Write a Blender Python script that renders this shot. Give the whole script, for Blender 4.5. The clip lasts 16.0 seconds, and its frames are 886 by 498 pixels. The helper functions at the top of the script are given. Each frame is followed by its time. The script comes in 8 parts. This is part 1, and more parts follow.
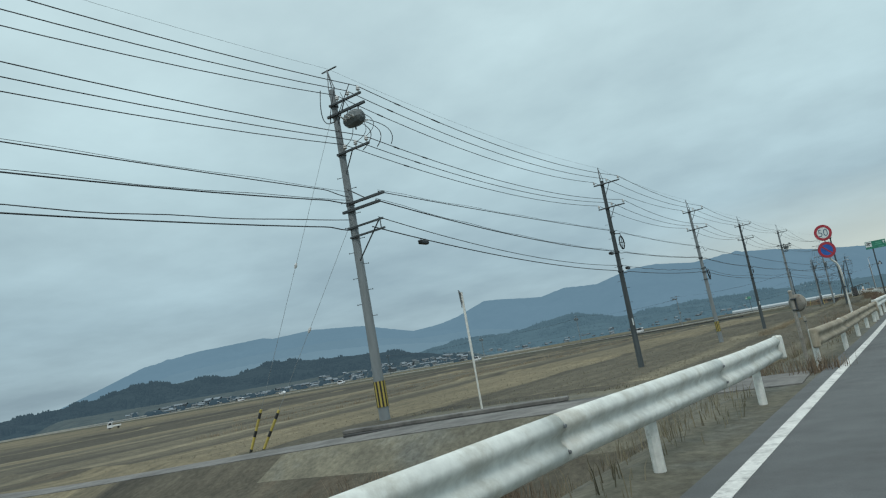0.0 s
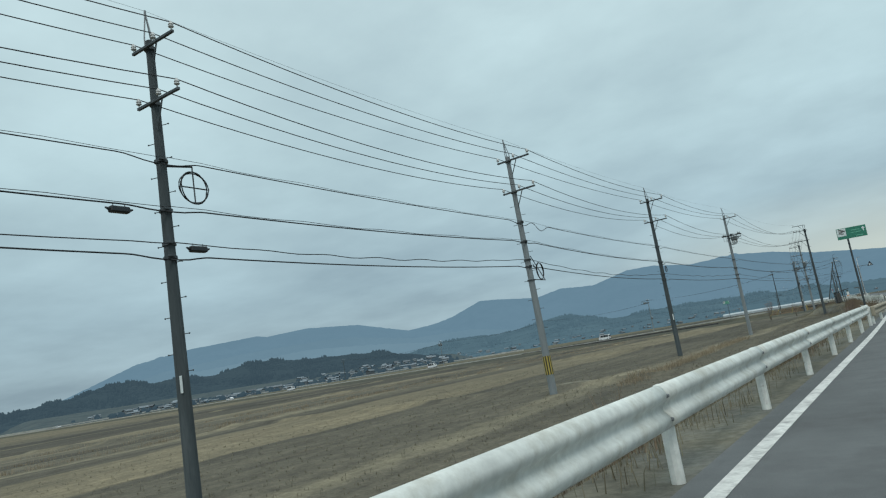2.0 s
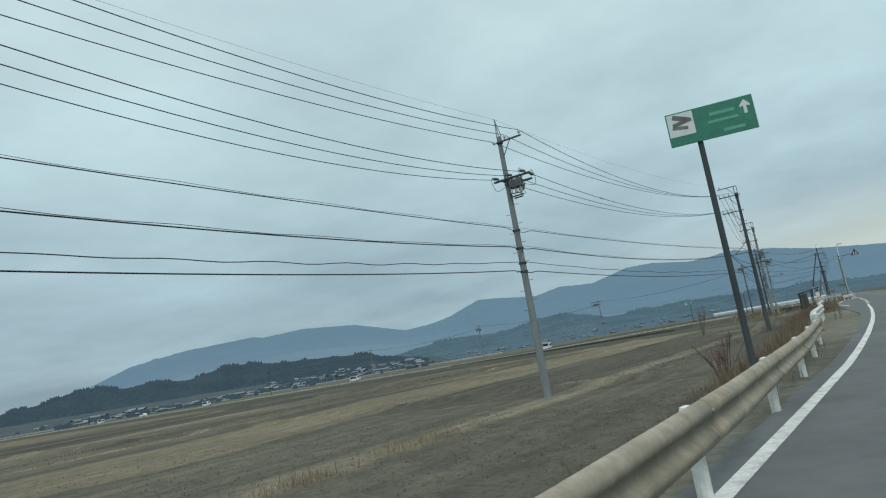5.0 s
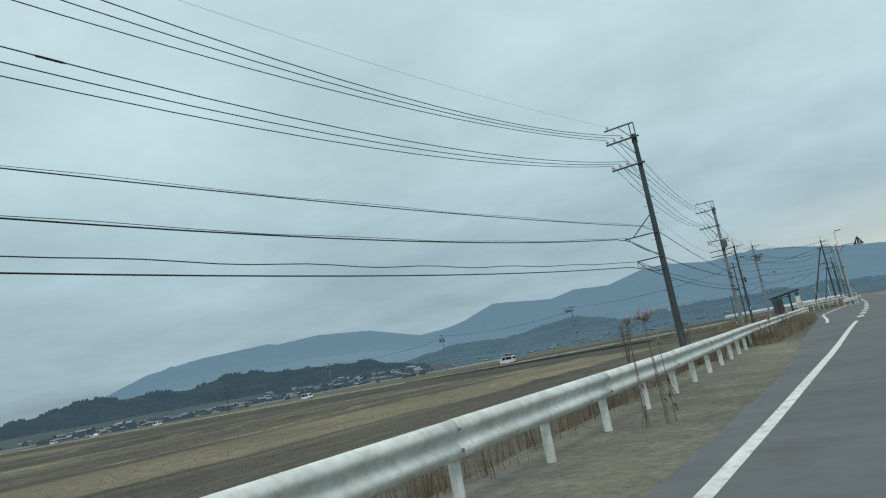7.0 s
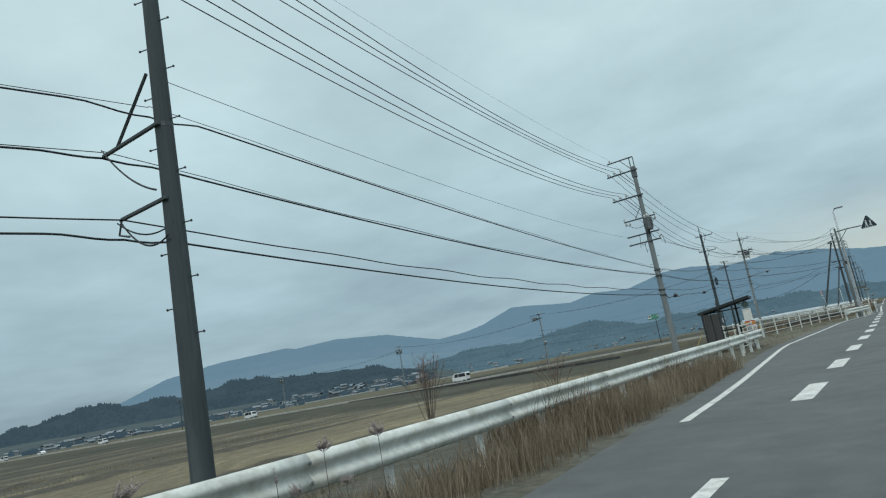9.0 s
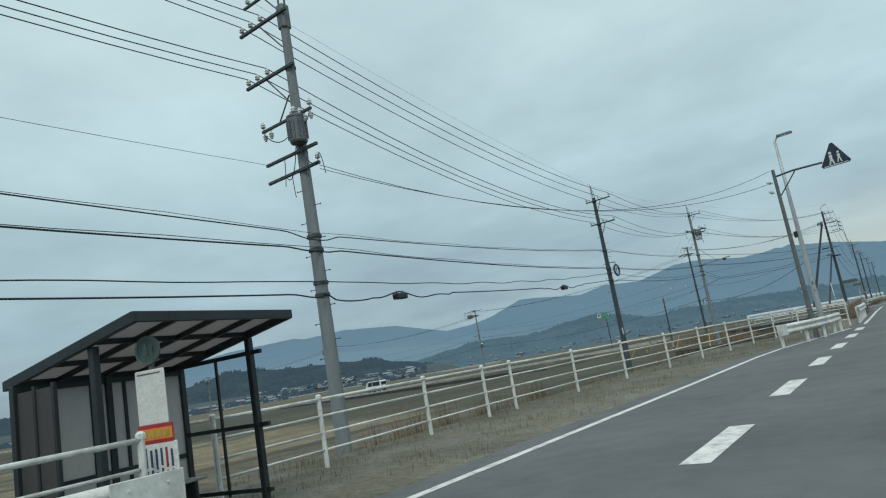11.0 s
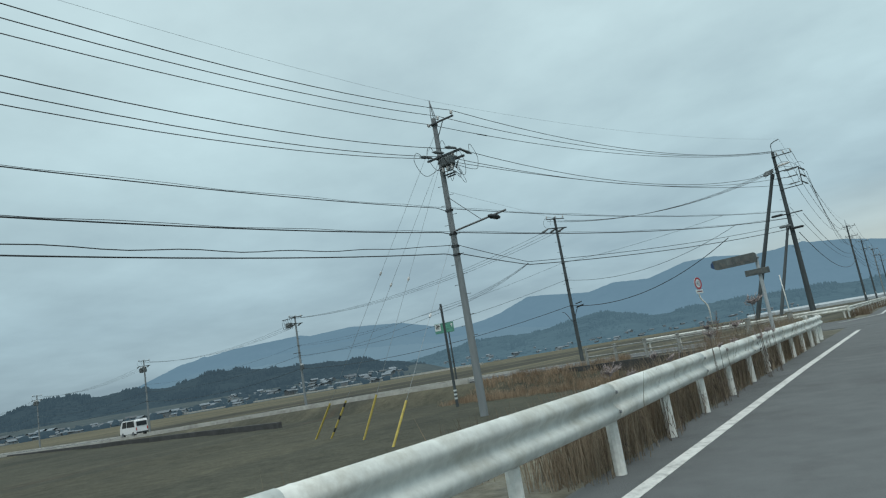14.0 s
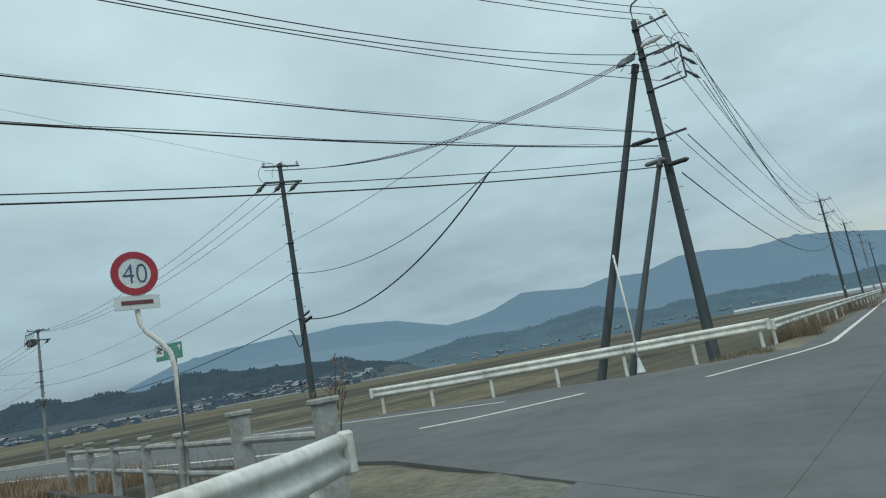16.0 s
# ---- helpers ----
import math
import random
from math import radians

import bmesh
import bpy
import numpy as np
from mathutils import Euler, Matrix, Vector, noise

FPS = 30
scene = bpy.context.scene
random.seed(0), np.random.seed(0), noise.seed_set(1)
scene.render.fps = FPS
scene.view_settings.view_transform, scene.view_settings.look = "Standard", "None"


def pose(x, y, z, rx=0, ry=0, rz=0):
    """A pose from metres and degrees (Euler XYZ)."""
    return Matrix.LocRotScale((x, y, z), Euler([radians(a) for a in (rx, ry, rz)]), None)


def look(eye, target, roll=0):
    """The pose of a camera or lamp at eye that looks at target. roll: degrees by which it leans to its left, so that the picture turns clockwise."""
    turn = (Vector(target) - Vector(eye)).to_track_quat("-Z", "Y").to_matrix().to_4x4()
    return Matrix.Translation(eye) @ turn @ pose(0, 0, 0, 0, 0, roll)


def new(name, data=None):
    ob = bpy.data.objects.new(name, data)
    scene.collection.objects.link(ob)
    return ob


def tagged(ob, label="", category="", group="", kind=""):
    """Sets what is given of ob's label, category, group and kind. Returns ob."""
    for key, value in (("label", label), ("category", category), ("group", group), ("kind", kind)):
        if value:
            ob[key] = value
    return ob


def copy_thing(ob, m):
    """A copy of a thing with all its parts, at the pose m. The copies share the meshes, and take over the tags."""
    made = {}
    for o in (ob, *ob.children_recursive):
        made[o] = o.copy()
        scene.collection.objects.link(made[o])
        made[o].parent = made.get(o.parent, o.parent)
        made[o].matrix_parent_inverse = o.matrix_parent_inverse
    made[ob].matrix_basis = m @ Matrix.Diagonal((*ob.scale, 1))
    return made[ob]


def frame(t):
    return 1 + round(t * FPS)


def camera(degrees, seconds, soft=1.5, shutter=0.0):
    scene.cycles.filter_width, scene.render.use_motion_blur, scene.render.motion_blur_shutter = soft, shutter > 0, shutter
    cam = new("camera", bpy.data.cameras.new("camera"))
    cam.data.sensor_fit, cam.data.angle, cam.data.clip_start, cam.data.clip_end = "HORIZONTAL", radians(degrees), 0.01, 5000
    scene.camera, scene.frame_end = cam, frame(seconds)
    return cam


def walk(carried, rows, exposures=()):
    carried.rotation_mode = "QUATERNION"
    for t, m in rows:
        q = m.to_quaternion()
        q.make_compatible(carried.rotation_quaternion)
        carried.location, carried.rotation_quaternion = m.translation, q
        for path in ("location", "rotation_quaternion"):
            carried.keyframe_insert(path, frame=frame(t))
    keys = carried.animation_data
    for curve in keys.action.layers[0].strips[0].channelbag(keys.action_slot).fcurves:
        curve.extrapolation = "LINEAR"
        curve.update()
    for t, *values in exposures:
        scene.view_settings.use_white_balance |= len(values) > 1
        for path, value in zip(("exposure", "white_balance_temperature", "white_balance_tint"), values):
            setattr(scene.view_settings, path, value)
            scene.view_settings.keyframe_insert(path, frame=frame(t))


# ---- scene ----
cam = camera(65.74, 16.0, 1.2)
PATH = [
    (0.0, look((-2.495, 0.000, 1.275), (-28.255, 42.095, 9.302), -9.916)),
    (0.5, look((-2.145, 7.687, 1.253), (-27.674, 49.915, 9.314), -9.789)),
    (1.0, look((-1.797, 15.464, 1.231), (-27.384, 57.660, 9.280), -9.532)),
    (1.5, look((-1.377, 23.044, 1.249), (-27.055, 65.183, 9.307), -9.443)),
    (2.0, look((-1.069, 30.739, 1.237), (-26.780, 72.872, 9.221), -9.334)),
    (2.5, look((-0.721, 38.336, 1.233), (-26.466, 80.445, 9.234), -9.407)),
    (3.0, look((-0.352, 45.916, 1.239), (-26.081, 88.038, 9.225), -9.585)),
    (3.5, look((-0.032, 53.522, 1.255), (-25.787, 95.631, 9.220), -9.759)),
    (4.0, look((0.253, 61.134, 1.263), (-25.443, 103.284, 9.206), -9.839)),
    (4.5, look((0.477, 68.958, 1.258), (-25.289, 111.084, 9.100), -9.747)),
    (5.0, look((0.794, 76.703, 1.254), (-25.039, 118.771, 9.188), -9.738)),
    (5.5, look((1.180, 84.357, 1.252), (-24.754, 126.329, 9.367), -9.812)),
    (6.0, look((1.537, 91.909, 1.248), (-24.564, 133.744, 9.530), -9.968)),
    (6.5, look((1.661, 99.347, 1.238), (-24.711, 141.001, 9.569), -10.206)),
    (7.0, look((1.709, 106.652, 1.225), (-25.016, 148.060, 9.664), -10.432)),
    (7.5, look((1.687, 113.895, 1.228), (-25.319, 155.051, 9.992), -10.501)),
    (8.0, look((1.672, 121.123, 1.264), (-25.790, 161.960, 10.070), -10.130)),
    (8.5, look((1.461, 128.514, 1.251), (-26.136, 169.234, 10.208), -10.442)),
    (9.0, look((1.400, 135.845, 1.255), (-26.451, 176.389, 10.229), -10.371)),
    (9.5, look((1.372, 143.170, 1.260), (-26.705, 183.565, 10.201), -10.277)),
    (10.0, look((1.333, 150.503, 1.267), (-26.960, 190.770, 10.104), -10.168)),
    (10.5, look((1.221, 157.856, 1.273), (-27.294, 198.009, 9.912), -10.049)),
    (11.0, look((1.026, 165.310, 1.275), (-27.654, 205.373, 9.786), -9.870)),
    (11.5, look((0.781, 172.790, 1.285), (-28.119, 212.712, 9.708), -9.712)),
    (12.0, look((0.507, 180.272, 1.286), (-28.553, 220.117, 9.527), -9.611)),
    (12.5, look((0.213, 187.919, 1.264), (-29.045, 227.630, 9.451), -9.745)),
    (13.0, look((-0.150, 195.667, 1.247), (-29.544, 235.269, 9.474), -9.853)),
    (13.5, look((-0.572, 203.384, 1.235), (-29.974, 242.940, 9.652), -9.773)),
    (14.0, look((-1.011, 210.901, 1.233), (-30.383, 250.478, 9.657), -9.613)),
    (14.5, look((-1.473, 218.460, 1.232), (-30.926, 258.004, 9.527), -9.331)),
    (15.0, look((-1.936, 225.997, 1.235), (-31.478, 265.557, 9.127), -8.990)),
    (15.5, look((-2.344, 233.450, 1.239), (-31.787, 273.095, 9.078), -9.421)),
    (16.0, look((-2.719, 241.028, 1.258), (-31.888, 280.810, 9.418), -10.319)),
]
EXPOSURE = [(0.0, 0.0), (16.0, 0.0)]
walk(cam, PATH, EXPOSURE)

# ---- world and sun ----
world = bpy.data.worlds.new("overcast_sky")
scene.world = world
world.use_nodes = True
wt = world.node_tree
wt.nodes.clear()


def node(tree, kind, **sets):
    n = tree.nodes.new(kind)
    for k, v in sets.items():
        if k in n.inputs.keys():
            n.inputs[k].default_value = v
        else:
            setattr(n, k, v)
    return n


def ramp(tree, fac, stops, interp="LINEAR"):
    r = tree.nodes.new("ShaderNodeValToRGB")
    r.color_ramp.interpolation = interp
    e = r.color_ramp.elements
    while len(e) < len(stops):
        e.new(0.5)
    for i, (p, c) in enumerate(stops):
        e[i].position = p
        e[i].color = (*c, 1)
    tree.links.new(fac, r.inputs[0])
    return r.outputs[0]


def mixc(tree, fac, a, b, mode="MIX"):
    m = tree.nodes.new("ShaderNodeMix")
    m.data_type, m.blend_type = "RGBA", mode
    for sock, v in ((m.inputs[0], fac), (m.inputs[6], a), (m.inputs[7], b)):
        if isinstance(v, bpy.types.NodeSocket):
            tree.links.new(v, sock)
        else:
            sock.default_value = v if not isinstance(v, tuple) else (*v, 1)
    return m.outputs[2]


def mathn(tree, op, a, b=0.0, clamp=False):
    m = tree.nodes.new("ShaderNodeMath")
    m.operation, m.use_clamp = op, clamp
    for sock, v in ((m.inputs[0], a), (m.inputs[1], b)):
        if isinstance(v, bpy.types.NodeSocket):
            tree.links.new(v, sock)
        else:
            sock.default_value = v
    return m.outputs[0]


SUN_ELEV, SUN_AZ = 48.0, 150.0
tc = wt.nodes.new("ShaderNodeTexCoord")
sep = wt.nodes.new("ShaderNodeSeparateXYZ")
wt.links.new(tc.outputs["Generated"], sep.inputs[0])
sky = node(wt, "ShaderNodeTexSky", sky_type="NISHITA", sun_disc=False, sun_elevation=radians(SUN_ELEV),
           sun_rotation=radians(SUN_AZ), dust_density=3.0)
# cloud deck: flattened noise on the dome
up = mathn(wt, "ADD", mathn(wt, "MAXIMUM", sep.outputs[2], 0.0), 0.16)
cmb = wt.nodes.new("ShaderNodeCombineXYZ")
wt.links.new(mathn(wt, "DIVIDE", sep.outputs[0], up), cmb.inputs[0])
wt.links.new(mathn(wt, "DIVIDE", sep.outputs[1], up), cmb.inputs[1])
big = node(wt, "ShaderNodeTexNoise", Scale=0.55, Detail=5.0, Roughness=0.5, Distortion=0.5)
fine = node(wt, "ShaderNodeTexNoise", Scale=1.7, Detail=6.0, Roughness=0.55)
wt.links.new(cmb.outputs[0], big.inputs["Vector"])
wt.links.new(cmb.outputs[0], fine.inputs["Vector"])
cover = mathn(wt, "ADD", mathn(wt, "MULTIPLY", big.outputs[0], 0.56), mathn(wt, "MULTIPLY", fine.outputs[0], 0.44))
grad = ramp(wt, sep.outputs[2], [(0.0, (0.325, 0.445, 0.505)), (0.12, (0.362, 0.505, 0.57)), (0.3, (0.478, 0.645, 0.692)),
                                  (0.45, (0.55, 0.722, 0.762)), (0.62, (0.61, 0.785, 0.82)), (1.0, (1.6, 1.76, 1.78))])
shade = ramp(wt, cover, [(0.37, (0.82, 0.83, 0.85)), (0.5, (1.0, 1.0, 1.0)), (0.63, (1.19, 1.185, 1.175))])
deck = mixc(wt, 1.0, grad, shade, "MULTIPLY")
# the clear, paler strip over the hills ahead
toward = mathn(wt, "ADD", mathn(wt, "MULTIPLY", sep.outputs[1], 0.98), mathn(wt, "MULTIPLY", sep.outputs[0], 0.17))
deck = mixc(wt, 1.0, deck, ramp(wt, toward, [(0.25, (0.93, 0.935, 0.94)), (0.7, (1.0, 1.0, 1.0)), (1.0, (1.06, 1.055, 1.05))]), "MULTIPLY")
strip_w = mathn(wt, "MULTIPLY", ramp(wt, toward, [(0.86, (0, 0, 0)), (0.99, (1, 1, 1))]),
                ramp(wt, sep.outputs[2], [(0.045, (1, 1, 1)), (0.15, (0, 0, 0))]))
deck = mixc(wt, strip_w, deck, (0.60, 0.67, 0.61))
skycol = mixc(wt, 0.93, mixc(wt, 1.0, sky.outputs[0], (0.10, 0.10, 0.10), "MULTIPLY"), deck)
bg = wt.nodes.new("ShaderNodeBackground")
wt.links.new(skycol, bg.inputs[0])
bg.inputs[1].default_value = 1.0
wo = wt.nodes.new("ShaderNodeOutputWorld")
wt.links.new(bg.outputs[0], wo.inputs[0])

sun = new("sun", bpy.data.lights.new("sun", "SUN"))
sun.data.energy, sun.data.angle, sun.data.color = 0.9, radians(18), (1.0, 0.97, 0.92)
sun.matrix_world = pose(0, 0, 60, 90 - SUN_ELEV, 0, 180 - SUN_AZ)


# ---- materials ----
def material(name, base, rough=0.7, metal=0.0, var=0.25, scale=4.0, dirt=None, bump=0.15, bscale=None, obj_rand=0.0, spec=0.5, stretch=None, glow=None):
    """Principled surface with a broad stain and a fine grain; dirt: (colour, amount); glow: emitted colour in place of
    distance haze.
    """
    m = bpy.data.materials.new(name)
    m.use_nodes = True
    t = m.node_tree
    p = t.nodes["Principled BSDF"]
    p.inputs["Roughness"].default_value, p.inputs["Metallic"].default_value = rough, metal
    p.inputs["Specular IOR Level"].default_value = spec
    g = t.nodes.new("ShaderNodeTexCoord")
    mp = t.nodes.new("ShaderNodeMapping")
    if stretch:
        mp.inputs["Scale"].default_value = stretch
    t.links.new(g.outputs["Object"], mp.inputs[0])
    n1 = node(t, "ShaderNodeTexNoise", Scale=scale, Detail=4.0, Roughness=0.6)
    n2 = node(t, "ShaderNodeTexNoise", Scale=scale * 9, Detail=3.0, Roughness=0.6)
    t.links.new(mp.outputs[0], n1.inputs["Vector"])
    t.links.new(mp.outputs[0], n2.inputs["Vector"])
    lo = tuple(c * (1 - var) for c in base)
    hi = tuple(min(1.0, c * (1 + var)) for c in base)
    col = ramp(t, n1.outputs[0], [(0.3, lo), (0.7, hi)])
    grain = ramp(t, n2.outputs[0], [(0.3, (0.86, 0.86, 0.86)), (0.7, (1.1, 1.1, 1.1))])
    col = mixc(t, 1.0, col, grain, "MULTIPLY")
    if dirt:
        n3 = node(t, "ShaderNodeTexNoise", Scale=scale * 2.3, Detail=6.0, Roughness=0.7)
        t.links.new(mp.outputs[0], n3.inputs["Vector"])
        col = mixc(t, ramp(t, n3.outputs[0], [(0.62 - 0.3 * dirt[1], (0, 0, 0)), (0.78, (1, 1, 1))]), col, dirt[0])
    if obj_rand:
        oi = t.nodes.new("ShaderNodeObjectInfo")
        k = ramp(t, oi.outputs["Random"], [(0.0, (1 - obj_rand,) * 3), (1.0, (1 + obj_rand,) * 3)])
        col = mixc(t, 1.0, col, k, "MULTIPLY")
    t.links.new(col, p.inputs["Base Color"])
    if bump:
        b = node(t, "ShaderNodeBump", Strength=bump, Distance=0.02)
        n4 = node(t, "ShaderNodeTexNoise", Scale=bscale or scale * 12, Detail=3.0)
        t.links.new(mp.outputs[0], n4.inputs["Vector"])
        t.links.new(n4.outputs[0], b.inputs["Height"])
        t.links.new(b.outputs[0], p.inputs["Normal"])
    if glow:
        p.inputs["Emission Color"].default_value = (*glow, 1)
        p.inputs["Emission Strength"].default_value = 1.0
    return m


RUST = (0.10, 0.055, 0.03)
M_WHITE = material("weathered_white_paint", (0.64, 0.66, 0.62), 0.5, 0, 0.14, 1.2, ((0.37, 0.355, 0.29), 0.5), 0.08)
M_WHITE_DUSTY = material("dusty_white_paint", (0.33, 0.295, 0.225), 0.85, 0, 0.25, 1.5, ((0.2, 0.165, 0.115), 0.6), 0.12)
M_WHITE_POST = material("post_paint", (0.66, 0.67, 0.63), 0.5, 0, 0.15, 2.0, (RUST, 0.12), 0.08)
M_CONC_LIGHT = material("pole_concrete_light", (0.205, 0.232, 0.242), 0.85, 0, 0.18, 0.8, ((0.135, 0.15, 0.155), 0.4), 0.15, stretch=(1, 1, 0.15))
M_CONC_DARK = material("pole_concrete_dark", (0.056, 0.070, 0.075), 0.9, 0, 0.25, 0.8, ((0.10, 0.118, 0.120), 0.3), 0.15, stretch=(1, 1, 0.15))
M_STEEL = material("galvanised_steel", (0.22, 0.235, 0.245), 0.5, 0.55, 0.2, 3.0, ((0.12, 0.12, 0.12), 0.3), 0.05)
M_STEEL_DARK = material("dull_steel_arm", (0.068, 0.080, 0.086), 0.6, 0.3, 0.2, 3.0, ((0.05, 0.052, 0.052), 0.3), 0.05)
M_CERAMIC = material("grey_porcelain", (0.55, 0.56, 0.55), 0.25, 0, 0.1, 5.0, None, 0.0)
M_WIRE = material("insulated_wire", (0.011, 0.015, 0.018), 0.55, 0, 0.2, 2.0, None, 0.0)
M_WIRE_GREY = material("bare_steel_wire", (0.26, 0.29, 0.30), 0.5, 0.4, 0.2, 2.0, None, 0.0)
M_CASE = material("black_plastic_case", (0.016, 0.021, 0.024), 0.5, 0, 0.2, 6.0, None, 0.05)
M_TANK = material("grey_transformer_paint", (0.125, 0.145, 0.15), 0.5, 0.1, 0.2, 3.0, ((0.08, 0.085, 0.085), 0.3), 0.05)
M_TAN_TUBE = material("yellow_guard_tube", (0.42, 0.33, 0.07), 0.6, 0, 0.15, 4.0, ((0.2, 0.16, 0.08), 0.3), 0.05)
M_BLACK = material("black_paint", (0.02, 0.02, 0.02), 0.6, 0, 0.2, 6.0, None, 0.05)
M_RED = material("sign_red", (0.36, 0.03, 0.045), 0.4, 0, 0.12, 5.0, None, 0.0)
M_BLUE = material("sign_blue", (0.02, 0.10, 0.38), 0.4, 0, 0.12, 5.0, None, 0.0)
M_SIGNWHITE = material("sign_white", (0.62, 0.68, 0.68), 0.4, 0, 0.08, 5.0, None, 0.0)
M_NAVY = material("sign_numeral_blue", (0.03, 0.07, 0.16), 0.4, 0, 0.1, 5.0, None, 0.0)
M_GREEN = material("sign_green", (0.025, 0.19, 0.125), 0.45, 0, 0.15, 3.0, None, 0.0)
M_ORANGE = material("timetable_orange", (0.75, 0.22, 0.03), 0.5, 0, 0.1, 5.0, None, 0.0)
M_PAPER = material("timetable_paper", (0.68, 0.68, 0.64), 0.6, 0, 0.08, 5.0, None, 0.0)
M_SIGNBACK = material("grey_sign_back", (0.16, 0.17, 0.165), 0.5, 0.4, 0.3, 4.0, (RUST, 0.3), 0.05)
M_BROWN_ALU = material("dark_bronze_aluminium", (0.030, 0.037, 0.040), 0.45, 0.3, 0.2, 3.0, None, 0.03)
M_CONCRETE = material("stained_concrete", (0.17, 0.165, 0.155), 0.95, 0, 0.3, 0.7, ((0.05, 0.05, 0.045), 0.6), 0.4)
M_CONCRETE_WET = material("damp_dark_concrete", (0.055, 0.056, 0.056), 0.85, 0, 0.3, 0.8, ((0.03, 0.032, 0.03), 0.5), 0.4)
M_KERB = material("pale_kerb_concrete", (0.40, 0.40, 0.37), 0.9, 0, 0.2, 0.5, ((0.2, 0.19, 0.17), 0.4), 0.2)
# pane colour lifted to grey-blue, haze included
M_FARPANE = material("hazed_window_glass", (0.15, 0.172, 0.185), 0.3, 0, 0.2, 1.0, None, 0.0)
M_VAN = material("white_car_paint", (0.72, 0.73, 0.73), 0.25, 0, 0.05, 2.0, None, 0.0)
M_TYRE = material("tyre_rubber", (0.02, 0.02, 0.02), 0.85, 0, 0.2, 5.0, None, 0.05)
M_CARGLASS = material("dark_car_glass", (0.03, 0.035, 0.04), 0.08, 0, 0.1, 2.0, None, 0.0)
M_LAMPRED = material("tail_lamp_red", (0.4, 0.02, 0.02), 0.3, 0, 0.1, 4.0, None, 0.0)
# distant roofs and walls: bluish, low-contrast base colours carry the haze
M_ROOF = material("hazed_tile_roof", (0.12, 0.145, 0.165), 0.6, 0, 0.25, 0.6, None, 0.3, obj_rand=0.5)
M_HOUSEWALL = material("hazed_plaster_wall", (0.175, 0.197, 0.207), 0.85, 0, 0.2, 0.4, None, 0.1, obj_rand=0.55)
M_VINYL = material("greenhouse_film", (0.38, 0.42, 0.44), 0.4, 0, 0.15, 0.5, None, 0.0)
M_BARK = material("grey_brown_bark", (0.12, 0.095, 0.075), 0.9, 0, 0.3, 5.0, None, 0.3)
M_TWIG = material("reddish_dry_twigs", (0.20, 0.13, 0.105), 0.9, 0, 0.3, 5.0, None, 0.0)
M_PEDBLUE = material("crossing_sign_blue", (0.022, 0.035, 0.055), 0.45, 0, 0.15, 4.0, None, 0.0)


def grass_material(name, a, b, c):
    m = bpy.data.materials.new(name)
    m.use_nodes = True
    t = m.node_tree
    p = t.nodes["Principled BSDF"]
    p.inputs["Roughness"].default_value = 0.85
    p.inputs["Specular IOR Level"].default_value = 0.2
    geo = t.nodes.new("ShaderNodeNewGeometry")
    col = ramp(t, geo.outputs["Random Per Island"], [(0.0, a), (0.45, b), (1.0, c)])
    g = t.nodes.new("ShaderNodeTexCoord")
    n = node(t, "ShaderNodeTexNoise", Scale=0.35, Detail=3.0)
    t.links.new(g.outputs["Object"], n.inputs["Vector"])
    col = mixc(t, 1.0, col, ramp(t, n.outputs[0], [(0.3, (0.72, 0.70, 0.68)), (0.7, (1.2, 1.2, 1.2))]), "MULTIPLY")
    t.links.new(col, p.inputs["Base Color"])
    return m


M_STRAW = grass_material("dry_verge_grass", (0.10, 0.09, 0.06), (0.19, 0.17, 0.117), (0.275, 0.25, 0.178))
M_WEED = grass_material("brown_dead_weeds", (0.085, 0.066, 0.05), (0.17, 0.13, 0.09), (0.25, 0.195, 0.14))
M_STUBBLE = grass_material("rice_stubble", (0.108, 0.102, 0.077), (0.17, 0.157, 0.115), (0.24, 0.22, 0.165))


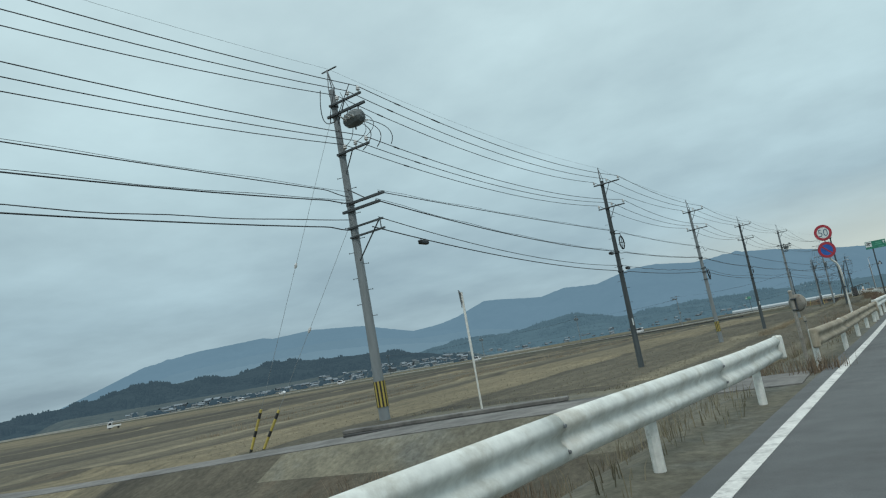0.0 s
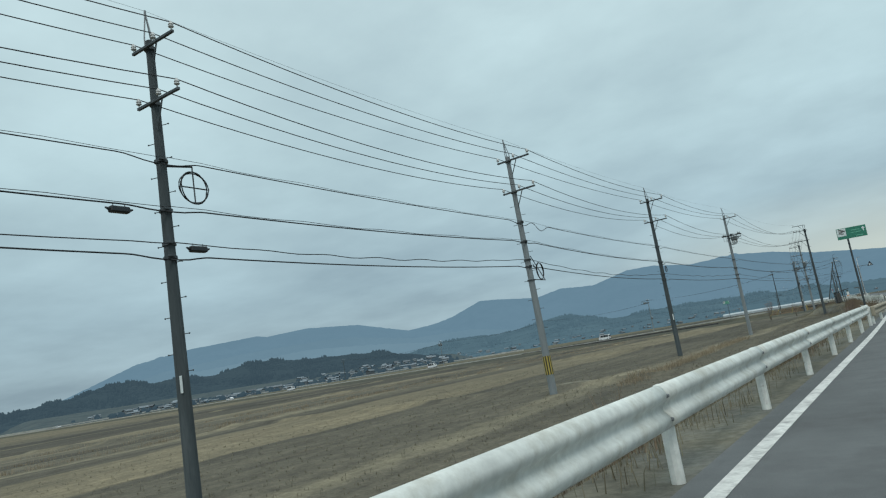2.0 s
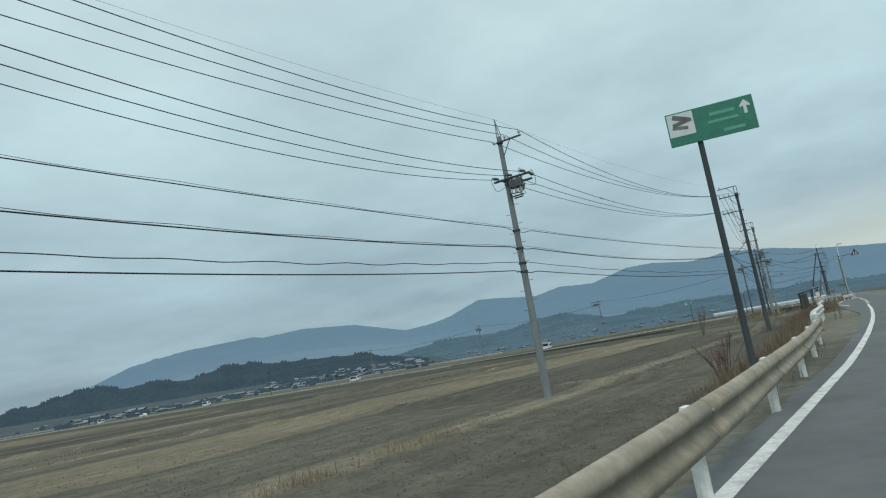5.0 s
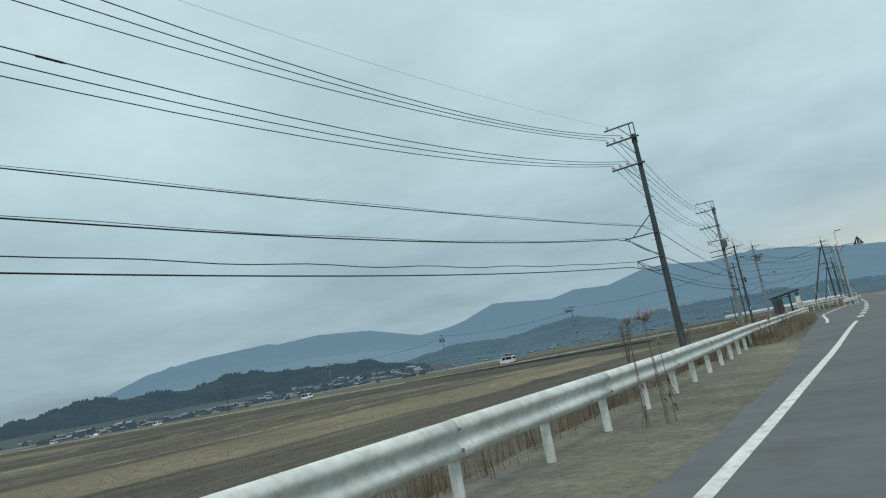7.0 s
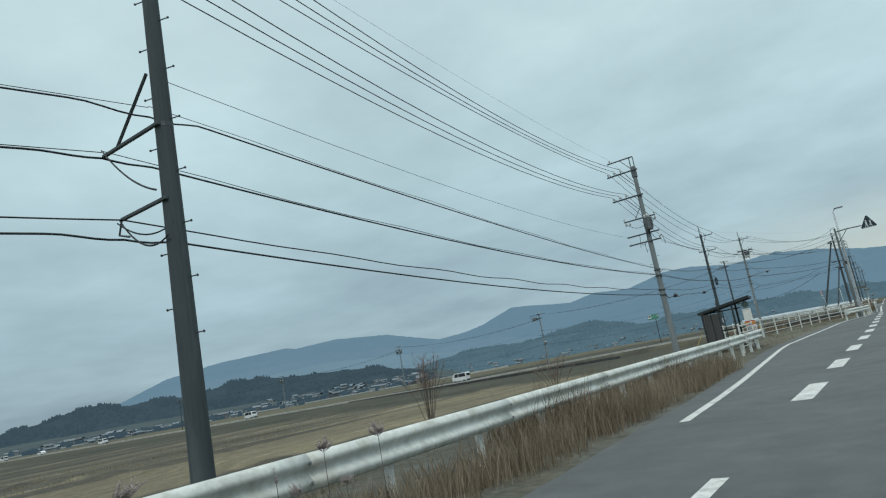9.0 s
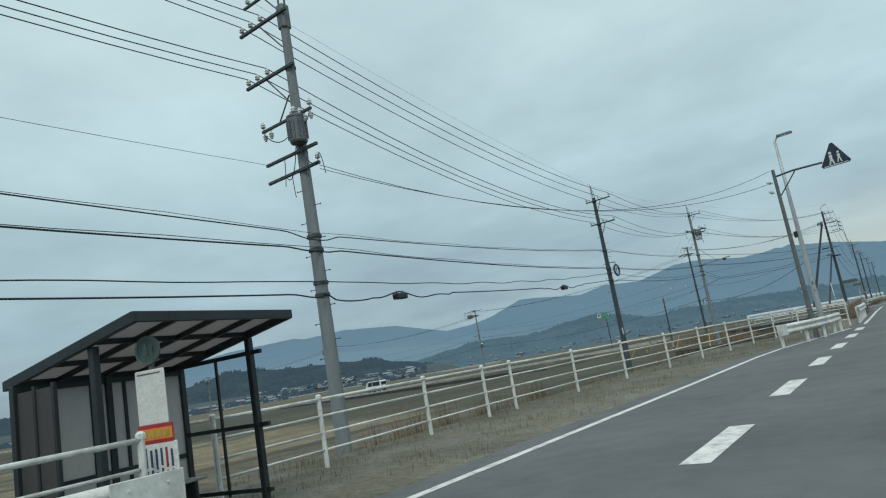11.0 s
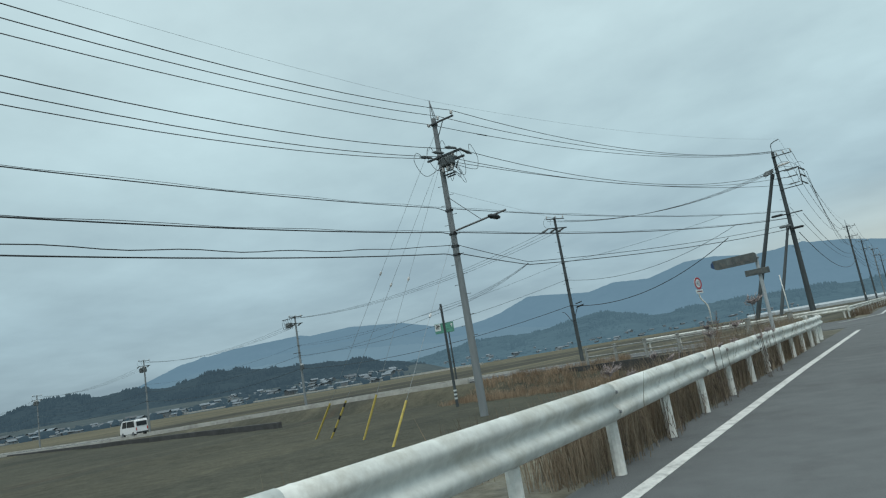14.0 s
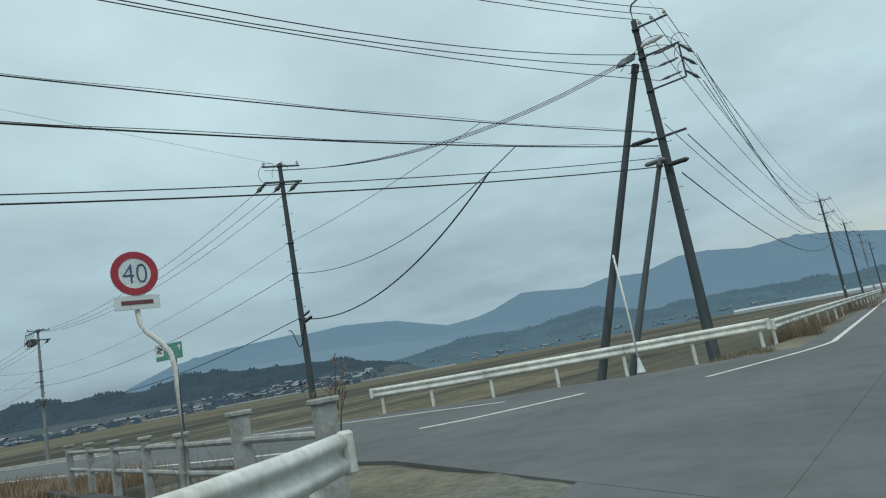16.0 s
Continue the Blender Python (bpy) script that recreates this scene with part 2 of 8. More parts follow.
def field_material(name, verge=False):
    """Cut paddies in long strips that run beside the road; verge: the gravelly road bank."""
    m = bpy.data.materials.new(name)
    m.use_nodes = True
    t = m.node_tree
    p = t.nodes["Principled BSDF"]
    p.inputs["Roughness"].default_value = 0.95
    p.inputs["Specular IOR Level"].default_value = 0.12
    g = t.nodes.new("ShaderNodeTexCoord")

    def mapped(scale, turn=0.0, shift=(0, 0, 0)):
        mp = t.nodes.new("ShaderNodeMapping")
        mp.inputs["Scale"].default_value = scale
        mp.inputs["Rotation"].default_value = (0, 0, radians(turn))
        mp.inputs["Location"].default_value = shift
        t.links.new(g.outputs["Object"], mp.inputs[0])
        return mp.outputs[0]

    def noise_at(vec, scale, detail=5.0, rough=0.62, warp=0.0):
        n = node(t, "ShaderNodeTexNoise", Scale=scale, Detail=detail, Roughness=rough, Distortion=warp)
        t.links.new(vec, n.inputs["Vector"])
        return n.outputs[0]

    flat = g.outputs["Object"]
    n1 = noise_at(flat, 0.06)
    n2 = noise_at(flat, 1.1, 6.0, 0.72)
    n3 = noise_at(flat, 8.0, 4.0, 0.7)
    if verge:
        col = ramp(t, n1, [(0.3, (0.135, 0.118, 0.092)), (0.5, (0.185, 0.163, 0.128)), (0.7, (0.235, 0.205, 0.155))])
        grey = noise_at(flat, 0.5, 5.0, 0.7)
        col = mixc(t, ramp(t, grey, [(0.48, (0, 0, 0)), (0.66, (0.8, 0.8, 0.8))]), col, (0.20, 0.192, 0.175))
    else:
        # plots of cut rice, ploughed earth and straw in strips beside the road, parted by pale banks
        sp = t.nodes.new("ShaderNodeSeparateXYZ")
        t.links.new(flat, sp.inputs[0])
        sway = mathn(t, "MULTIPLY", mathn(t, "SUBTRACT", noise_at(mapped((0.02, 0.012, 0.1)), 1.0, 2.0, 0.5), 0.5), 14.0)
        fray = mathn(t, "MULTIPLY", mathn(t, "SUBTRACT", noise_at(mapped((0.2, 0.12, 0.1)), 1.0, 4.0, 0.7), 0.5), 2.6)
        across = mathn(t, "DIVIDE", mathn(t, "ADD", mathn(t, "ADD", mathn(t, "MULTIPLY", sp.outputs[0], -1.0), sway), fray), 160.0)
        GREY, DARK, TAN, PALE = (0.166, 0.144, 0.110), (0.118, 0.104, 0.083), (0.240, 0.199, 0.137), (0.300, 0.255, 0.180)
        STRIPS = ((0, GREY), (10.5, PALE), (12, GREY), (22.5, DARK), (24, TAN), (38, DARK), (40, GREY), (43, PALE), (44.5, GREY), (50.5, PALE), (51.7, DARK), (55, GREY),
                  (62, PALE), (63.2, GREY), (70, TAN), (76, PALE), (77.5, DARK), (104, TAN), (108, DARK), (128, GREY), (150, TAN))
        stops = []
        for (w0, c), (w1, _) in zip(STRIPS, STRIPS[1:] + ((160, GREY),)):
            stops += [(w0 / 160.0 + 0.0012, c), (w1 / 160.0 - 0.0012, c)]
        col = ramp(t, across, stops[:20])
        far = ramp(t, across, stops[20:])
        col = mixc(t, mathn(t, "GREATER_THAN", across, 50.5 / 160.0), col, far)
        br = node(t, "ShaderNodeTexBrick", Scale=1.0)
        for k, v in (("Mortar Size", 0.30), ("Mortar Smooth", 0.6), ("Brick Width", 74.0), ("Row Height", 21.0), ("Bias", 0.0)):
            br.inputs[k].default_value = v
        br.inputs["Color1"].default_value = (0.80, 0.81, 0.83, 1)
        br.inputs["Color2"].default_value = (1.18, 1.16, 1.12, 1)
        br.inputs["Mortar"].default_value = (1.3, 1.27, 1.2, 1)
        t.links.new(mapped((1, 1, 1), 90.6, (31, 4, 0)), br.inputs["Vector"])
        col = mixc(t, 1.0, col, br.outputs[0], "MULTIPLY")
        # fine rows left by the harvester
        s3 = noise_at(mapped((0.9, 0.012, 0.1), -1.0), 1.0, 4.0, 0.7)
        col = mixc(t, 1.0, col, ramp(t, s3, [(0.30, (0.74, 0.74, 0.75)), (0.5, (1.0, 1.0, 1.0)), (0.70, (1.24, 1.225, 1.20))]), "MULTIPLY")
        # ploughed dark ground before the side road
        yr = mathn(t, "DIVIDE", mathn(t, "SUBTRACT", sp.outputs[1], 196.0), 60.0)
        plough = ramp(t, yr, [(0.0, (0, 0, 0)), (0.08, (0.85, 0.85, 0.85)), (0.85, (0.85, 0.85, 0.85)), (0.97, (0, 0, 0))])
        col = mixc(t, plough, col, (0.098, 0.095, 0.072))
        beyond = ramp(t, yr, [(0.98, (1, 1, 1)), (1.0, (0.80, 0.84, 0.84))])
        col = mixc(t, 1.0, col, beyond, "MULTIPLY")
        # reddish weeds and pale straw litter
        s4 = noise_at(mapped((0.16, 0.03, 0.1)), 1.0, 6.0, 0.75)
        col = mixc(t, ramp(t, s4, [(0.60, (0, 0, 0)), (0.72, (0.55, 0.55, 0.55))]), col, (0.17, 0.105, 0.072))
    col = mixc(t, 1.0, col, ramp(t, n1, [(0.32, (0.78, 0.79, 0.80)), (0.68, (1.18, 1.16, 1.12))]), "MULTIPLY")
    col = mixc(t, 1.0, col, ramp(t, n2, [(0.3, (0.70, 0.70, 0.71)), (0.7, (1.24, 1.22, 1.18))]), "MULTIPLY")
    col = mixc(t, 1.0, col, ramp(t, n3, [(0.3, (0.70, 0.70, 0.70)), (0.7, (1.26, 1.25, 1.22))]), "MULTIPLY")
    col = mixc(t, 1.0, col, (0.78, 0.86, 0.89) if verge else (0.640, 0.694, 0.735), "MULTIPLY")
    t.links.new(col, p.inputs["Base Color"])
    b = node(t, "ShaderNodeBump", Strength=0.8, Distance=0.09)
    t.links.new(n2, b.inputs["Height"])
    t.links.new(b.outputs[0], p.inputs["Normal"])
    return m


def asphalt_material():
    m = material("worn_asphalt", (0.100, 0.107, 0.108), 0.85, 0, 0.18, 0.25, ((0.06, 0.06, 0.06), 0.35), 0.5, 60.0)
    return m


M_FIELD = field_material("winter_paddy_ground")
M_VERGE = field_material("gravelly_road_bank", True)
M_ASPHALT = asphalt_material()
M_LINE = material("worn_road_paint", (0.62, 0.62, 0.59), 0.7, 0, 0.12, 2.0, ((0.12, 0.12, 0.12), 0.45), 0.2)
# blue emission on the mountains stands in for distance haze
M_HILLS = material("distant_hills_haze_glow", (0.022, 0.028, 0.032), 1.0, 0, 0.2, 0.004, None, 0.0, glow=(0.113, 0.204, 0.275), spec=0.0)
# nearer hills: haze put into their colour as bluish emission
M_NEARHILL = material("hazed_wooded_hill", (0.017, 0.022, 0.021), 1.0, 0, 0.3, 0.02, None, 0.0, glow=(0.034, 0.061, 0.083), spec=0.0)
M_MIDHILL = material("low_hills_haze_glow", (0.028, 0.040, 0.042), 1.0, 0, 0.3, 0.012, None, 0.0, glow=(0.060, 0.112, 0.148), spec=0.0)
# emissive colours of the added haze layers at the mountains' foot
M_HAZE_A = material("haze_layer_glow", (0.02, 0.026, 0.03), 1.0, 0, 0.2, 0.004, None, 0.0, glow=(0.122, 0.213, 0.280), spec=0.0)
M_HAZE_B = material("pale_haze_layer_glow", (0.02, 0.026, 0.03), 1.0, 0, 0.2, 0.004, None, 0.0, glow=(0.139, 0.234, 0.300), spec=0.0)


# ---- mesh helpers ----
def mesh_object(name, bm, mat, smooth=False):
    me = bpy.data.meshes.new(name)
    bm.normal_update()
    bm.to_mesh(me)
    bm.free()
    for mm in (mat if isinstance(mat, (list, tuple)) else [mat]):
        me.materials.append(mm)
    if smooth:
        me.polygons.foreach_set("use_smooth", [True] * len(me.polygons))
    return me


def part(name, bm, mat, parent=None, label="", smooth=False, at=None):
    ob = new(name, mesh_object(name, bm, mat, smooth))
    if parent is not None:
        ob.parent = parent
    if at is not None:
        ob.matrix_basis = at
    return tagged(ob, label)


def thing(name, m, label, category, group="", kind=""):
    ob = new(name)
    ob.empty_display_size = 0.2
    ob.matrix_basis = m
    return tagged(ob, label, category, group, kind)


def box(bm, c, s, m=None, bev=0.0, mi=0):
    """A box of size s at c (in the frame m), its edges bevelled."""
    r = bmesh.ops.create_cube(bm, size=1.0)
    vs = r["verts"]
    bmesh.ops.scale(bm, vec=s, verts=vs)
    if bev:
        es = list({e for v in vs for e in v.link_edges})
        out = bmesh.ops.bevel(bm, geom=es, offset=bev, segments=1, affect="EDGES")
        vs = list({v for f in out["faces"] for v in f.verts} | {v for v in vs if v.is_valid})
        todo, seen = list(vs), set(vs)
        while todo:
            for e in todo.pop().link_edges:
                for v in e.verts:
                    if v not in seen:
                        seen.add(v)
                        todo.append(v)
        vs = list(seen)
    bmesh.ops.transform(bm, matrix=Matrix.Translation(c) if m is None else m @ Matrix.Translation(c), verts=vs)
    if mi:
        for f in {f for v in vs for f in v.link_faces}:
            f.material_index = mi
    return bm


def rod(bm, a, b, r1, r2=None, seg=8, mi=0):
    """A (tapered) round bar from a to b."""
    a, b = Vector(a), Vector(b)
    d = b - a
    q = d.to_track_quat("Z", "Y").to_matrix().to_4x4()
    r = bmesh.ops.create_cone(bm, cap_ends=True, segments=seg, radius1=r1, radius2=r1 if r2 is None else r2, depth=d.length)
    bmesh.ops.transform(bm, matrix=Matrix.Translation((a + b) / 2) @ q, verts=r["verts"])
    if mi:
        for f in {f for v in r["verts"] for f in v.link_faces}:
            f.material_index = mi
    return bm


def lathe(bm, rings, m, seg=10):
    """Turned body: rings of (radius, height) about z, in the frame m."""
    loops = []
    for r, z in rings:
        loops.append([bm.verts.new(m @ Vector((r * math.cos(2 * math.pi * i / seg), r * math.sin(2 * math.pi * i / seg), z))) for i in range(seg)])
    for l0, l1 in zip(loops, loops[1:]):
        for i in range(seg):
            bm.faces.new((l0[i], l0[(i + 1) % seg], l1[(i + 1) % seg], l1[i]))
    bm.faces.new(loops[0][::-1])
    bm.faces.new(loops[-1])
    return bm


def tube(bm, pts, r, seg=5):
    """A bent bar or wire through pts."""
    pts = [Vector(p) for p in pts]
    loops = []
    for i, p in enumerate(pts):
        d = (pts[min(i + 1, len(pts) - 1)] - pts[max(i - 1, 0)]).normalized()
        u = d.cross(Vector((0, 0, 1)))
        if u.length < 1e-3:
            u = Vector((1, 0, 0))
        u.normalize()
        w = u.cross(d)
        loops.append([bm.verts.new(p + r * (math.cos(2 * math.pi * k / seg) * u + math.sin(2 * math.pi * k / seg) * w)) for k in range(seg)])
    for l0, l1 in zip(loops, loops[1:]):
        for k in range(seg):
            bm.faces.new((l0[k], l0[(k + 1) % seg], l1[(k + 1) % seg], l1[k]))
    bm.faces.new(loops[0][::-1])
    bm.faces.new(loops[-1])
    return bm


def disc(bm, c, r, normal, thick=0.004, seg=28, r_in=0.0):
    """A thin round plate or ring facing normal."""
    q = Vector(normal).to_track_quat("Z", "Y").to_matrix().to_4x4()
    m = Matrix.Translation(c) @ q
    if r_in <= 0:
        return lathe(bm, [(r, -thick / 2), (r, thick / 2)], m, seg)
    prof = [(r_in, -thick / 2), (r, -thick / 2), (r, thick / 2), (r_in, thick / 2)]
    vs = [[bm.verts.new(m @ Vector((pr * math.cos(2 * math.pi * i / seg), pr * math.sin(2 * math.pi * i / seg), pz))) for pr, pz in prof] for i in range(seg)]
    for i in range(seg):
        for k in range(4):
            bm.faces.new((vs[i][k], vs[(i + 1) % seg][k], vs[(i + 1) % seg][(k + 1) % 4], vs[i][(k + 1) % 4]))
    return bm


def prism(bm, outline, depth, m, mi=0):
    """A flat outline (x, z) given thickness depth along y, in the frame m."""
    f = [bm.verts.new(m @ Vector((x, -depth / 2, z))) for x, z in outline]
    b = [bm.verts.new(m @ Vector((x, depth / 2, z))) for x, z in outline]
    n = len(outline)
    fs = [bm.faces.new(f), bm.faces.new(b[::-1])]
    for i in range(n):
        fs.append(bm.faces.new((f[(i + 1) % n], f[i], b[i], b[(i + 1) % n])))
    for q in fs:
        q.material_index = mi
    return bm


def lerp_table(table, v):
    if v <= table[0][0]:
        (a, p), (b, q) = table[0], table[1]
    elif v >= table[-1][0]:
        (a, p), (b, q) = table[-2], table[-1]
    else:
        for (a, p), (b, q) in zip(table, table[1:]):
            if a <= v <= b:
                break
    return p + (q - p) * (v - a) / (b - a)


def smooth01(v, a, b):
    k = max(0.0, min(1.0, (v - a) / (b - a)))
    return k * k * (3 - 2 * k)


def rnd(a, b):
    return random.uniform(a, b)


# ---- the lie of the land ----
LANE = [(-60, -5.2), (0.0, -2.5), (23.0, -1.38), (38.3, -0.72), (53.5, -0.03), (61.1, 0.25), (69.0, 0.48), (76.7, 0.79), (84.4, 1.18), (91.9, 1.54), (99.3, 1.66), (106.7, 1.71), (113.9, 1.69), (121.2, 1.58), (135.8, 1.4), (150.5, 1.33), (165.3, 1.03), (180.3, 0.51), (195.7, -0.15), (210.9, -1.01), (226.0, -1.94), (241.0, -2.72), (283, -4.9), (343, -8.1), (463, -14.0)]
SHOULDER = [(-60, 2.75), (95, 2.55), (103, 3.6), (112, 4.2), (125, 5.0), (140, 6.0), (150, 10.5), (200, 9.0), (207, 4.2), (244, 4.4), (262, 4.6), (270, 3.2), (460, 3.2)]
EDGE = [(-60, 1.85), (100, 1.85), (120, 2.1), (150, 4.2), (166, 5.6), (190, 5.0), (203, 2.7), (244, 2.9), (460, 2.9)]
FIELD_Z = -1.05


def lane_x(y):
    return lerp_table(LANE, y)


def side_y(x):
    """The middle line of the side road that leaves towards -x."""
    return 253.6 - 0.004 * (x + 10) + 0.00002 * (x + 10) ** 2


def ground_z(x, y):
    left = lane_x(y) - x
    sh = lerp_table(SHOULDER, y)
    if left > 0:
        k = smooth01(left, sh, sh + 2.4)
    else:
        k = smooth01(-left, 7.2, 10.0)
    z = FIELD_Z * k
    if k > 0.02:
        z += k * (0.10 * noise.noise((x * 0.10, y * 0.10, 3.0)) + 0.05 * noise.noise((x * 0.45, y * 0.45, 7.0)))
        # low banks between the paddies
        if left > 9:
            q = (y + 0.07 * x + 6) % 46.0
            z += 0.22 * math.exp(-((q - 23) / 0.7) ** 2)
            q = (x - 0.05 * y) % 95.0
            z += 0.22 * math.exp(-((q - 47) / 0.8) ** 2)
    # farm road at the first gap in the rail
    if left > 0:
        w = 1 - smooth01(abs(y - 13.5), 1.4, 2.6)
        if w > 0:
            z = z * (1 - w) + w * (-0.05 - 0.9 * smooth01(left, 4, 34))
        # bench on which the first pole and its sign stand
        w = (1 - smooth01(abs(y - 17.6), 1.6, 3.2)) * (1 - smooth01(left, 16.5, 19.5))
        z = z * (1 - w) + w * (-0.25)
    # made ground behind the channel wall at the junction
    if -22.0 < x < -4.6 and y < 253:
        w = smooth01(y - (248.85 - 0.238 * (x + 22.0)), -0.25, 0.45)
        z = max(z, z * (1 - w) - 0.06 * w)
    # embankment of the side road
    if x < lane_x(253) - 2:
        d = abs(y - side_y(x))
        w = 1 - smooth01(d, 4.6, 7.0)
        z = max(z, z * (1 - w) + w * (-0.10 - 0.70 * smooth01(-x, 24, 95)))
    return z


def axis(fine, lo, hi, step, far_lo, far_hi):
    v = [lo + step * i for i in range(int((hi - lo) / step) + 1)]
    out, s = [], step
    p = hi
    while p < far_hi:
        s *= 1.28
        p = min(p + s, far_hi)
        out.append(p)
    low, s, p = [], step, lo
    while p > far_lo:
        s *= 1.28
        p = max(p - s, far_lo)
        low.append(p)
    return low[::-1] + v + out


def build_ground():
    xs = [x for x in axis(0, -30, 12, 0.6, -4800, 4800)]
    xs = sorted(set([x for x in xs if x < -150 or x >= -30] + [-30 - 2.0 * i for i in range(1, 61)]))
    ys = axis(0, -30, 285, 0.9, -4800, 4800)
    verts, faces = [], []
    for y in ys:
        for x in xs:
            lx = lane_x(max(-60, min(460, y)))
            z = ground_z(x, y) if -60 < y < 460 and -700 < x < 100 else FIELD_Z
            if -60 < y < 460 and -7.6 < lx - x < lerp_table(EDGE, y) + 0.7:
                z = min(z, -0.03)
            if -60 < y < 460 and x < lane_x(253) - 1.5 and x > -640 and abs(y - side_y(x)) < 3.4:
                z -= 0.04
            verts.append((x, y, z))
    n = len(xs)
    for j in range(len(ys) - 1):
        for i in range(n - 1):
            a = j * n + i
            faces.append((a, a + 1, a + n + 1, a + n))
    me = bpy.data.meshes.new("ground")
    me.from_pydata(verts, [], faces)
    me.materials.append(M_FIELD)
    me.materials.append(M_VERGE)
    me.polygons.foreach_set("use_smooth", [True] * len(me.polygons))
    me.polygons.foreach_set("material_index", [1 if min(verts[q][2] for q in f) > -0.93 and -16 < verts[f[0]][0] < 14 else 0 for f in faces])
    ob = new("ground", me)
    tagged(ob, "dry brown winter paddy fields with stubble and low banks", "ground", kind="structure")
    ob["kind"] = "structure"


build_ground()


def strip(name, rows, mat, label, category, thick=0.14):
    """A slab between rows of (left point, right point), top at the given z."""
    bm = bmesh.new()
    loops = []
    for a, b in rows:
        a, b = Vector(a), Vector(b)
        loops.append([bm.verts.new(p) for p in (a, b, b - Vector((0, 0, thick)), a - Vector((0, 0, thick)))])
    for l0, l1 in zip(loops, loops[1:]):
        for k in range(4):
            bm.faces.new((l0[k], l0[(k + 1) % 4], l1[(k + 1) % 4], l1[k]))
    bm.faces.new(loops[0])
    bm.faces.new(loops[-1][::-1])
    bmesh.ops.recalc_face_normals(bm, faces=bm.faces)
    ob = new(name, mesh_object(name, bm, mat))
    return tagged(ob, label, category, kind="structure")


YS = [-58 + 3.0 * i for i in range(173)]
strip("road", [((lane_x(y) - lerp_table(EDGE, y), y, 0.0), (lane_x(y) + 7.0, y, 0.0)) for y in YS], M_ASPHALT,
      "grey worn asphalt two-lane country road", "road")
XS = [-4.0 - 6.0 * i for i in range(104)]
strip("side_road", [((x, side_y(x) - 3.2 - 4.5 * math.exp((x + 4.0) / 6.0), 0.004 - 0.70 * smooth01(-x, 24, 95)),
                     (x, side_y(x) + 3.2 + 6.5 * math.exp((x + 4.0) / 8.0), 0.004 - 0.70 * smooth01(-x, 24, 95))) for x in XS],
      M_ASPHALT, "grey asphalt side road on a low bank", "road")
strip("farm_track", [((x, 12.5, -0.03 - 0.9 * smooth01(-2.0 - x, 4, 34)), (x, 14.5, -0.03 - 0.9 * smooth01(-2.0 - x, 4, 34))) for x in [-3.9 - 2.0 * i for i in range(30)]],
      M_CONCRETE, "narrow grey concrete farm track between the paddies", "track", 0.2)


def paint(name, pts, width, label):
    """A painted line on the road through pts."""
    rows = []
    for i, p in enumerate(pts):
        p = Vector(p)
        d = (Vector(pts[min(i + 1, len(pts) - 1)]) - Vector(pts[max(i - 1, 0)])).normalized()
        s = Vector((-d.y, d.x, 0)) * width / 2
        rows.append((p + s, p - s))
    strip(name, rows, M_LINE, label, "road marking", 0.004)


def line_off(y):
    return lerp_table([(-60, 1.55), (100, 1.5), (125, 1.55), (150, 1.95), (185, 2.2), (243, 2.1), (460, 2.1)], y)


paint("edge_line", [(lane_x(y) - line_off(y), y, 0.006) for y in [-56 + 3.0 * i for i in range(67)]], 0.15, "worn white painted edge line on asphalt")
paint("edge_line", [(lane_x(y) - line_off(y), y, 0.006) for y in [262 + 3.0 * i for i in range(60)]], 0.15, "worn white painted edge line on asphalt")
paint("edge_line", [(lane_x(y) - line_off(y), y, 0.006) for y in [203 + 3.0 * i for i in range(14)]], 0.15, "worn white painted edge line on asphalt")
for i in range(11):
    y0 = 147 + 5.0 * i
    paint("lane_dash", [(lane_x(y) - line_off(y), y, 0.006) for y in (y0, y0 + 1.1, y0 + 2.2)], 0.3, "thick white dash across a bus bay")
paint("bay_line", [(lane_x(y) - lerp_table(EDGE, y) + 0.6, y, 0.006) for y in [146 + 3.0 * i for i in range(19)]], 0.15, "white line along the kerb side of a bus bay")
for i in range(40):
    y0 = -50 + 10.0 * i
    paint("centre_dash", [(lane_x(y) + 1.75, y, 0.006) for y in (y0, y0 + 2.5, y0 + 5)], 0.15, "white centre line dash on asphalt")
paint("stop_edge_line", [(-12.6, 252.5, 0.012), (-11.8, 253.25, 0.012), (-11.18, 254.35, 0.012), (-10.35, 255.95, 0.012)], 0.2, "white line where a side road joins")
paint("edge_line", [(-7.5, 256.1, 0.012), (-6.85, 258.0, 0.012), (-6.3, 259.7, 0.012), (-5.98, 261.2, 0.012), (lane_x(262.0) - 2.1, 262.0, 0.012)], 0.15, "worn white painted edge line on asphalt")
paint("side_edge_line", [(x, side_y(x) - 2.9, 0.012 - 0.70 * smooth01(-x, 24, 95)) for x in [-13 - 6.0 * i for i in range(90)]], 0.15, "white edge line of a side road")
paint("side_edge_line", [(x, side_y(x) + 2.9, 0.012 - 0.70 * smooth01(-x, 24, 95)) for x in [-13 - 6.0 * i for i in range(90)]], 0.15, "white edge line of a side road")

EYE = Vector((0.8, 116.5, 0.0))

# pale concrete kerbs and the dark bank wall of the side road
for off in (-3.35, 3.35):
    strip("kerb", [((x, side_y(x) + off - 0.12, 0.16 - 0.70 * smooth01(-x, 24, 95)), (x, side_y(x) + off + 0.12, 0.16 - 0.70 * smooth01(-x, 24, 95))) for x in [-30 - 6.0 * i for i in range(100)]],
          M_KERB, "pale concrete kerb along the side road", "kerb", 0.4)
FARROAD = [(EYE.x - math.sin(radians(q)) * 600, EYE.y + math.cos(radians(q)) * 600) for q in range(30, 82, 2)]
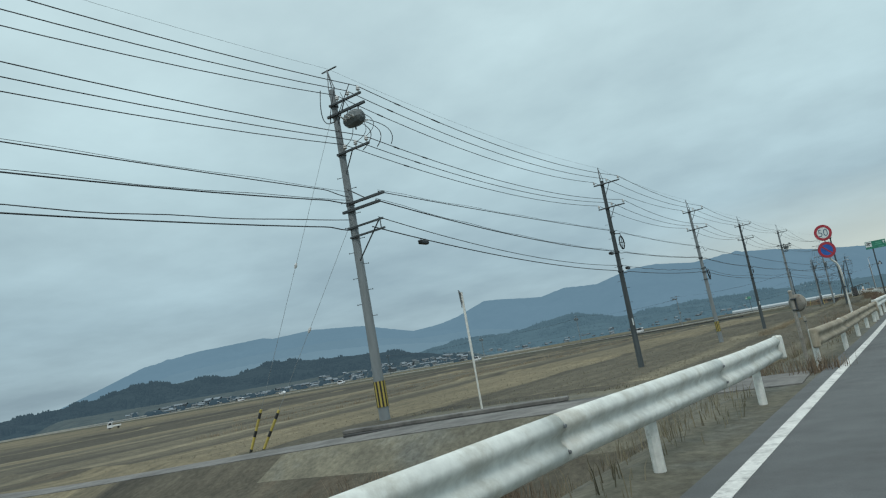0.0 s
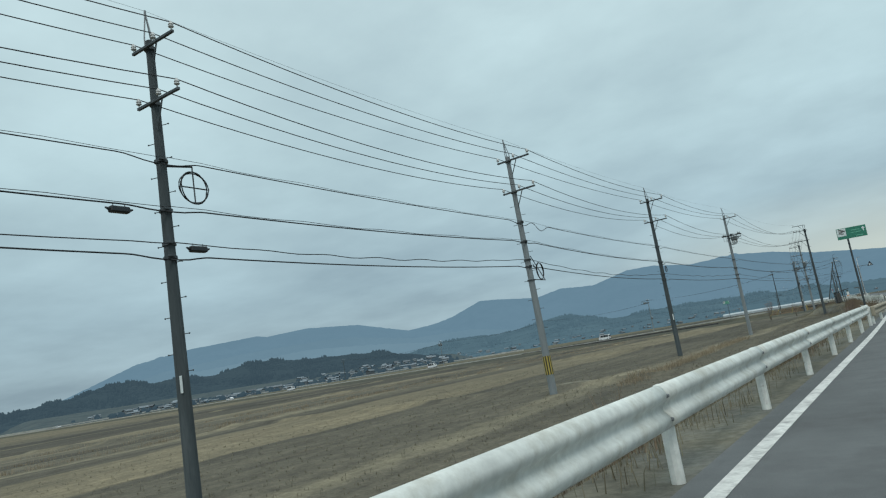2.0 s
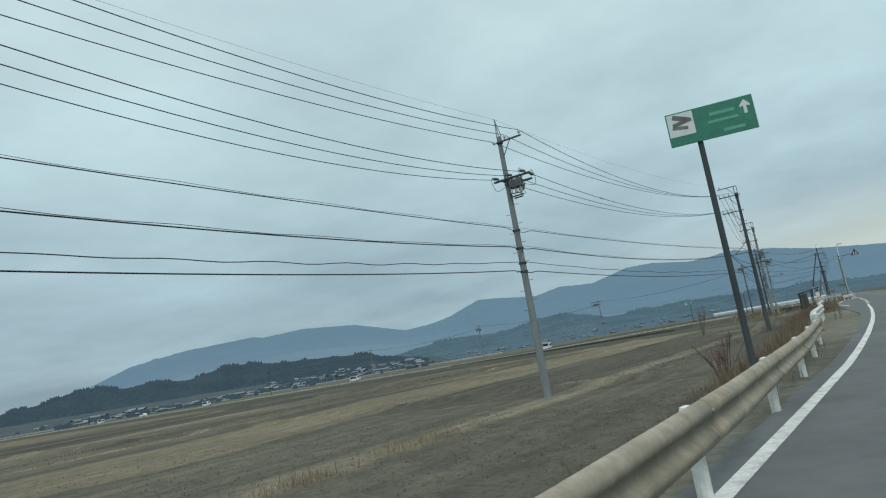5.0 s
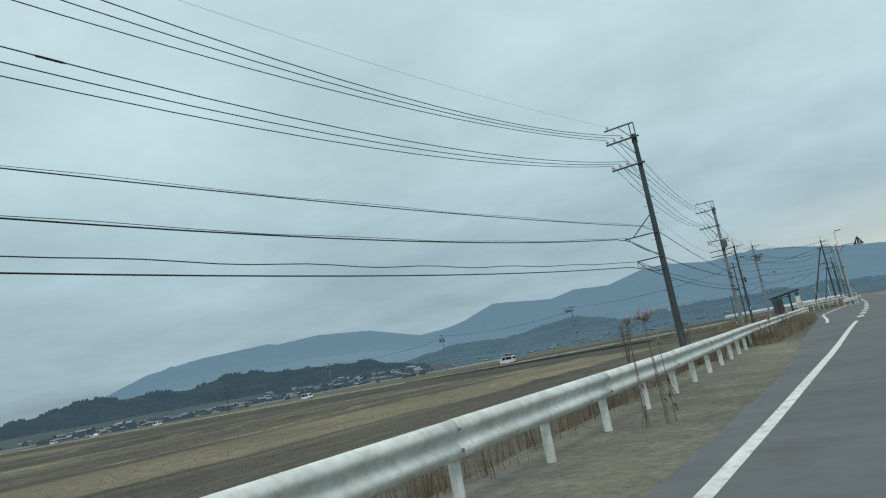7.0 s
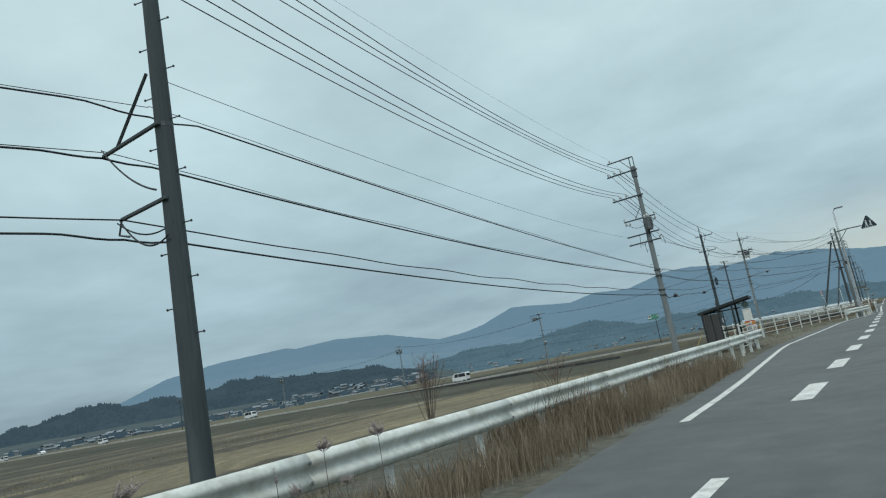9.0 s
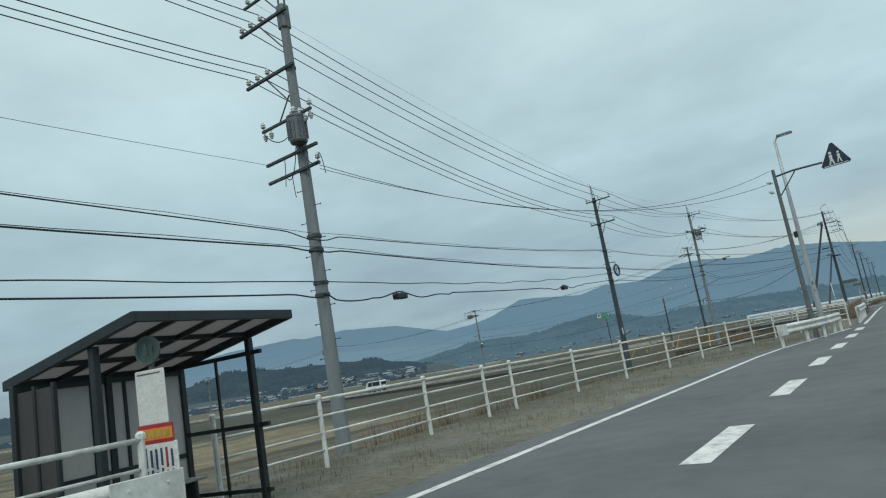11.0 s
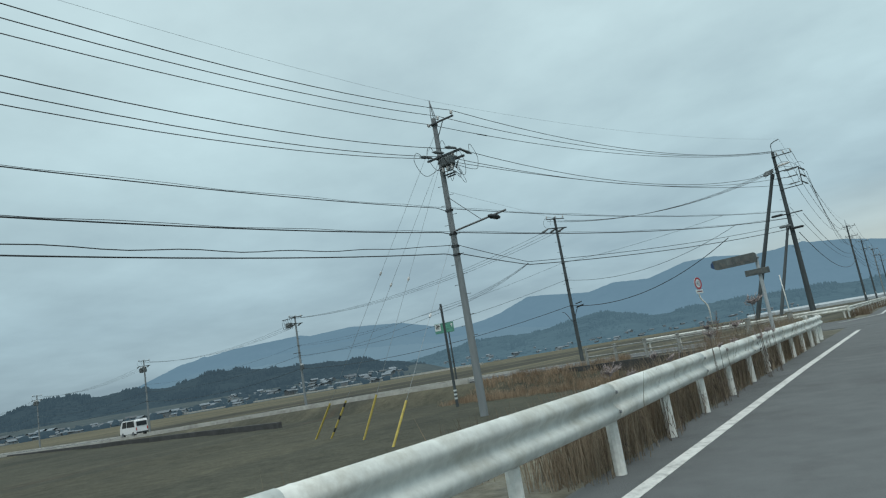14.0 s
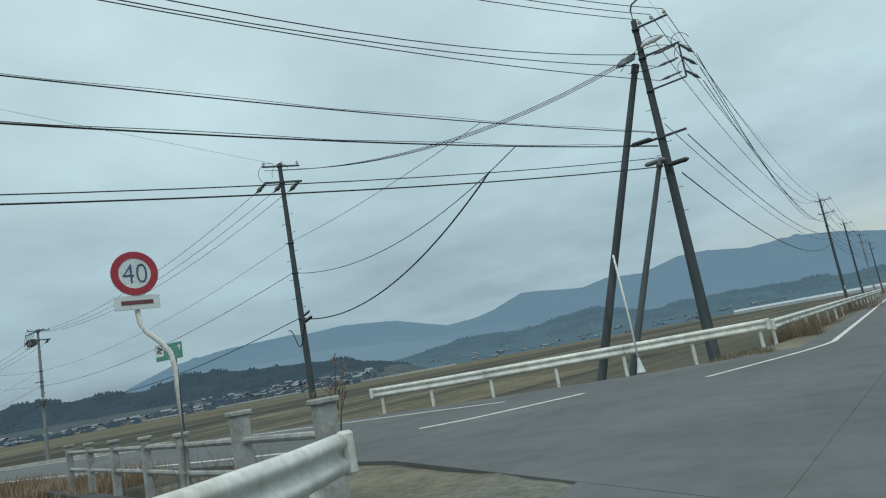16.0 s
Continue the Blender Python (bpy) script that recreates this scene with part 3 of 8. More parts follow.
strip("far_road", [((x, y, 0.25), (x * 1.01, y + 7.0, 0.25)) for x, y in FARROAD], M_KERB, "pale raised road before the distant village", "road", 1.6)

# ---- distance: mountains and hills ----
FAR_RIDGE = [(-180, 3.0), (-150, 4.2), (-110, 3.4), (-60, 3.8), (-30, 2.9), (-8, 2.8), (-1, 2.9), (0.4, 3.1), (3.5, 3.55), (6.3, 4.2), (8.9, 4.55), (12.3, 4.42), (15.2, 4.9), (17.2, 4.9), (20.1, 4.18),
             (21.2, 4.25), (22.8, 4.4), (24.8, 3.98), (26.4, 4.15), (28.3, 4.4), (29.7, 4.5), (31.0, 4.0), (32.2, 3.55), (33.7, 3.22), (36.0, 3.02), (37.1, 3.3), (40.2, 4.15), (44.4, 4.48), (47.6, 4.25), (48.4, 4.42),
             (53.6, 4.12), (57.5, 3.5), (60.9, 2.25), (65, 0.8), (68, 0.3), (80, 0.2), (110, 1.2), (140, 2.4), (180, 3.0)]
MID_RIDGE = [(-180, 1.0), (-40, 1.2), (0, 0.85), (7.0, 1.15), (10.9, 1.3), (15.1, 1.42), (18.6, 1.2), (20.5, 1.3), (22.5, 2.0), (24.0, 2.2), (26.4, 1.8), (28.8, 1.45), (32.1, 1.7),
             (35.5, 1.4), (38.4, 0.95), (43, 0.8), (60, 0.7), (180, 1.0)]
NEAR_RIDGE = [(35.0, 0.0), (36.5, 0.55), (38.4, 1.05), (40.7, 1.55), (43, 1.8), (44.9, 1.9), (47.6, 2.0), (50.2, 2.35), (52.4, 2.35), (54.7, 1.85), (57.9, 2.05), (59.8, 1.95), (61.3, 2.3), (62.8, 2.25),
              (65.3, 1.65), (67.4, 1.45), (70, 1.2), (76, 1.0), (95, 0.8), (120, 0.5)]


def range_mesh(name, ridge, r0, r1, r2, step, mat, rough, label, lo, hi, seed):
    """Hills with their crest at r1 metres and their foot at r0."""
    verts, faces, rows = [], [], 9
    n = int((hi - lo) / step) + 1
    for i in range(n):
        az = lo + step * i
        el = lerp_table(ridge, az)
        top = math.tan(radians(el)) * r1
        a = radians(az)
        for k in range(rows):
            if k < rows - 1:
                f = k / (rows - 2)
                r = r0 + (r1 - r0) * f
                h = top * f ** 0.8
            else:
                r, h = r2, -5.0
            w = noise.noise((az * 0.35 + seed, f * 3.0, seed)) + 0.5 * noise.noise((az * 1.3 + seed, f * 7.0, seed + 4))
            if 0 < k < rows - 2:
                h += w * top * 0.13
            if k == rows - 2:
                h += rough * (noise.noise((az * 3.1, seed, 1.0)) + 0.7 * noise.noise((az * 11.0, seed, 2.0)))
            verts.append((EYE.x - math.sin(a) * r, EYE.y + math.cos(a) * r, max(h, -5.0) if k else -6.0))
    for i in range(n - 1):
        for k in range(rows - 1):
            q = i * rows + k
            faces.append((q, q + rows, q + rows + 1, q + 1))
    me = bpy.data.meshes.new(name)
    me.from_pydata(verts, [], faces)
    me.materials.append(mat)
    me.polygons.foreach_set("use_smooth", [True] * len(me.polygons))
    ob = new(name, me)
    return tagged(ob, label, "hills", kind="structure")


range_mesh("backdrop_mountains", FAR_RIDGE, 2900, 4150, 4600, 0.2, M_HILLS, 2.6, "blue-grey mountain ridge with winter haze as its own glow", -180, 180, 11.0)
# two added paler ranges imitate haze thickening towards the mountains' base
range_mesh("backdrop_haze_layer", [(22, 0.2), (27, 1.6), (31, 2.3), (36, 2.35), (41, 3.2), (44, 3.35), (50, 3.2), (56, 2.7), (61, 1.6), (66, 0.2)], 2500, 2750, 2850, 0.2, M_HAZE_A, 3.0, "added blue-grey haze layer under the mountain ridge", 22, 66, 31.0)
range_mesh("backdrop_haze_layer", [(24, 0.2), (30, 1.5), (35, 1.8), (40, 2.4), (45, 2.75), (54, 2.35), (61, 1.2), (66, 0.2)], 2250, 2420, 2480, 0.2, M_HAZE_B, 3.0, "added pale haze layer before the mountains", 24, 66, 37.0)
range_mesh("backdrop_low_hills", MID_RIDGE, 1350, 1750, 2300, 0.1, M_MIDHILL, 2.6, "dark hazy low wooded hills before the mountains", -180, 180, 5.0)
range_mesh("hazed_wooded_hill", NEAR_RIDGE, 760, 1000, 1200, 0.15, M_NEARHILL, 0.6, "dark cedar-covered hill behind the village", 35.0, 120, 23.0)


def crowns(name, spots, mat, label):
    """Ragged tree crowns, round or tapering, at spots of (x, y, foot, height, radius, taper)."""
    verts, faces = [], []
    for cx, cy, z0, hgt, w, taper in spots:
        base = len(verts)
        top = 0.95 - 0.6 * taper
        for k, (q, z) in enumerate(((0.8, 0.0), (1.0, 0.38 - 0.15 * taper), (top, 0.78))):
            for j in range(6):
                b = 2 * math.pi * (j + 0.5 * k) / 6
                rr = w * q * rnd(0.7, 1.25)
                verts.append((cx + rr * math.cos(b), cy + rr * math.sin(b), z0 + (z + rnd(-0.07, 0.07)) * hgt))
        verts.append((cx + rnd(-0.3, 0.3) * w, cy + rnd(-0.3, 0.3) * w, z0 + hgt))
        for k in (0, 6):
            for j in range(6):
                faces.append((base + k + j, base + k + (j + 1) % 6, base + k + 6 + (j + 1) % 6, base + k + 6 + j))
        for j in range(6):
            faces.append((base + 12 + j, base + 12 + (j + 1) % 6, base + 18))
    me = bpy.data.meshes.new(name)
    me.from_pydata(verts, [], faces)
    me.materials.append(mat)
    me.polygons.foreach_set("use_smooth", [True] * len(me.polygons))
    return tagged(new(name, me), label, "forest", kind="stuff")


def hill_spots(ridge, lo, hi, r0, r1, n, size):
    """Trees over a hill, thickest along its crest, in stands of cedar and of round broadleaf crowns."""
    out = []
    for i in range(n):
        az = rnd(lo, hi)
        f = 1.0 - 0.02 * rnd(0, 1) if i % 3 == 0 else rnd(0.03, 1.0) ** 0.6
        r = r0 + (r1 - r0) * f
        a = radians(az)
        stand = noise.noise((az * 0.55, f * 2.0, 5.0))
        cedar = 1.0 if stand > 0.05 else 0.0
        hgt = size * (rnd(6.5, 11.5) if cedar else rnd(5.0, 8.5)) * (1.0 + 0.35 * stand)
        out.append((EYE.x - math.sin(a) * r, EYE.y + math.cos(a) * r, math.tan(radians(lerp_table(ridge, az))) * r1 * f ** 0.8 - 5.2 * size, hgt,
                    size * (rnd(1.8, 3.2) if cedar else rnd(3.2, 5.6)), cedar * rnd(0.6, 1.0)))
    return out


# trees share the hills' emissive haze tint
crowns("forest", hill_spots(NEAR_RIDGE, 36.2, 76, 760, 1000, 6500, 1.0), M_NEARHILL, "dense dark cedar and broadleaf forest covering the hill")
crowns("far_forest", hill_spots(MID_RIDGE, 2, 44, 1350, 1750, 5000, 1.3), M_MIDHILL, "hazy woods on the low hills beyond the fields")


# ---- guardrails ----
def along(pts, d):
    """Point and heading d metres along a polyline."""
    for a, b in zip(pts, pts[1:]):
        a, b = Vector(a), Vector(b)
        L = (b - a).length
        if d <= L or b == Vector(pts[-1]):
            return a + (b - a) * min(d / L, 1.0), (b - a).normalized()
        d -= L


def length(pts):
    return sum((Vector(b) - Vector(a)).length for a, b in zip(pts, pts[1:]))


# section of the corrugated beam: out from the wall face, height about its middle
W_SECTION = [(0.0, 0.175), (0.03, 0.168), (0.052, 0.15), (0.075, 0.115), (0.08, 0.09), (0.066, 0.06), (0.03, 0.03), (0.022, 0.0), (0.03, -0.03), (0.066, -0.06), (0.08, -0.09),
             (0.075, -0.115), (0.052, -0.15), (0.03, -0.168), (0.0, -0.175)]


def beam_mesh(pts, d0, d1, top, curl=0.0):
    """A stretch of beam from d0 to d1 along pts; curl bends its last metre away from the road."""
    bm = bmesh.new()
    n = max(2, int((d1 - d0) / 0.5) + 1)
    loops = []
    for i in range(n):
        d = d0 + (d1 - d0) * i / (n - 1)
        p, h = along(pts, d)
        out = Vector((h.y, -h.x, 0))
        q = smooth01(d, d1 - 1.3, d1) if curl else 0.0
        p = p - out * curl * q
        out = (out + h * 1.2 * q).normalized() if curl else out
        front = [bm.verts.new(p + out * (s + 0.06) + Vector((0, 0, top - 0.175 + z))) for s, z in W_SECTION]
        back = [bm.verts.new(p + out * (s + 0.05) + Vector((0, 0, top - 0.175 + z * 0.985))) for s, z in W_SECTION]
        loops.append(front + back[::-1])
    m = len(loops[0])
    for l0, l1 in zip(loops, loops[1:]):
        for k in range(m):
            f = bm.faces.new((l0[k], l1[k], l1[(k + 1) % m], l0[(k + 1) % m]))
            f.smooth = True
    for lp in (loops[0], loops[-1][::-1]):
        bm.faces.new(lp)
    bmesh.ops.recalc_face_normals(bm, faces=bm.faces)
    return bm


def guardrail(pts, label, mat=None, top=0.78, gap=4.0, near="cap", far="cap", curl=0.0, foot=0.0):
    mat = mat or M_WHITE
    pts = [(x, y, foot) for x, y in pts]
    g = thing("guardrail", Matrix(), label, "guardrail", "roadside guardrails")
    L = length(pts)
    n = max(1, round(L / 4.0))
    for i in range(n):
        d0, d1 = L * i / n, L * (i + 1) / n
        part("beam", beam_mesh(pts, d0, d1 + (0.0 if i == n - 1 else 0.02), top + (0.003 if i % 2 else 0.0), curl if i == n - 1 else 0.0), mat, g)
        if i:
            p, h = along(pts, d0)
            out = Vector((h.y, -h.x, 0))
            for dz in (0.09, -0.09):
                bm = bmesh.new()
                c = p + out * 0.142 + Vector((0, 0, top - 0.175 + dz))
                rod(bm, c - out * 0.01, c + out * 0.012, 0.018, 0.013, 6)
                part("splice_bolt", bm, M_STEEL, g)
    d = 0.35
    while d < L - 0.1:
        p, h = along(pts, d)
        out = Vector((h.y, -h.x, 0))
        bm = bmesh.new()
        gz = min(ground_z(p.x, p.y), p.z) - 0.25
        rod(bm, (p.x, p.y, gz), (p.x, p.y, p.z + top - 0.04), 0.057, None, 10)
        lathe(bm, [(0.057, 0), (0.05, 0.02), (0.02, 0.03)], Matrix.Translation((p.x, p.y, p.z + top - 0.04)), 10)
        part("post", bm, M_WHITE_POST, g, smooth=False)
        bm = bmesh.new()
        box(bm, (0, 0, 0), (0.07, 0.05, 0.2), Matrix.Translation(p + out * 0.055 + Vector((0, 0, top - 0.175))) @ Matrix.Rotation(math.atan2(h.y, h.x), 4, "Z"), 0.006)
        part("bracket", bm, M_WHITE_POST, g)
        d += gap
    for end, where in ((near, 0.0), (far, L)):
        p, h = along(pts, where)
        out = Vector((h.y, -h.x, 0))
        if curl and where > 0:
            continue
        sgn = -1 if where == 0 else 1
        bm = bmesh.new()
        if end == "cap":
            # rounded sleeve over the beam's end
            r = Matrix.Translation(p + out * 0.10 + h * sgn * 0.02 + Vector((0, 0, top - 0.175)))
            lathe(bm, [(0.055, -0.185), (0.075, -0.16), (0.075, 0.16), (0.055, 0.185)], r, 12)
            part("end_cap", bm, mat, g)
        elif end == "plate":
            mm = Matrix.Translation(p + h * sgn * -0.25 + out * 0.15 + Vector((0, 0, top - 0.18))) @ Matrix.Rotation(math.atan2(h.y, h.x), 4, "Z")
            box(bm, (0, 0, 0), (0.75, 0.012, 0.37), mm, 0.004)
            for s in (-0.2, 0.2):
                for z in (-0.09, 0.09):
                    rod(bm, mm @ Vector((s, 0.0, z)), mm @ Vector((s, -0.02, z)), 0.016, 0.012, 6)
            part("end_plate", bm, mat, g, "white flat bolted end plate")
    return g


guardrail([(-5.4, -14.0), (-4.99, -4.0), (-4.71, 4.47), (-4.22, 9.13), (-4.14, 12.0)], "white corrugated steel guardrail ending at a farm track")
guardrail([(-3.85, 14.82), (-3.55, 18.27), (-3.21, 26.39), (-2.96, 31.88)], "dust-covered greyish corrugated guardrail among dead weeds", M_WHITE_DUSTY, 0.70)
guardrail([(-2.92, 32.18), (-2.6, 40.6), (-2.0, 52.78), (-1.59, 60.71)], "clean white corrugated steel guardrail beside the fields", curl=0.25)
guardrail([(-1.54, 61.52), (-1.0, 69.5), (-0.65, 76.0), (-0.55, 83.0), (-0.65, 91.0), (-0.95, 98.4)], "dust-covered greyish corrugated guardrail among dead weeds", M_WHITE_DUSTY, 0.66)
long_rail = guardrail([(-1.1, 99.4), (-1.62, 106.43), (-1.94, 113.51), (-2.22, 119.56), (-2.76, 126.59), (-3.36, 133.61), (-4.17, 147.66), (-4.96, 162.79), (-5.35, 169.04)], "long white corrugated guardrail with rust-spotted posts", gap=2.0, far="plate")
bm = bmesh.new()
m = Matrix.Translation((-4.93, 164.28, 0.61)) @ Matrix.Rotation(radians(93.6), 4, "Z")
box(bm, (0, 0, 0), (0.58, 0.012, 0.36), m, 0.004)
for sx in (-0.22, -0.1, 0.1, 0.22):
    for sz in (-0.1, 0.1):
        rod(bm, m @ Vector((sx, 0.0, sz)), m @ Vector((sx, -0.024, sz)), 0.017, 0.012, 6)
part("splice_plate", bm, M_WHITE, long_rail, "white bolted splice plate")
guardrail([(-4.22, 191.1), (-3.72, 192.94), (-3.40, 194.63), (-3.27, 196.42), (-3.24, 198.48), (-3.3, 200.38)], "short white guardrail with a flat plate at its end", gap=2.0, near="plate", curl=0.3)
guardrail([(-3.1, 204.68), (-3.33, 207.95), (-3.88, 216.4), (-4.36, 220.87), (-4.92, 227.81), (-5.38, 235.72), (-5.78, 239.6), (-6.42, 243.1), (-6.85, 244.3), (-7.3, 245.2)], "white corrugated guardrail with scratched, rust-stained top", top=0.84, gap=2.0, near="plate")
guardrail([(-20.5, 259.5), (-17.3, 259.7), (-14.08, 261.0), (-10.58, 263.0), (-8.08, 264.8)], "white guardrail curving round a junction corner", gap=2.2, top=0.85)
guardrail([(-8.19, 265.8), (-8.6, 275.6), (-9.31, 291.6), (-10.23, 313.6), (-11.06, 336.6)], "white guardrail following the road beyond the junction", gap=4.0)


# ---- pipe fence by the bus stop ----
def pipe_fence(pts, label, gap=3.0, first=0.0, height=1.12, pipes=(1.10, 0.82, 0.54, 0.26)):
    pts = [(x, y, 0) for x, y in pts]
    g = thing("pipe_fence", Matrix(), label, "fence", "roadside pipe fences")
    L = length(pts)
    if gap:
        at = sorted(set([0.0, L] + [first + gap * i for i in range(60) if 0.3 < first + gap * i < L - 0.3]))
    else:
        at = [length(pts[:i + 1]) if i else 0.0 for i in range(len(pts))]
    stops = []
    for d in at:
        p, h = along(pts, d)
        z = min(ground_z(p.x, p.y), 0.0)
        stops.append(p)
        bm = bmesh.new()
        rod(bm, (p.x, p.y, z - 0.2), (p.x, p.y, height + 0.01), 0.04, 0.038, 8)
        lathe(bm, [(0.05, 0), (0.05, 0.05), (0.025, 0.075)], Matrix.Translation((p.x, p.y, height - 0.01)), 8)
        part("post", bm, M_WHITE_POST, g)
    for a, b in zip(stops, stops[1:]):
        for z in pipes:
            bm = bmesh.new()
            r = 0.032 if z == pipes[0] else 0.022
            sag = Vector((0, 0, rnd(-0.012, 0.006)))
            tube(bm, [a + Vector((0, 0, z)), (a + b) / 2 + Vector((0, 0, z)) + sag, b + Vector((0, 0, z))], r, 6)
            part("pipe", bm, M_WHITE, g, smooth=True)
    return g


pipe_fence([(-5.4, 165.6), (-5.61, 169.0)], "white-painted steel pipe fence beside a bus shelter", 3.4)
pipe_fence([(-7.78, 171.3), (-7.95, 173.5), (-8.18, 176.65), (-8.27, 179.0), (-8.24, 180.2), (-8.12, 183.45), (-7.8, 186.3), (-7.4, 189.23), (-7.18, 192.36), (-6.95, 195.5), (-6.8, 199.0), (-6.41, 201.9),
            (-5.7, 204.35), (-3.52, 204.72)], "white-painted steel pipe fence along a footway", None, 0.0, 1.15, (1.13, 0.85, 0.57, 0.29))


# ---- utility poles ----
def shared(name, me, parent, m, label=""):
    ob = new(name, me)
    ob.parent = parent
    ob.matrix_basis = m
    return tagged(ob, label)


def _insulator():
    bm = bmesh.new()
    rod(bm, (0, 0, 0), (0, 0, 0.10), 0.018, None, 6)
    lathe(bm, [(0.05, 0.08), (0.075, 0.10), (0.05, 0.14), (0.07, 0.16), (0.045, 0.21), (0.03, 0.25)], Matrix(), 9)
    return mesh_object("insulator", bm, M_CERAMIC)


def _bolt():
    bm = bmesh.new()
    rod(bm, (0.1, 0, 0), (0.30, 0, 0), 0.011, None, 5)
    lathe(bm, [(0.022, 0), (0.022, 0.02)], Matrix.Translation((0.30, 0, 0)) @ Matrix.Rotation(radians(90), 4, "Y"), 6)
    return mesh_object("step_bolt", bm, M_STEEL_DARK)


def _strain():
    """A dead-end insulator lying along x, ribbed and fat, with its clamp."""
    bm = bmesh.new()
    r = Matrix.Rotation(radians(90), 4, "Y")
    lathe(bm, [(0.03, 0.0), (0.05, 0.05), (0.085, 0.12), (0.05, 0.16), (0.09, 0.22), (0.055, 0.27), (0.095, 0.34), (0.06, 0.40), (0.11, 0.52), (0.11, 0.62), (0.05, 0.80), (0.02, 0.92)], r, 9)
    return mesh_object("strain_insulator", bm, M_TANK)


ME_INS, ME_BOLT, ME_STRAIN = _insulator(), _bolt(), _strain()
ATTACH = {}


def shaft_bm(z0, z1, r0, r1):
    bm = bmesh.new()
    n = 6
    lathe(bm, [(r0 + (r1 - r0) * i / n, z0 + (z1 - z0) * i / n) for i in range(n + 1)] + [(r1 * 0.6, z1 + 0.03)], Matrix(), 14)
    return bm


def arm(p, z, x0, x1, turn=0.0, size=0.075, brace=None, y=-0.16, mat=None):
    """A square cross-arm from x0 to x1 at height z, with its brace."""
    m = Matrix.Rotation(radians(turn), 4, "Z")
    bm = bmesh.new()
    box(bm, ((x0 + x1) / 2, y, z), (x1 - x0, size, size), m, 0.008)
    part("cross_arm", bm, mat or M_STEEL_DARK, p)
    bm = bmesh.new()
    lathe(bm, [(0.15, -0.04), (0.15, 0.04)], m @ Matrix.Translation((0, 0, z)), 14)
    part("pole_band", bm, M_STEEL_DARK, p)
    if brace:
        xb, zb = brace
        bm = bmesh.new()
        tube(bm, [m @ Vector((xb, y, z - size / 2)), m @ Vector((0.12 if xb > 0 else -0.12, y * 0.5, zb))], 0.022, 5)
        part("arm_brace", bm, M_STEEL_DARK, p)


def insulators(p, z, xs, turn=0.0, y=-0.16):
    m = Matrix.Rotation(radians(turn), 4, "Z")
    for x in xs:
        shared("insulator", ME_INS, p, m @ Matrix.Translation((x, y, z + 0.03)))


def spike(p, z0, z1, lean=-0.06):
    """The bracket on the pole's head that carries the earth wire."""
    bm = bmesh.new()
    top = (lean, 0, z1)
    for a in (0, 120, 240):
        tube(bm, [(0.11 * math.cos(radians(a)), 0.11 * math.sin(radians(a)), z0 - 0.25), (0.11 * math.cos(radians(a)), 0.11 * math.sin(radians(a)), z0 + 0.1), top], 0.02, 5)
    rod(bm, (lean, 0, z1 - 0.08), (lean, 0, z1 + 0.06), 0.035, 0.03, 7)
    part("top_bracket", bm, M_STEEL, p)


def step_bolts(p, z0, z1, r=0.17):
    z, k = z0, 0
    while z < z1:
        shared("step_bolt", ME_BOLT, p, pose(0, 0, z, 0, 0, 20 + 180 * (k % 2)))
        z += 0.45
        k += 1


def coil(p, z, x, r=0.42, turns=3, cross=True):
    """Spare telephone cable wound on a cross-shaped hanger."""
    ox, y = 0.22, x
    bm = bmesh.new()
    tube(bm, [(0.05, 0.05, z + r + 0.12), (ox, y, z + r + 0.16)], 0.03, 6)
    if cross:
        tube(bm, [(ox, y, z + r + 0.16), (ox, y, z - r)], 0.02, 5)
        tube(bm, [(ox, y - r, z), (ox, y + r, z)], 0.02, 5)
    part("coil_hanger", bm, M_STEEL_DARK, p)
    bm = bmesh.new()
    pts = []
    for i in range(turns * 24 + 1):
        a = 2 * math.pi * i / 24
        rr = r + 0.02 * math.sin(i * 0.7)
        pts.append((ox - 0.03 + 0.03 * (i // 24), y + rr * math.cos(a), z + rr * math.sin(a)))
    tube(bm, pts, 0.017, 5)
    part("cable_coil", bm, M_WIRE, p, smooth=True)


def stay_coil(p, z_arm, reach, rise, r=0.4):
    """Spare telephone cable hung on the slanting stay of a short arm along the line."""
    bm = bmesh.new()
    tube(bm, [(0.16, 0.0, z_arm), (0.18, reach, z_arm)], 0.022, 6)
    tube(bm, [(0.16, 0.05, z_arm + rise), (0.18, reach - 0.04, z_arm + 0.02)], 0.022, 6)
    lathe(bm, [(0.19, -0.03), (0.19, 0.03)], Matrix.Translation((0, 0, z_arm)), 14)
    part("coil_hanger", bm, M_STEEL_DARK, p)
    bm = bmesh.new()
    c = Vector((0.2, reach * 0.58, z_arm + rise * 0.37))
    pts = []
    for i in range(3 * 24 + 1):
        a = 2 * math.pi * i / 24 + 2.2
        rr = r + 0.02 * math.sin(i * 0.7)
        pts.append(c + Vector((0.02 * (i // 24), rr * 0.92 * math.cos(a), rr * math.sin(a))))
    tube(bm, [(0.18, 0.1, z_arm + 0.75), (0.2, 0.32, z_arm + 0.55)] + pts + [(0.2, 0.32, z_arm + 0.5), (0.18, 0.1, z_arm + 0.66)], 0.017, 5)
    part("cable_coil", bm, M_WIRE, p, smooth=True)


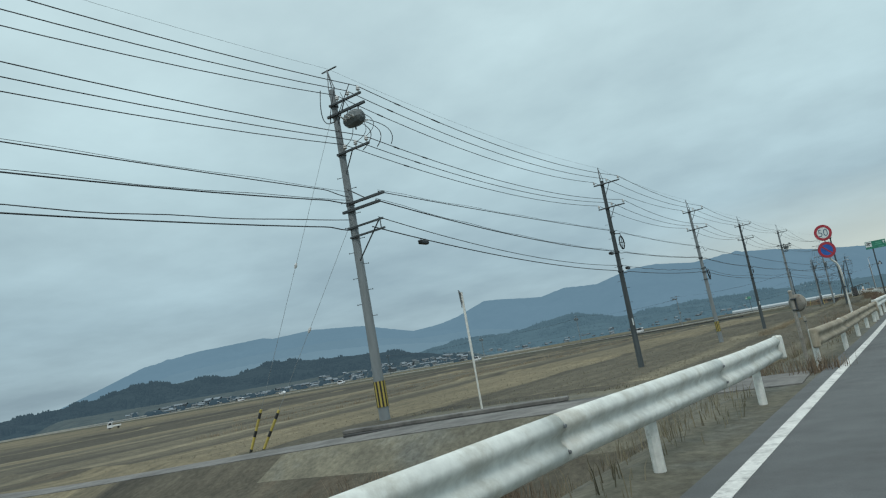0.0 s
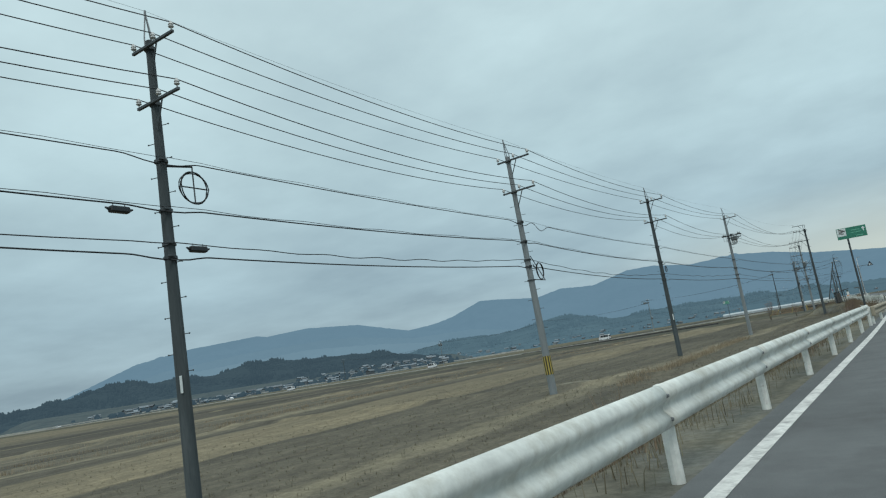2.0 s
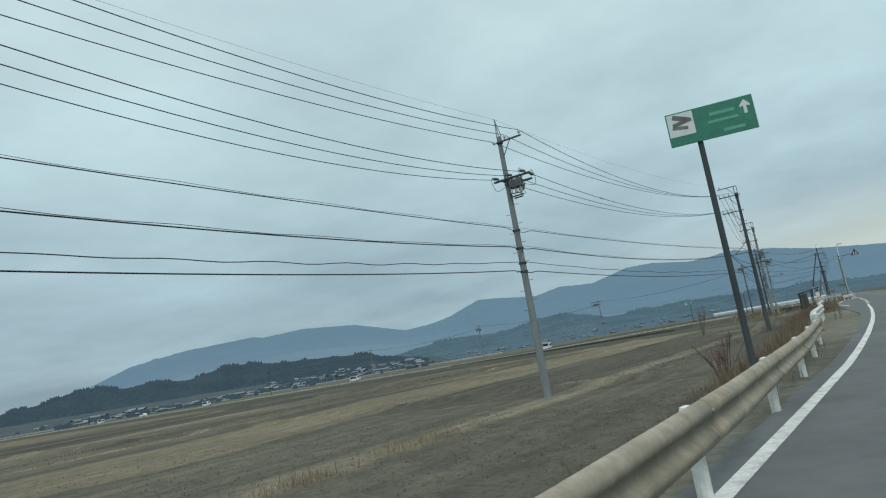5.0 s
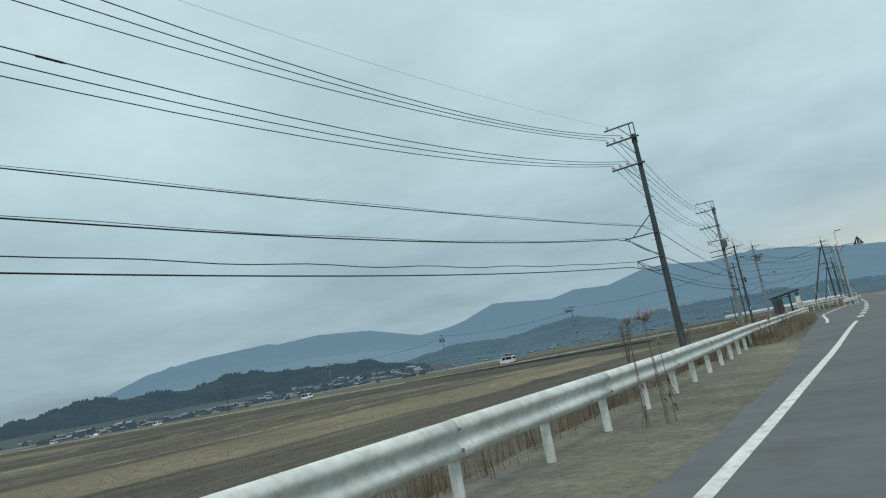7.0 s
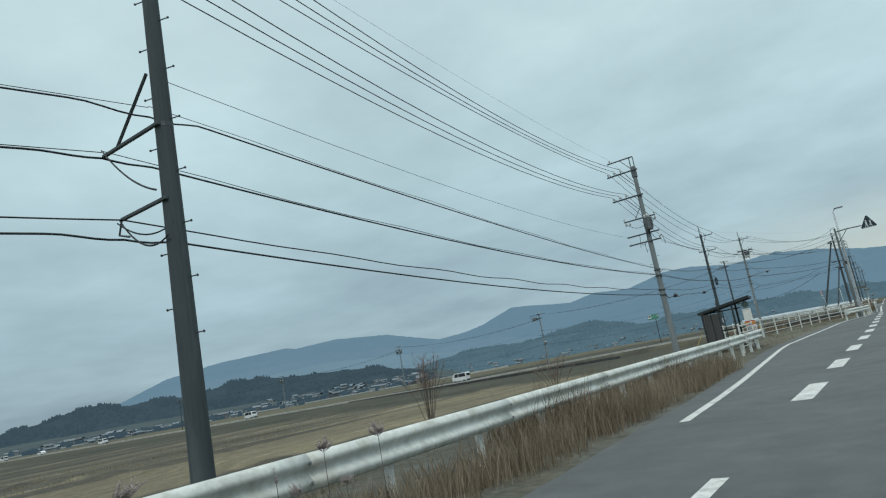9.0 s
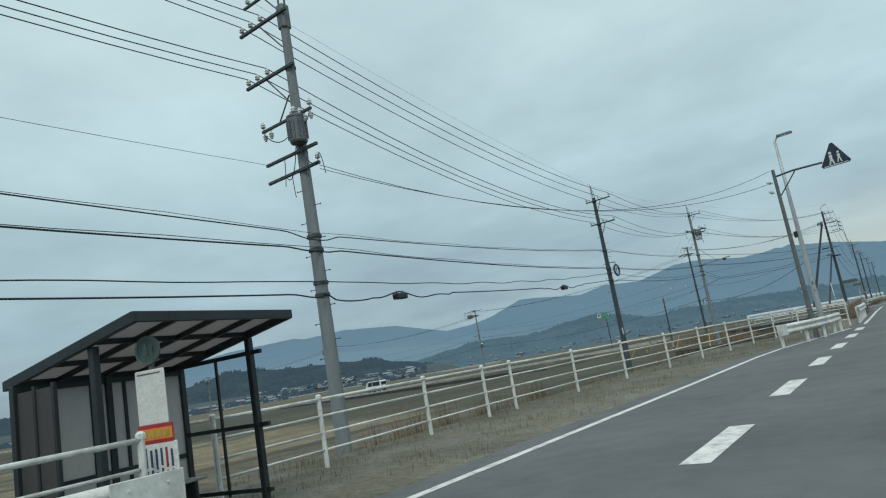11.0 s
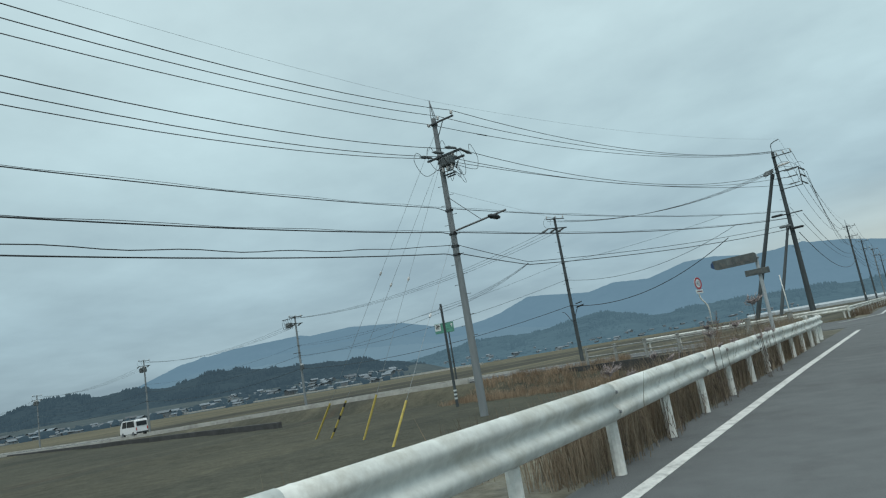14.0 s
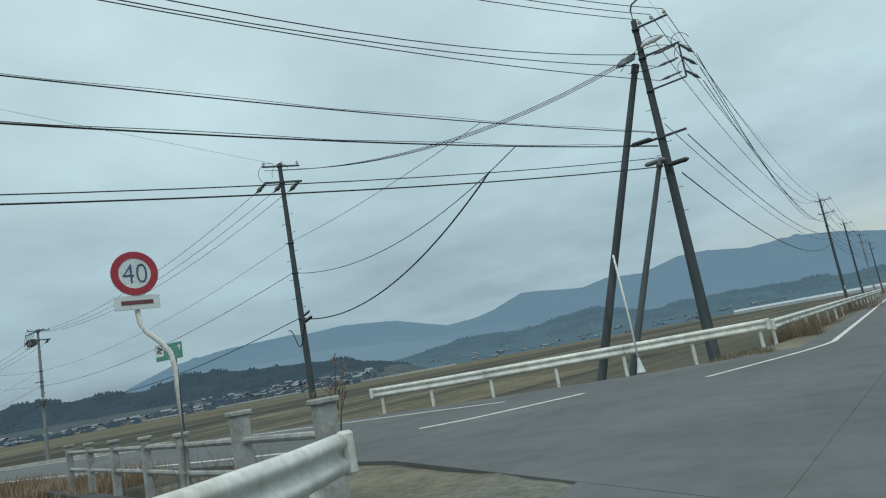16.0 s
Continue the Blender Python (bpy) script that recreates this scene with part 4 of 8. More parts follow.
def hazard_sleeve(p, z, r):
    bm = bmesh.new()
    n = 20
    rings = [[bm.verts.new((rr * math.cos(2 * math.pi * i / n), rr * math.sin(2 * math.pi * i / n), zz)) for i in range(n)]
             for rr, zz in ((r + 0.002, z - 0.42), (r + 0.012, z - 0.42), (r + 0.012, z + 0.42), (r + 0.002, z + 0.42))]
    for a, b in zip(rings, rings[1:]):
        for i in range(n):
            bm.faces.new((a[i], a[(i + 1) % n], b[(i + 1) % n], b[i])).material_index = i % 2
    part("hazard_sleeve", bm, [M_TAN_TUBE, M_BLACK], p, "yellow and black striped hazard sleeve")


def tank(p, x, y, z, r=0.27, h=0.62):
    """An oil-filled pole transformer with bushings and leads."""
    bm = bmesh.new()
    lathe(bm, [(r * 0.9, 0), (r, 0.05), (r, h * 0.86), (r * 1.06, h * 0.88), (r * 1.06, h * 0.94), (r * 0.7, h)], Matrix.Translation((x, y, z)), 18)
    body = part("transformer_tank", bm, M_TANK, p, "grey ribbed transformer tank")
    for a in range(0, 360, 30):
        c, s = math.cos(radians(a)), math.sin(radians(a))
        bm = bmesh.new()
        box(bm, (0, 0, 0), (0.05, 0.012, h * 0.6), Matrix.Translation((x + (r + 0.02) * c, y + (r + 0.02) * s, z + h * 0.45)) @ Matrix.Rotation(radians(a), 4, "Z"))
        part("cooling_fin", bm, M_TANK, body)
    for a in (60, 180, 300):
        shared("bushing", ME_INS, p, Matrix.Translation((x + 0.13 * math.cos(radians(a)), y + 0.13 * math.sin(radians(a)), z + h - 0.05)))


def loop(p, a, b, drop, r=0.011, side=(0, 0, 0), mat=None):
    """A slack jumper wire from a to b."""
    a, b = Vector(a), Vector(b)
    pts = [a.lerp(b, t) + Vector((0, 0, -4 * drop * t * (1 - t))) + Vector(side) * 4 * t * (1 - t) for t in [i / 12 for i in range(13)]]
    bm = bmesh.new()
    tube(bm, pts, r, 4)
    part("jumper_wire", bm, mat or M_WIRE, p, smooth=True)


def ring_loop(p, c, r, plane, a0, a1, rr=0.012):
    """A jumper wire bent in an arc about c in the plane spanned by two axes."""
    u, w = Vector(plane[0]), Vector(plane[1])
    bm = bmesh.new()
    tube(bm, [Vector(c) + r * (math.cos(radians(a0 + (a1 - a0) * i / 16)) * u + math.sin(radians(a0 + (a1 - a0) * i / 16)) * w) for i in range(17)], rr, 4)
    part("jumper_wire", bm, M_WIRE, p, smooth=True)


def put(key, x, y, spots):
    ATTACH[key] = {k: Vector((x + dx, y + dy, z)) for k, (dx, dy, z) in spots.items()}


GROUP = "roadside utility poles"


def pole_plain(key, x, y, top, dark, cables, base=-1.3, with_coil=None, sleeve=False, lean=0.0):
    """Straight-line pole: two cross-arms reaching to the road, earth wire on its head."""
    p = thing("utility_pole", pose(x - math.tan(radians(lean)) * top, y, 0, 0, lean, 0), ("dark weathered" if dark else "light grey") + " concrete utility pole with two steel cross-arms", "utility pole", GROUP)
    part("shaft", shaft_bm(base - 0.6, top - 0.85, 0.185, 0.10), M_CONC_DARK if dark else M_CONC_LIGHT, p)
    spike(p, top - 0.85, top)
    for z, k in ((top - 1.08, "h"), (top - 2.62, "m")):
        arm(p, z, -0.5, 1.18, 0, 0.075, (0.5, z - 0.72))
        insulators(p, z, (-0.45, 0.38, 1.12))
    step_bolts(p, 2.0, top - 3.0)
    for z in cables:
        bm = bmesh.new()
        lathe(bm, [(0.17, -0.035), (0.17, 0.035)], Matrix.Translation((0, 0, z - 0.02)), 14)
        box(bm, (0.17, -0.1, z), (0.06, 0.16, 0.05), None, 0.005)
        part("cable_clamp", bm, M_STEEL_DARK, p)
    if dark:
        bm = bmesh.new()
        box(bm, (0.06, -0.175, 1.7), (0.07, 0.01, 0.42), Matrix.Rotation(radians(22), 4, "Z"), 0.003)
        part("marker_plate", bm, M_SIGNWHITE, p, "small white marker plate")
    if with_coil and len(with_coil) == 3:
        stay_coil(p, *with_coil)
    elif with_coil:
        coil(p, *with_coil)
    if sleeve:
        hazard_sleeve(p, base + 1.6, 0.18)
    put(key, x, y, {"g": (-0.06, 0, top + 0.05), "h1": (-0.45, -0.16, top - 0.82), "h2": (0.38, -0.16, top - 0.82), "h3": (1.12, -0.16, top - 0.82),
                    "m1": (-0.45, -0.16, top - 2.36), "m2": (0.38, -0.16, top - 2.36), "m3": (1.12, -0.16, top - 2.36),
                    **{"c%d" % (i + 1): (0.18, -0.12, z) for i, z in enumerate(cables)}})
    return p


pole_plain("Z", -18.4, -13.0, 12.15, True, (7.9, 7.6, 7.0, 6.35))
pole_plain("B", -15.52, 41.5, 11.5, True, (7.36, 6.06, 5.19, 4.85), with_coil=(6.68, 0.75, 0.42, 3))
pole_plain("C", -14.5, 59.95, 11.15, False, (7.06, 6.12, 5.24, 4.93), with_coil=(4.26, 1.2, 1.12), sleeve=True, lean=-0.75)
pole_plain("D", -13.97, 81.85, 11.45, True, (6.94, 5.79, 4.9, 4.51), with_coil=(5.25, 0.42, 0.22, 2, False))
pole_plain("H", -16.2, 207.0, 11.32, True, (6.93, 5.76, 5.45, 4.99), base=-0.9, with_coil=(5.62, 0.72, 0.38, 4))


def pole_first():
    x, y = -17.12, 18.25
    p = thing("utility_pole", pose(x + 0.12, y, 0, 0, -0.57, 0), "grey concrete utility pole with transformer and striped sleeve", "utility pole", GROUP)
    part("shaft", shaft_bm(-1.0, 11.4, 0.19, 0.105), M_CONC_LIGHT, p)
    spike(p, 11.4, 12.15)
    bm = bmesh.new()
    box(bm, (0.02, 0, 12.18), (0.7, 0.05, 0.04), None, 0.006)
    part("earth_wire_bar", bm, M_STEEL_DARK, p)
    for z, xs in ((10.78, (0.3, 0.78, 1.26)), (8.95, (0.3, 0.78, 1.26))):
        arm(p, z, -0.1, 1.36, 0, 0.075, (0.6, z - 0.7))
        insulators(p, z, xs)
    arm(p, 10.4, -0.25, 1.45, 0, 0.09)
    # oil switch slung under the arm, its bushings pointing both ways along the line
    bm = bmesh.new()
    lie = Matrix.Translation((0.9, -0.15, 9.98)) @ Matrix.Rotation(radians(90), 4, "Y") @ Matrix.Rotation(radians(8), 4, "X")
    lathe(bm, [(0.12, -0.46), (0.24, -0.34), (0.29, -0.18), (0.31, 0.0), (0.29, 0.18), (0.24, 0.32), (0.10, 0.42)], lie, 9)
    body = part("oil_switch", bm, M_TANK, p, "grey drum-shaped oil switch")
    for k in range(3):
        for sg in (-1, 1):
            bm = bmesh.new()
            a = Vector((0.72 + 0.18 * k, -0.15 + 0.22 * sg, 9.92))
            rod(bm, a, a + Vector((0.02, 0.34 * sg, 0.06)), 0.05, 0.02, 8)
            part("bushing", bm, M_CERAMIC, body)
    for xx in (0.66, 1.14):
        bm = bmesh.new()
        tube(bm, [(xx, -0.15, 10.38), (xx, -0.15, 10.2)], 0.025, 5)
        part("switch_hanger", bm, M_STEEL_DARK, p)
    bm = bmesh.new()
    tube(bm, [(0.9, -0.15, 9.7), (0.9, -0.15, 9.58)], 0.03, 6)
    part("drain_cock", bm, M_STEEL_DARK, body)
    # leads out to the lower conductors, and back to the upper ones
    for k, xw in enumerate((0.3, 0.78, 1.26)):
        loop(p, (0.74 + 0.18 * k, 0.42, 9.98), (xw, 0.85 + 0.22 * k, 9.2), -0.15, 0.016, (0.1, 0.42, 0))
        loop(p, (0.1, -0.3, 10.1), (xw, -1.0 + 0.2 * k, 11.02), 0.5, 0.016, (-0.05, -0.25, 0))
    for a, b, d, s in (((1.0, -0.2, 10.2), (1.26, -0.16, 9.2), 0.1, (0.55, 0, 0)), ((0.95, -0.15, 10.2), (0.8, -0.16, 9.15), 0.2, (0.45, 0, 0)),
                       ((0.7, -0.1, 10.2), (0.3, -0.16, 9.15), 0.2, (0.2, 0, 0)), ((-0.4, 0.6, 10.9), (0.1, 0.0, 10.0), 0.35, (-0.1, 0, 0)), ((0.35, 0, 11.2), (0.8, -0.1, 10.3), 0.05, (0, 0, 0))):
        loop(p, a, b, d, 0.012, s)
    for z, x0, x1 in ((7.12, 0.1, 1.62), (6.88, -0.25, 1.4), (6.28, -0.15, 1.4), (5.95, -0.1, 1.42)):
        arm(p, z, x0, x1, 0, 0.065 if z < 6.5 else 0.09)
    bm = bmesh.new()
    tube(bm, [(1.25, -0.2, 6.25), (0.15, -0.15, 5.1)], 0.025, 5)
    part("arm_brace", bm, M_STEEL_DARK, p)
    bm = bmesh.new()
    tube(bm, [(1.3, -0.2, 6.25), (1.3, -0.2, 5.9)], 0.02, 5)
    part("arm_tie", bm, M_STEEL_DARK, p)
    bm = bmesh.new()
    tube(bm, [(0.1, -0.15, 7.65), (0.8, -0.16, 7.15)], 0.02, 5)
    part("arm_brace", bm, M_STEEL_DARK, p)
    step_bolts(p, 3.2, 8.6)
    hazard_sleeve(p, 0.6, 0.19)
    put("A", x, y, {"g": (0, 0, 12.22), "h1": (0.3, -0.16, 11.06), "h2": (0.78, -0.16, 11.06), "h3": (1.26, -0.16, 11.06), "m1": (0.3, -0.16, 9.23), "m2": (0.78, -0.16, 9.23),
                    "m3": (1.26, -0.16, 9.23), "c1": (0.2, -0.2, 7.5), "c2": (0.2, -0.2, 7.2), "c3": (0.15, -0.2, 6.55), "c4": (0.1, -0.2, 6.3),
                    "b1": (1.45, -0.2, 7.2), "b2": (1.3, -0.2, 6.95), "b3": (1.3, -0.2, 6.36), "b4": (1.0, -0.2, 6.1)})


pole_first()


def bent(pts, n=5):
    """A smooth curve through points."""
    v = [Vector(q) for q in pts]
    v = [v[0] * 2 - v[1]] + v + [v[-1] * 2 - v[-2]]
    out = []
    for a, b, c, d in zip(v, v[1:], v[2:], v[3:]):
        for k in range(n):
            t = k / n
            out.append(0.5 * (2 * b + (c - a) * t + (2 * a - 5 * b + 4 * c - d) * t * t + (3 * b - a - 3 * c + d) * t ** 3))
    return out + [v[-2]]


def jumper(p, pts, r=0.012):
    bm = bmesh.new()
    tube(bm, bent(pts), r, 5)
    part("jumper_wire", bm, M_WIRE, p, smooth=True)


def cluster(p, z, s=1.0):
    """Switchgear and dead-ends crowded about one cross-arm, with their jumper loops (s: their size), the line running along y."""
    for k, x in enumerate((-0.35, 0.35, 1.05)):
        for sg in (-1, 1):
            shared("strain_insulator", ME_STRAIN, p, pose(x, 0.12 * sg, z + 0.12, 0, 6, 90 * sg) @ Matrix.Diagonal((0.25 + 0.75 * s, 0.72, 0.72)).to_4x4())
        e = 0.07 * (k - 1)
        back = [(x, -0.95, 0.1), (x, -1.1, 0.24 + e), (x, -1.3, 0.12), (x, -1.4 + e, -0.2), (x, -1.18, -0.6 + e), (x * 0.9, -0.75, -0.78 + e), (x * 0.5 + 0.1, -0.3, -0.6), (0.25, -0.08, -0.38)]
        ahead = [(x, 0.85, 0.13), (x, 0.92, 0.4 + e), (x, 1.16, 0.38), (x, 1.38 + e, -0.05), (x, 1.36, -0.5), (x, 1.16, -0.74 + e), (x * 0.7 + 0.1, 0.8, -0.6), (0.5, 0.25, -0.36)]
        for path in (back, ahead):
            jumper(p, [(a, b * s, z + c * s) for a, b, c in path])
    for k, (out, low) in enumerate(((0.9, 1.2), (0.7, 0.85), (0.55, 1.0))):
        jumper(p, [(0.4 + 0.12 * k, 0.0, z - 0.5), (0.5 + 0.1 * k, out * 0.6 * s, z - 0.55), (0.6, out * 0.95 * s, z - (low - 0.1) * s), (0.58, out * 0.85 * s, z - low * s), (0.5, out * 0.45 * s, z - 0.75), (0.3, 0.1, z - 0.55)], 0.01)
    for k in range(3):
        bm = bmesh.new()
        rod(bm, (0.3 + 0.2 * k, 0.12, z - 0.62), (0.34 + 0.2 * k, 0.3, z - 0.3), 0.045, 0.03, 8)
        part("fuse_holder", bm, M_TANK, p)
    bm = bmesh.new()
    box(bm, (0.42, -0.02, z - 0.86), (0.62, 0.07, 0.05))
    box(bm, (0.38, 0.12, z - 0.92), (0.45, 0.06, 0.05))
    part("bracket_bar", bm, M_STEEL_DARK, p)
    bm = bmesh.new()
    box(bm, (0.55, -0.25, z - 0.35), (0.62, 0.34, 0.36), None, 0.03)
    for k in range(5):
        box(bm, (0.3 + 0.12 * k, -0.25, z - 0.35), (0.02, 0.4, 0.42))
    part("line_switch", bm, M_TANK, p, "grey ribbed line switch")
    for x in (0.3, 0.55, 0.8):
        for dy in (-0.36, -0.12):
            shared("bushing", ME_INS, p, pose(x, dy, z - 0.55, 180, 0, 0) if dy < -0.2 else pose(x, dy, z - 0.2))
    bm = bmesh.new()
    tube(bm, [(0.1, -0.2, z - 0.75), (0.75, -0.25, z - 0.8), (0.75, -0.25, z - 0.6)], 0.025, 5)
    part("switch_bracket", bm, M_STEEL_DARK, p)
    loop(p, (0.5, -0.3, z - 0.5), (0.35, -0.16, z - 1.1), 0.0, 0.01)
    loop(p, (0.7, -0.3, z - 0.5), (0.8, -0.2, z - 1.0), 0.1, 0.01)


def pole_switch(key, x, y, top, z_arm, cables, lamp=False, base=-1.2, loops=1.0):
    p = thing("utility_pole", pose(x, y, 0), "grey concrete utility pole with line switch and looping jumpers", "utility pole", GROUP)
    part("shaft", shaft_bm(base - 0.6, top - 0.85, 0.19, 0.105), M_CONC_LIGHT, p)
    spike(p, top - 0.85, top)
    z = top - 1.15
    arm(p, z, -0.1, 1.2, 0, 0.075, (0.6, z - 0.7))
    insulators(p, z, (0.35, 1.12))
    shared("insulator", ME_INS, p, pose(-0.2, -0.05, z - 0.05, 0, -40, 0))
    arm(p, z_arm, -0.6, 1.3, 0, 0.09)
    arm(p, z_arm - 0.22, -0.1, 1.2, 0, 0.09, None, 0.16)
    cluster(p, z_arm, loops)
    step_bolts(p, 2.4, z_arm - 1.0)
    for zc in cables:
        bm = bmesh.new()
        lathe(bm, [(0.185, -0.04), (0.185, 0.04)], Matrix.Translation((0, 0, zc - 0.02)), 14)
        part("cable_clamp", bm, M_STEEL_DARK, p)
    if lamp:
        # long outreach arm that holds a cable joint clear of the pole
        bm = bmesh.new()
        tube(bm, [(0.12, -0.1, 7.0), (1.5, -0.12, 7.1), (2.95, -0.12, 7.22)], 0.045, 6)
        part("outreach_arm", bm, M_STEEL, p)
        bm = bmesh.new()
        tube(bm, [(0.1, -0.1, 8.6), (1.7, -0.12, 7.12)], 0.015, 4)
        part("arm_stay", bm, M_STEEL_DARK, p)
        bm = bmesh.new()
        lathe(bm, [(0.02, -0.46), (0.07, -0.4), (0.08, -0.27), (0.115, -0.24), (0.1, -0.1), (0.12, -0.06), (0.1, 0.06), (0.115, 0.2), (0.08, 0.24), (0.07, 0.38), (0.02, 0.44)], Matrix.Translation((2.4, -0.25, 7.06)) @ Matrix.Rotation(radians(90), 4, "X"), 10)
        part("cable_joint", bm, M_CASE, p)
    put(key, x, y, {"g": (-0.06, 0, top + 0.05), "h1": (-0.3, -0.1, z + 0.12), "h2": (0.35, -0.16, z + 0.27), "h3": (1.12, -0.16, z + 0.27), "m1": (-0.35, 0, z_arm + 0.1), "m2": (0.35, 0, z_arm + (-0.04 if lamp else 0.1)),
                    "m3": (1.05, 0, z_arm + 0.1), **{"c%d" % (i + 1): (0.19, -0.14, zc) for i, zc in enumerate(cables)}})
    return p


pole_switch("E", -12.65, 105.3, 12.0, 9.02, (6.59, 5.74, 5.04, 4.65), loops=0.62)
pole_switch("I", -18.35, 235.2, 13.2, 10.45, (8.02, 6.94, 6.38, 6.0), lamp=True)


def frame_head(p, z, w=1.6):
    """The rectangular earth-wire frame over the pole's head, reaching to the field side."""
    bm = bmesh.new()
    box(bm, (-w / 2 + 0.1, 0, z), (w, 0.07, 0.07), None, 0.006)
    for xx in (0.12, -0.12):
        tube(bm, [(xx, 0, z), (xx, 0.0, z - 1.15)], 0.03, 5)
    tube(bm, [(-0.75, 0, z), (-0.12, 0, z - 0.75)], 0.022, 5)
    part("earth_wire_frame", bm, M_STEEL_DARK, p)
    shared("insulator", ME_INS, p, pose(-w + 0.3, 0, z + 0.02))


def pole_away_f():
    x, y = -8.13, 142.3
    p = thing("utility_pole", pose(x, y, 0), "weathered grey concrete utility pole with arms reaching to the fields", "utility pole", GROUP)
    part("shaft", shaft_bm(-1.6, 11.5, 0.2, 0.11), M_CONC_DARK, p)
    frame_head(p, 12.15)
    for z in (11.32, 9.86):
        arm(p, z, -1.5, 0.32, 0, 0.08, (-0.75, z - 0.85))
        insulators(p, z, (-1.42, -1.02, -0.6))
    step_bolts(p, 2.6, 9.2)
    for z, w in ((6.1, 1.65), (4.82, 1.25)):
        arm(p, z, -w, 0.1, 0, 0.06)
    bm = bmesh.new()
    tube(bm, [(-1.2, -0.16, 6.1), (-0.1, -0.16, 7.05)], 0.03, 5)
    part("arm_brace", bm, M_STEEL_DARK, p)
    bm = bmesh.new()
    tube(bm, [(-1.25, -0.16, 4.85), (-1.3, -0.2, 4.55), (-1.0, -0.2, 4.45)], 0.02, 5)
    part("cable_hook", bm, M_STEEL_DARK, p)
    loop(p, (-1.62, -0.2, 6.2), (-0.1, -0.2, 5.0), 0.15, 0.017)
    loop(p, (-1.25, -0.2, 4.8), (0.1, -0.2, 4.2), 0.3, 0.017)
    loop(p, (-1.25, -0.25, 4.75), (0.12, -0.1, 4.4), 0.2, 0.014)
    put("F", x, y, {"g": (-1.3, 0, 12.4), "h1": (-1.42, -0.16, 11.6), "h2": (-1.02, -0.16, 11.6), "h3": (-0.6, -0.16, 11.6), "m1": (-1.42, -0.16, 10.14), "m2": (-1.02, -0.16, 10.14),
                    "m3": (-0.6, -0.16, 10.14), "c1": (-0.15, -0.15, 6.43), "c2": (-1.65, -0.18, 6.15), "c3": (-1.2, -0.18, 4.8), "c4": (-1.2, -0.18, 4.55),
                    "e1": (0.1, -0.1, 6.9)})


def pole_away_g():
    x, y = -11.97, 177.8
    p = thing("utility_pole", pose(x, y, 0), "grey concrete utility pole with five cross-arms and transformer", "utility pole", GROUP)
    part("shaft", shaft_bm(-1.4, 11.9, 0.2, 0.12), M_CONC_LIGHT, p)
    frame_head(p, 12.6, 1.7)
    bm = bmesh.new()
    box(bm, (0.0, 0, 11.6), (0.3, 0.3, 0.75), None, 0.05)
    part("head_clamp", bm, M_TANK, p)
    for z in (11.7, 10.06):
        arm(p, z, -1.72, 0.3, 0, 0.085, (-0.85, z - 0.95))
        insulators(p, z, (-1.62, -1.22, -0.78))
    arm(p, 8.6, -1.3, 0.72, 0, 0.075, (-0.6, 9.3))
    for xx in (-1.2, -0.95, 0.68, 0.45):
        shared("fuse_cutout", ME_INS, p, pose(xx, -0.16, 8.55, 180, 0, 0))
    insulators(p, 8.6, (-1.25, 0.68))
    tank(p, 0.22, -0.28, 7.75, 0.24, 0.8)
    for z in (7.6, 7.08):
        arm(p, z, -1.3, 0.75, 0, 0.08)
    insulators(p, 7.08, (0.7,))
    for a, b, d in (((0.68, -0.2, 8.5), (0.3, -0.3, 8.3), 0.2), ((-1.2, -0.2, 8.5), (0.1, -0.3, 8.2), 0.3), ((0.2, -0.3, 7.7), (0.75, -0.2, 7.1), 0.25), ((0.1, -0.3, 7.7), (-0.5, -0.2, 7.0), 0.35),
                    ((0.75, -0.2, 7.2), (0.95, -0.2, 6.7), -0.3), ((-0.3, -0.2, 7.1), (-0.25, -0.2, 6.4), 0.2), ((-0.5, -0.2, 7.6), (-0.6, -0.2, 6.8), 0.1)):
        loop(p, a, b, d, 0.014)
    step_bolts(p, 1.6, 7.0)
    for zc in (5.25, 4.88, 4.0, 3.68):
        bm = bmesh.new()
        lathe(bm, [(0.2, -0.04), (0.2, 0.04)], Matrix.Translation((0, 0, zc)), 14)
        part("cable_clamp", bm, M_STEEL_DARK, p)
    put("G", x, y, {"g": (-1.4, 0, 12.85), "h1": (-1.62, -0.16, 11.98), "h2": (-1.22, -0.16, 11.98), "h3": (-0.78, -0.16, 11.98), "m1": (-1.62, -0.16, 10.34), "m2": (-1.22, -0.16, 10.34),
                    "m3": (-0.78, -0.16, 10.34), "c1": (0.2, -0.15, 5.25), "c2": (0.2, -0.15, 4.88), "c3": (0.2, -0.15, 4.0), "c4": (0.2, -0.15, 3.68), "e1": (-1.2, -0.16, 7.6), "e2": (0.72, -0.16, 7.3)})


pole_away_f()
pole_away_g()


def leaning_strut(name, foot, head, r0, r1, label):
    d = Vector(head) - Vector(foot)
    p = thing(name, Matrix.Translation(foot), label, "pole strut", "props of the corner pole")
    bm = bmesh.new()
    rod(bm, (0, 0, 0), d, r0, r1, 14)
    part("shaft", bm, M_CONC_DARK, p)
    bm = bmesh.new()
    rod(bm, d * 0.985, d * 1.01, r1 + 0.03, r1 + 0.03, 12)
    part("strut_clamp", bm, M_STEEL_DARK, p)


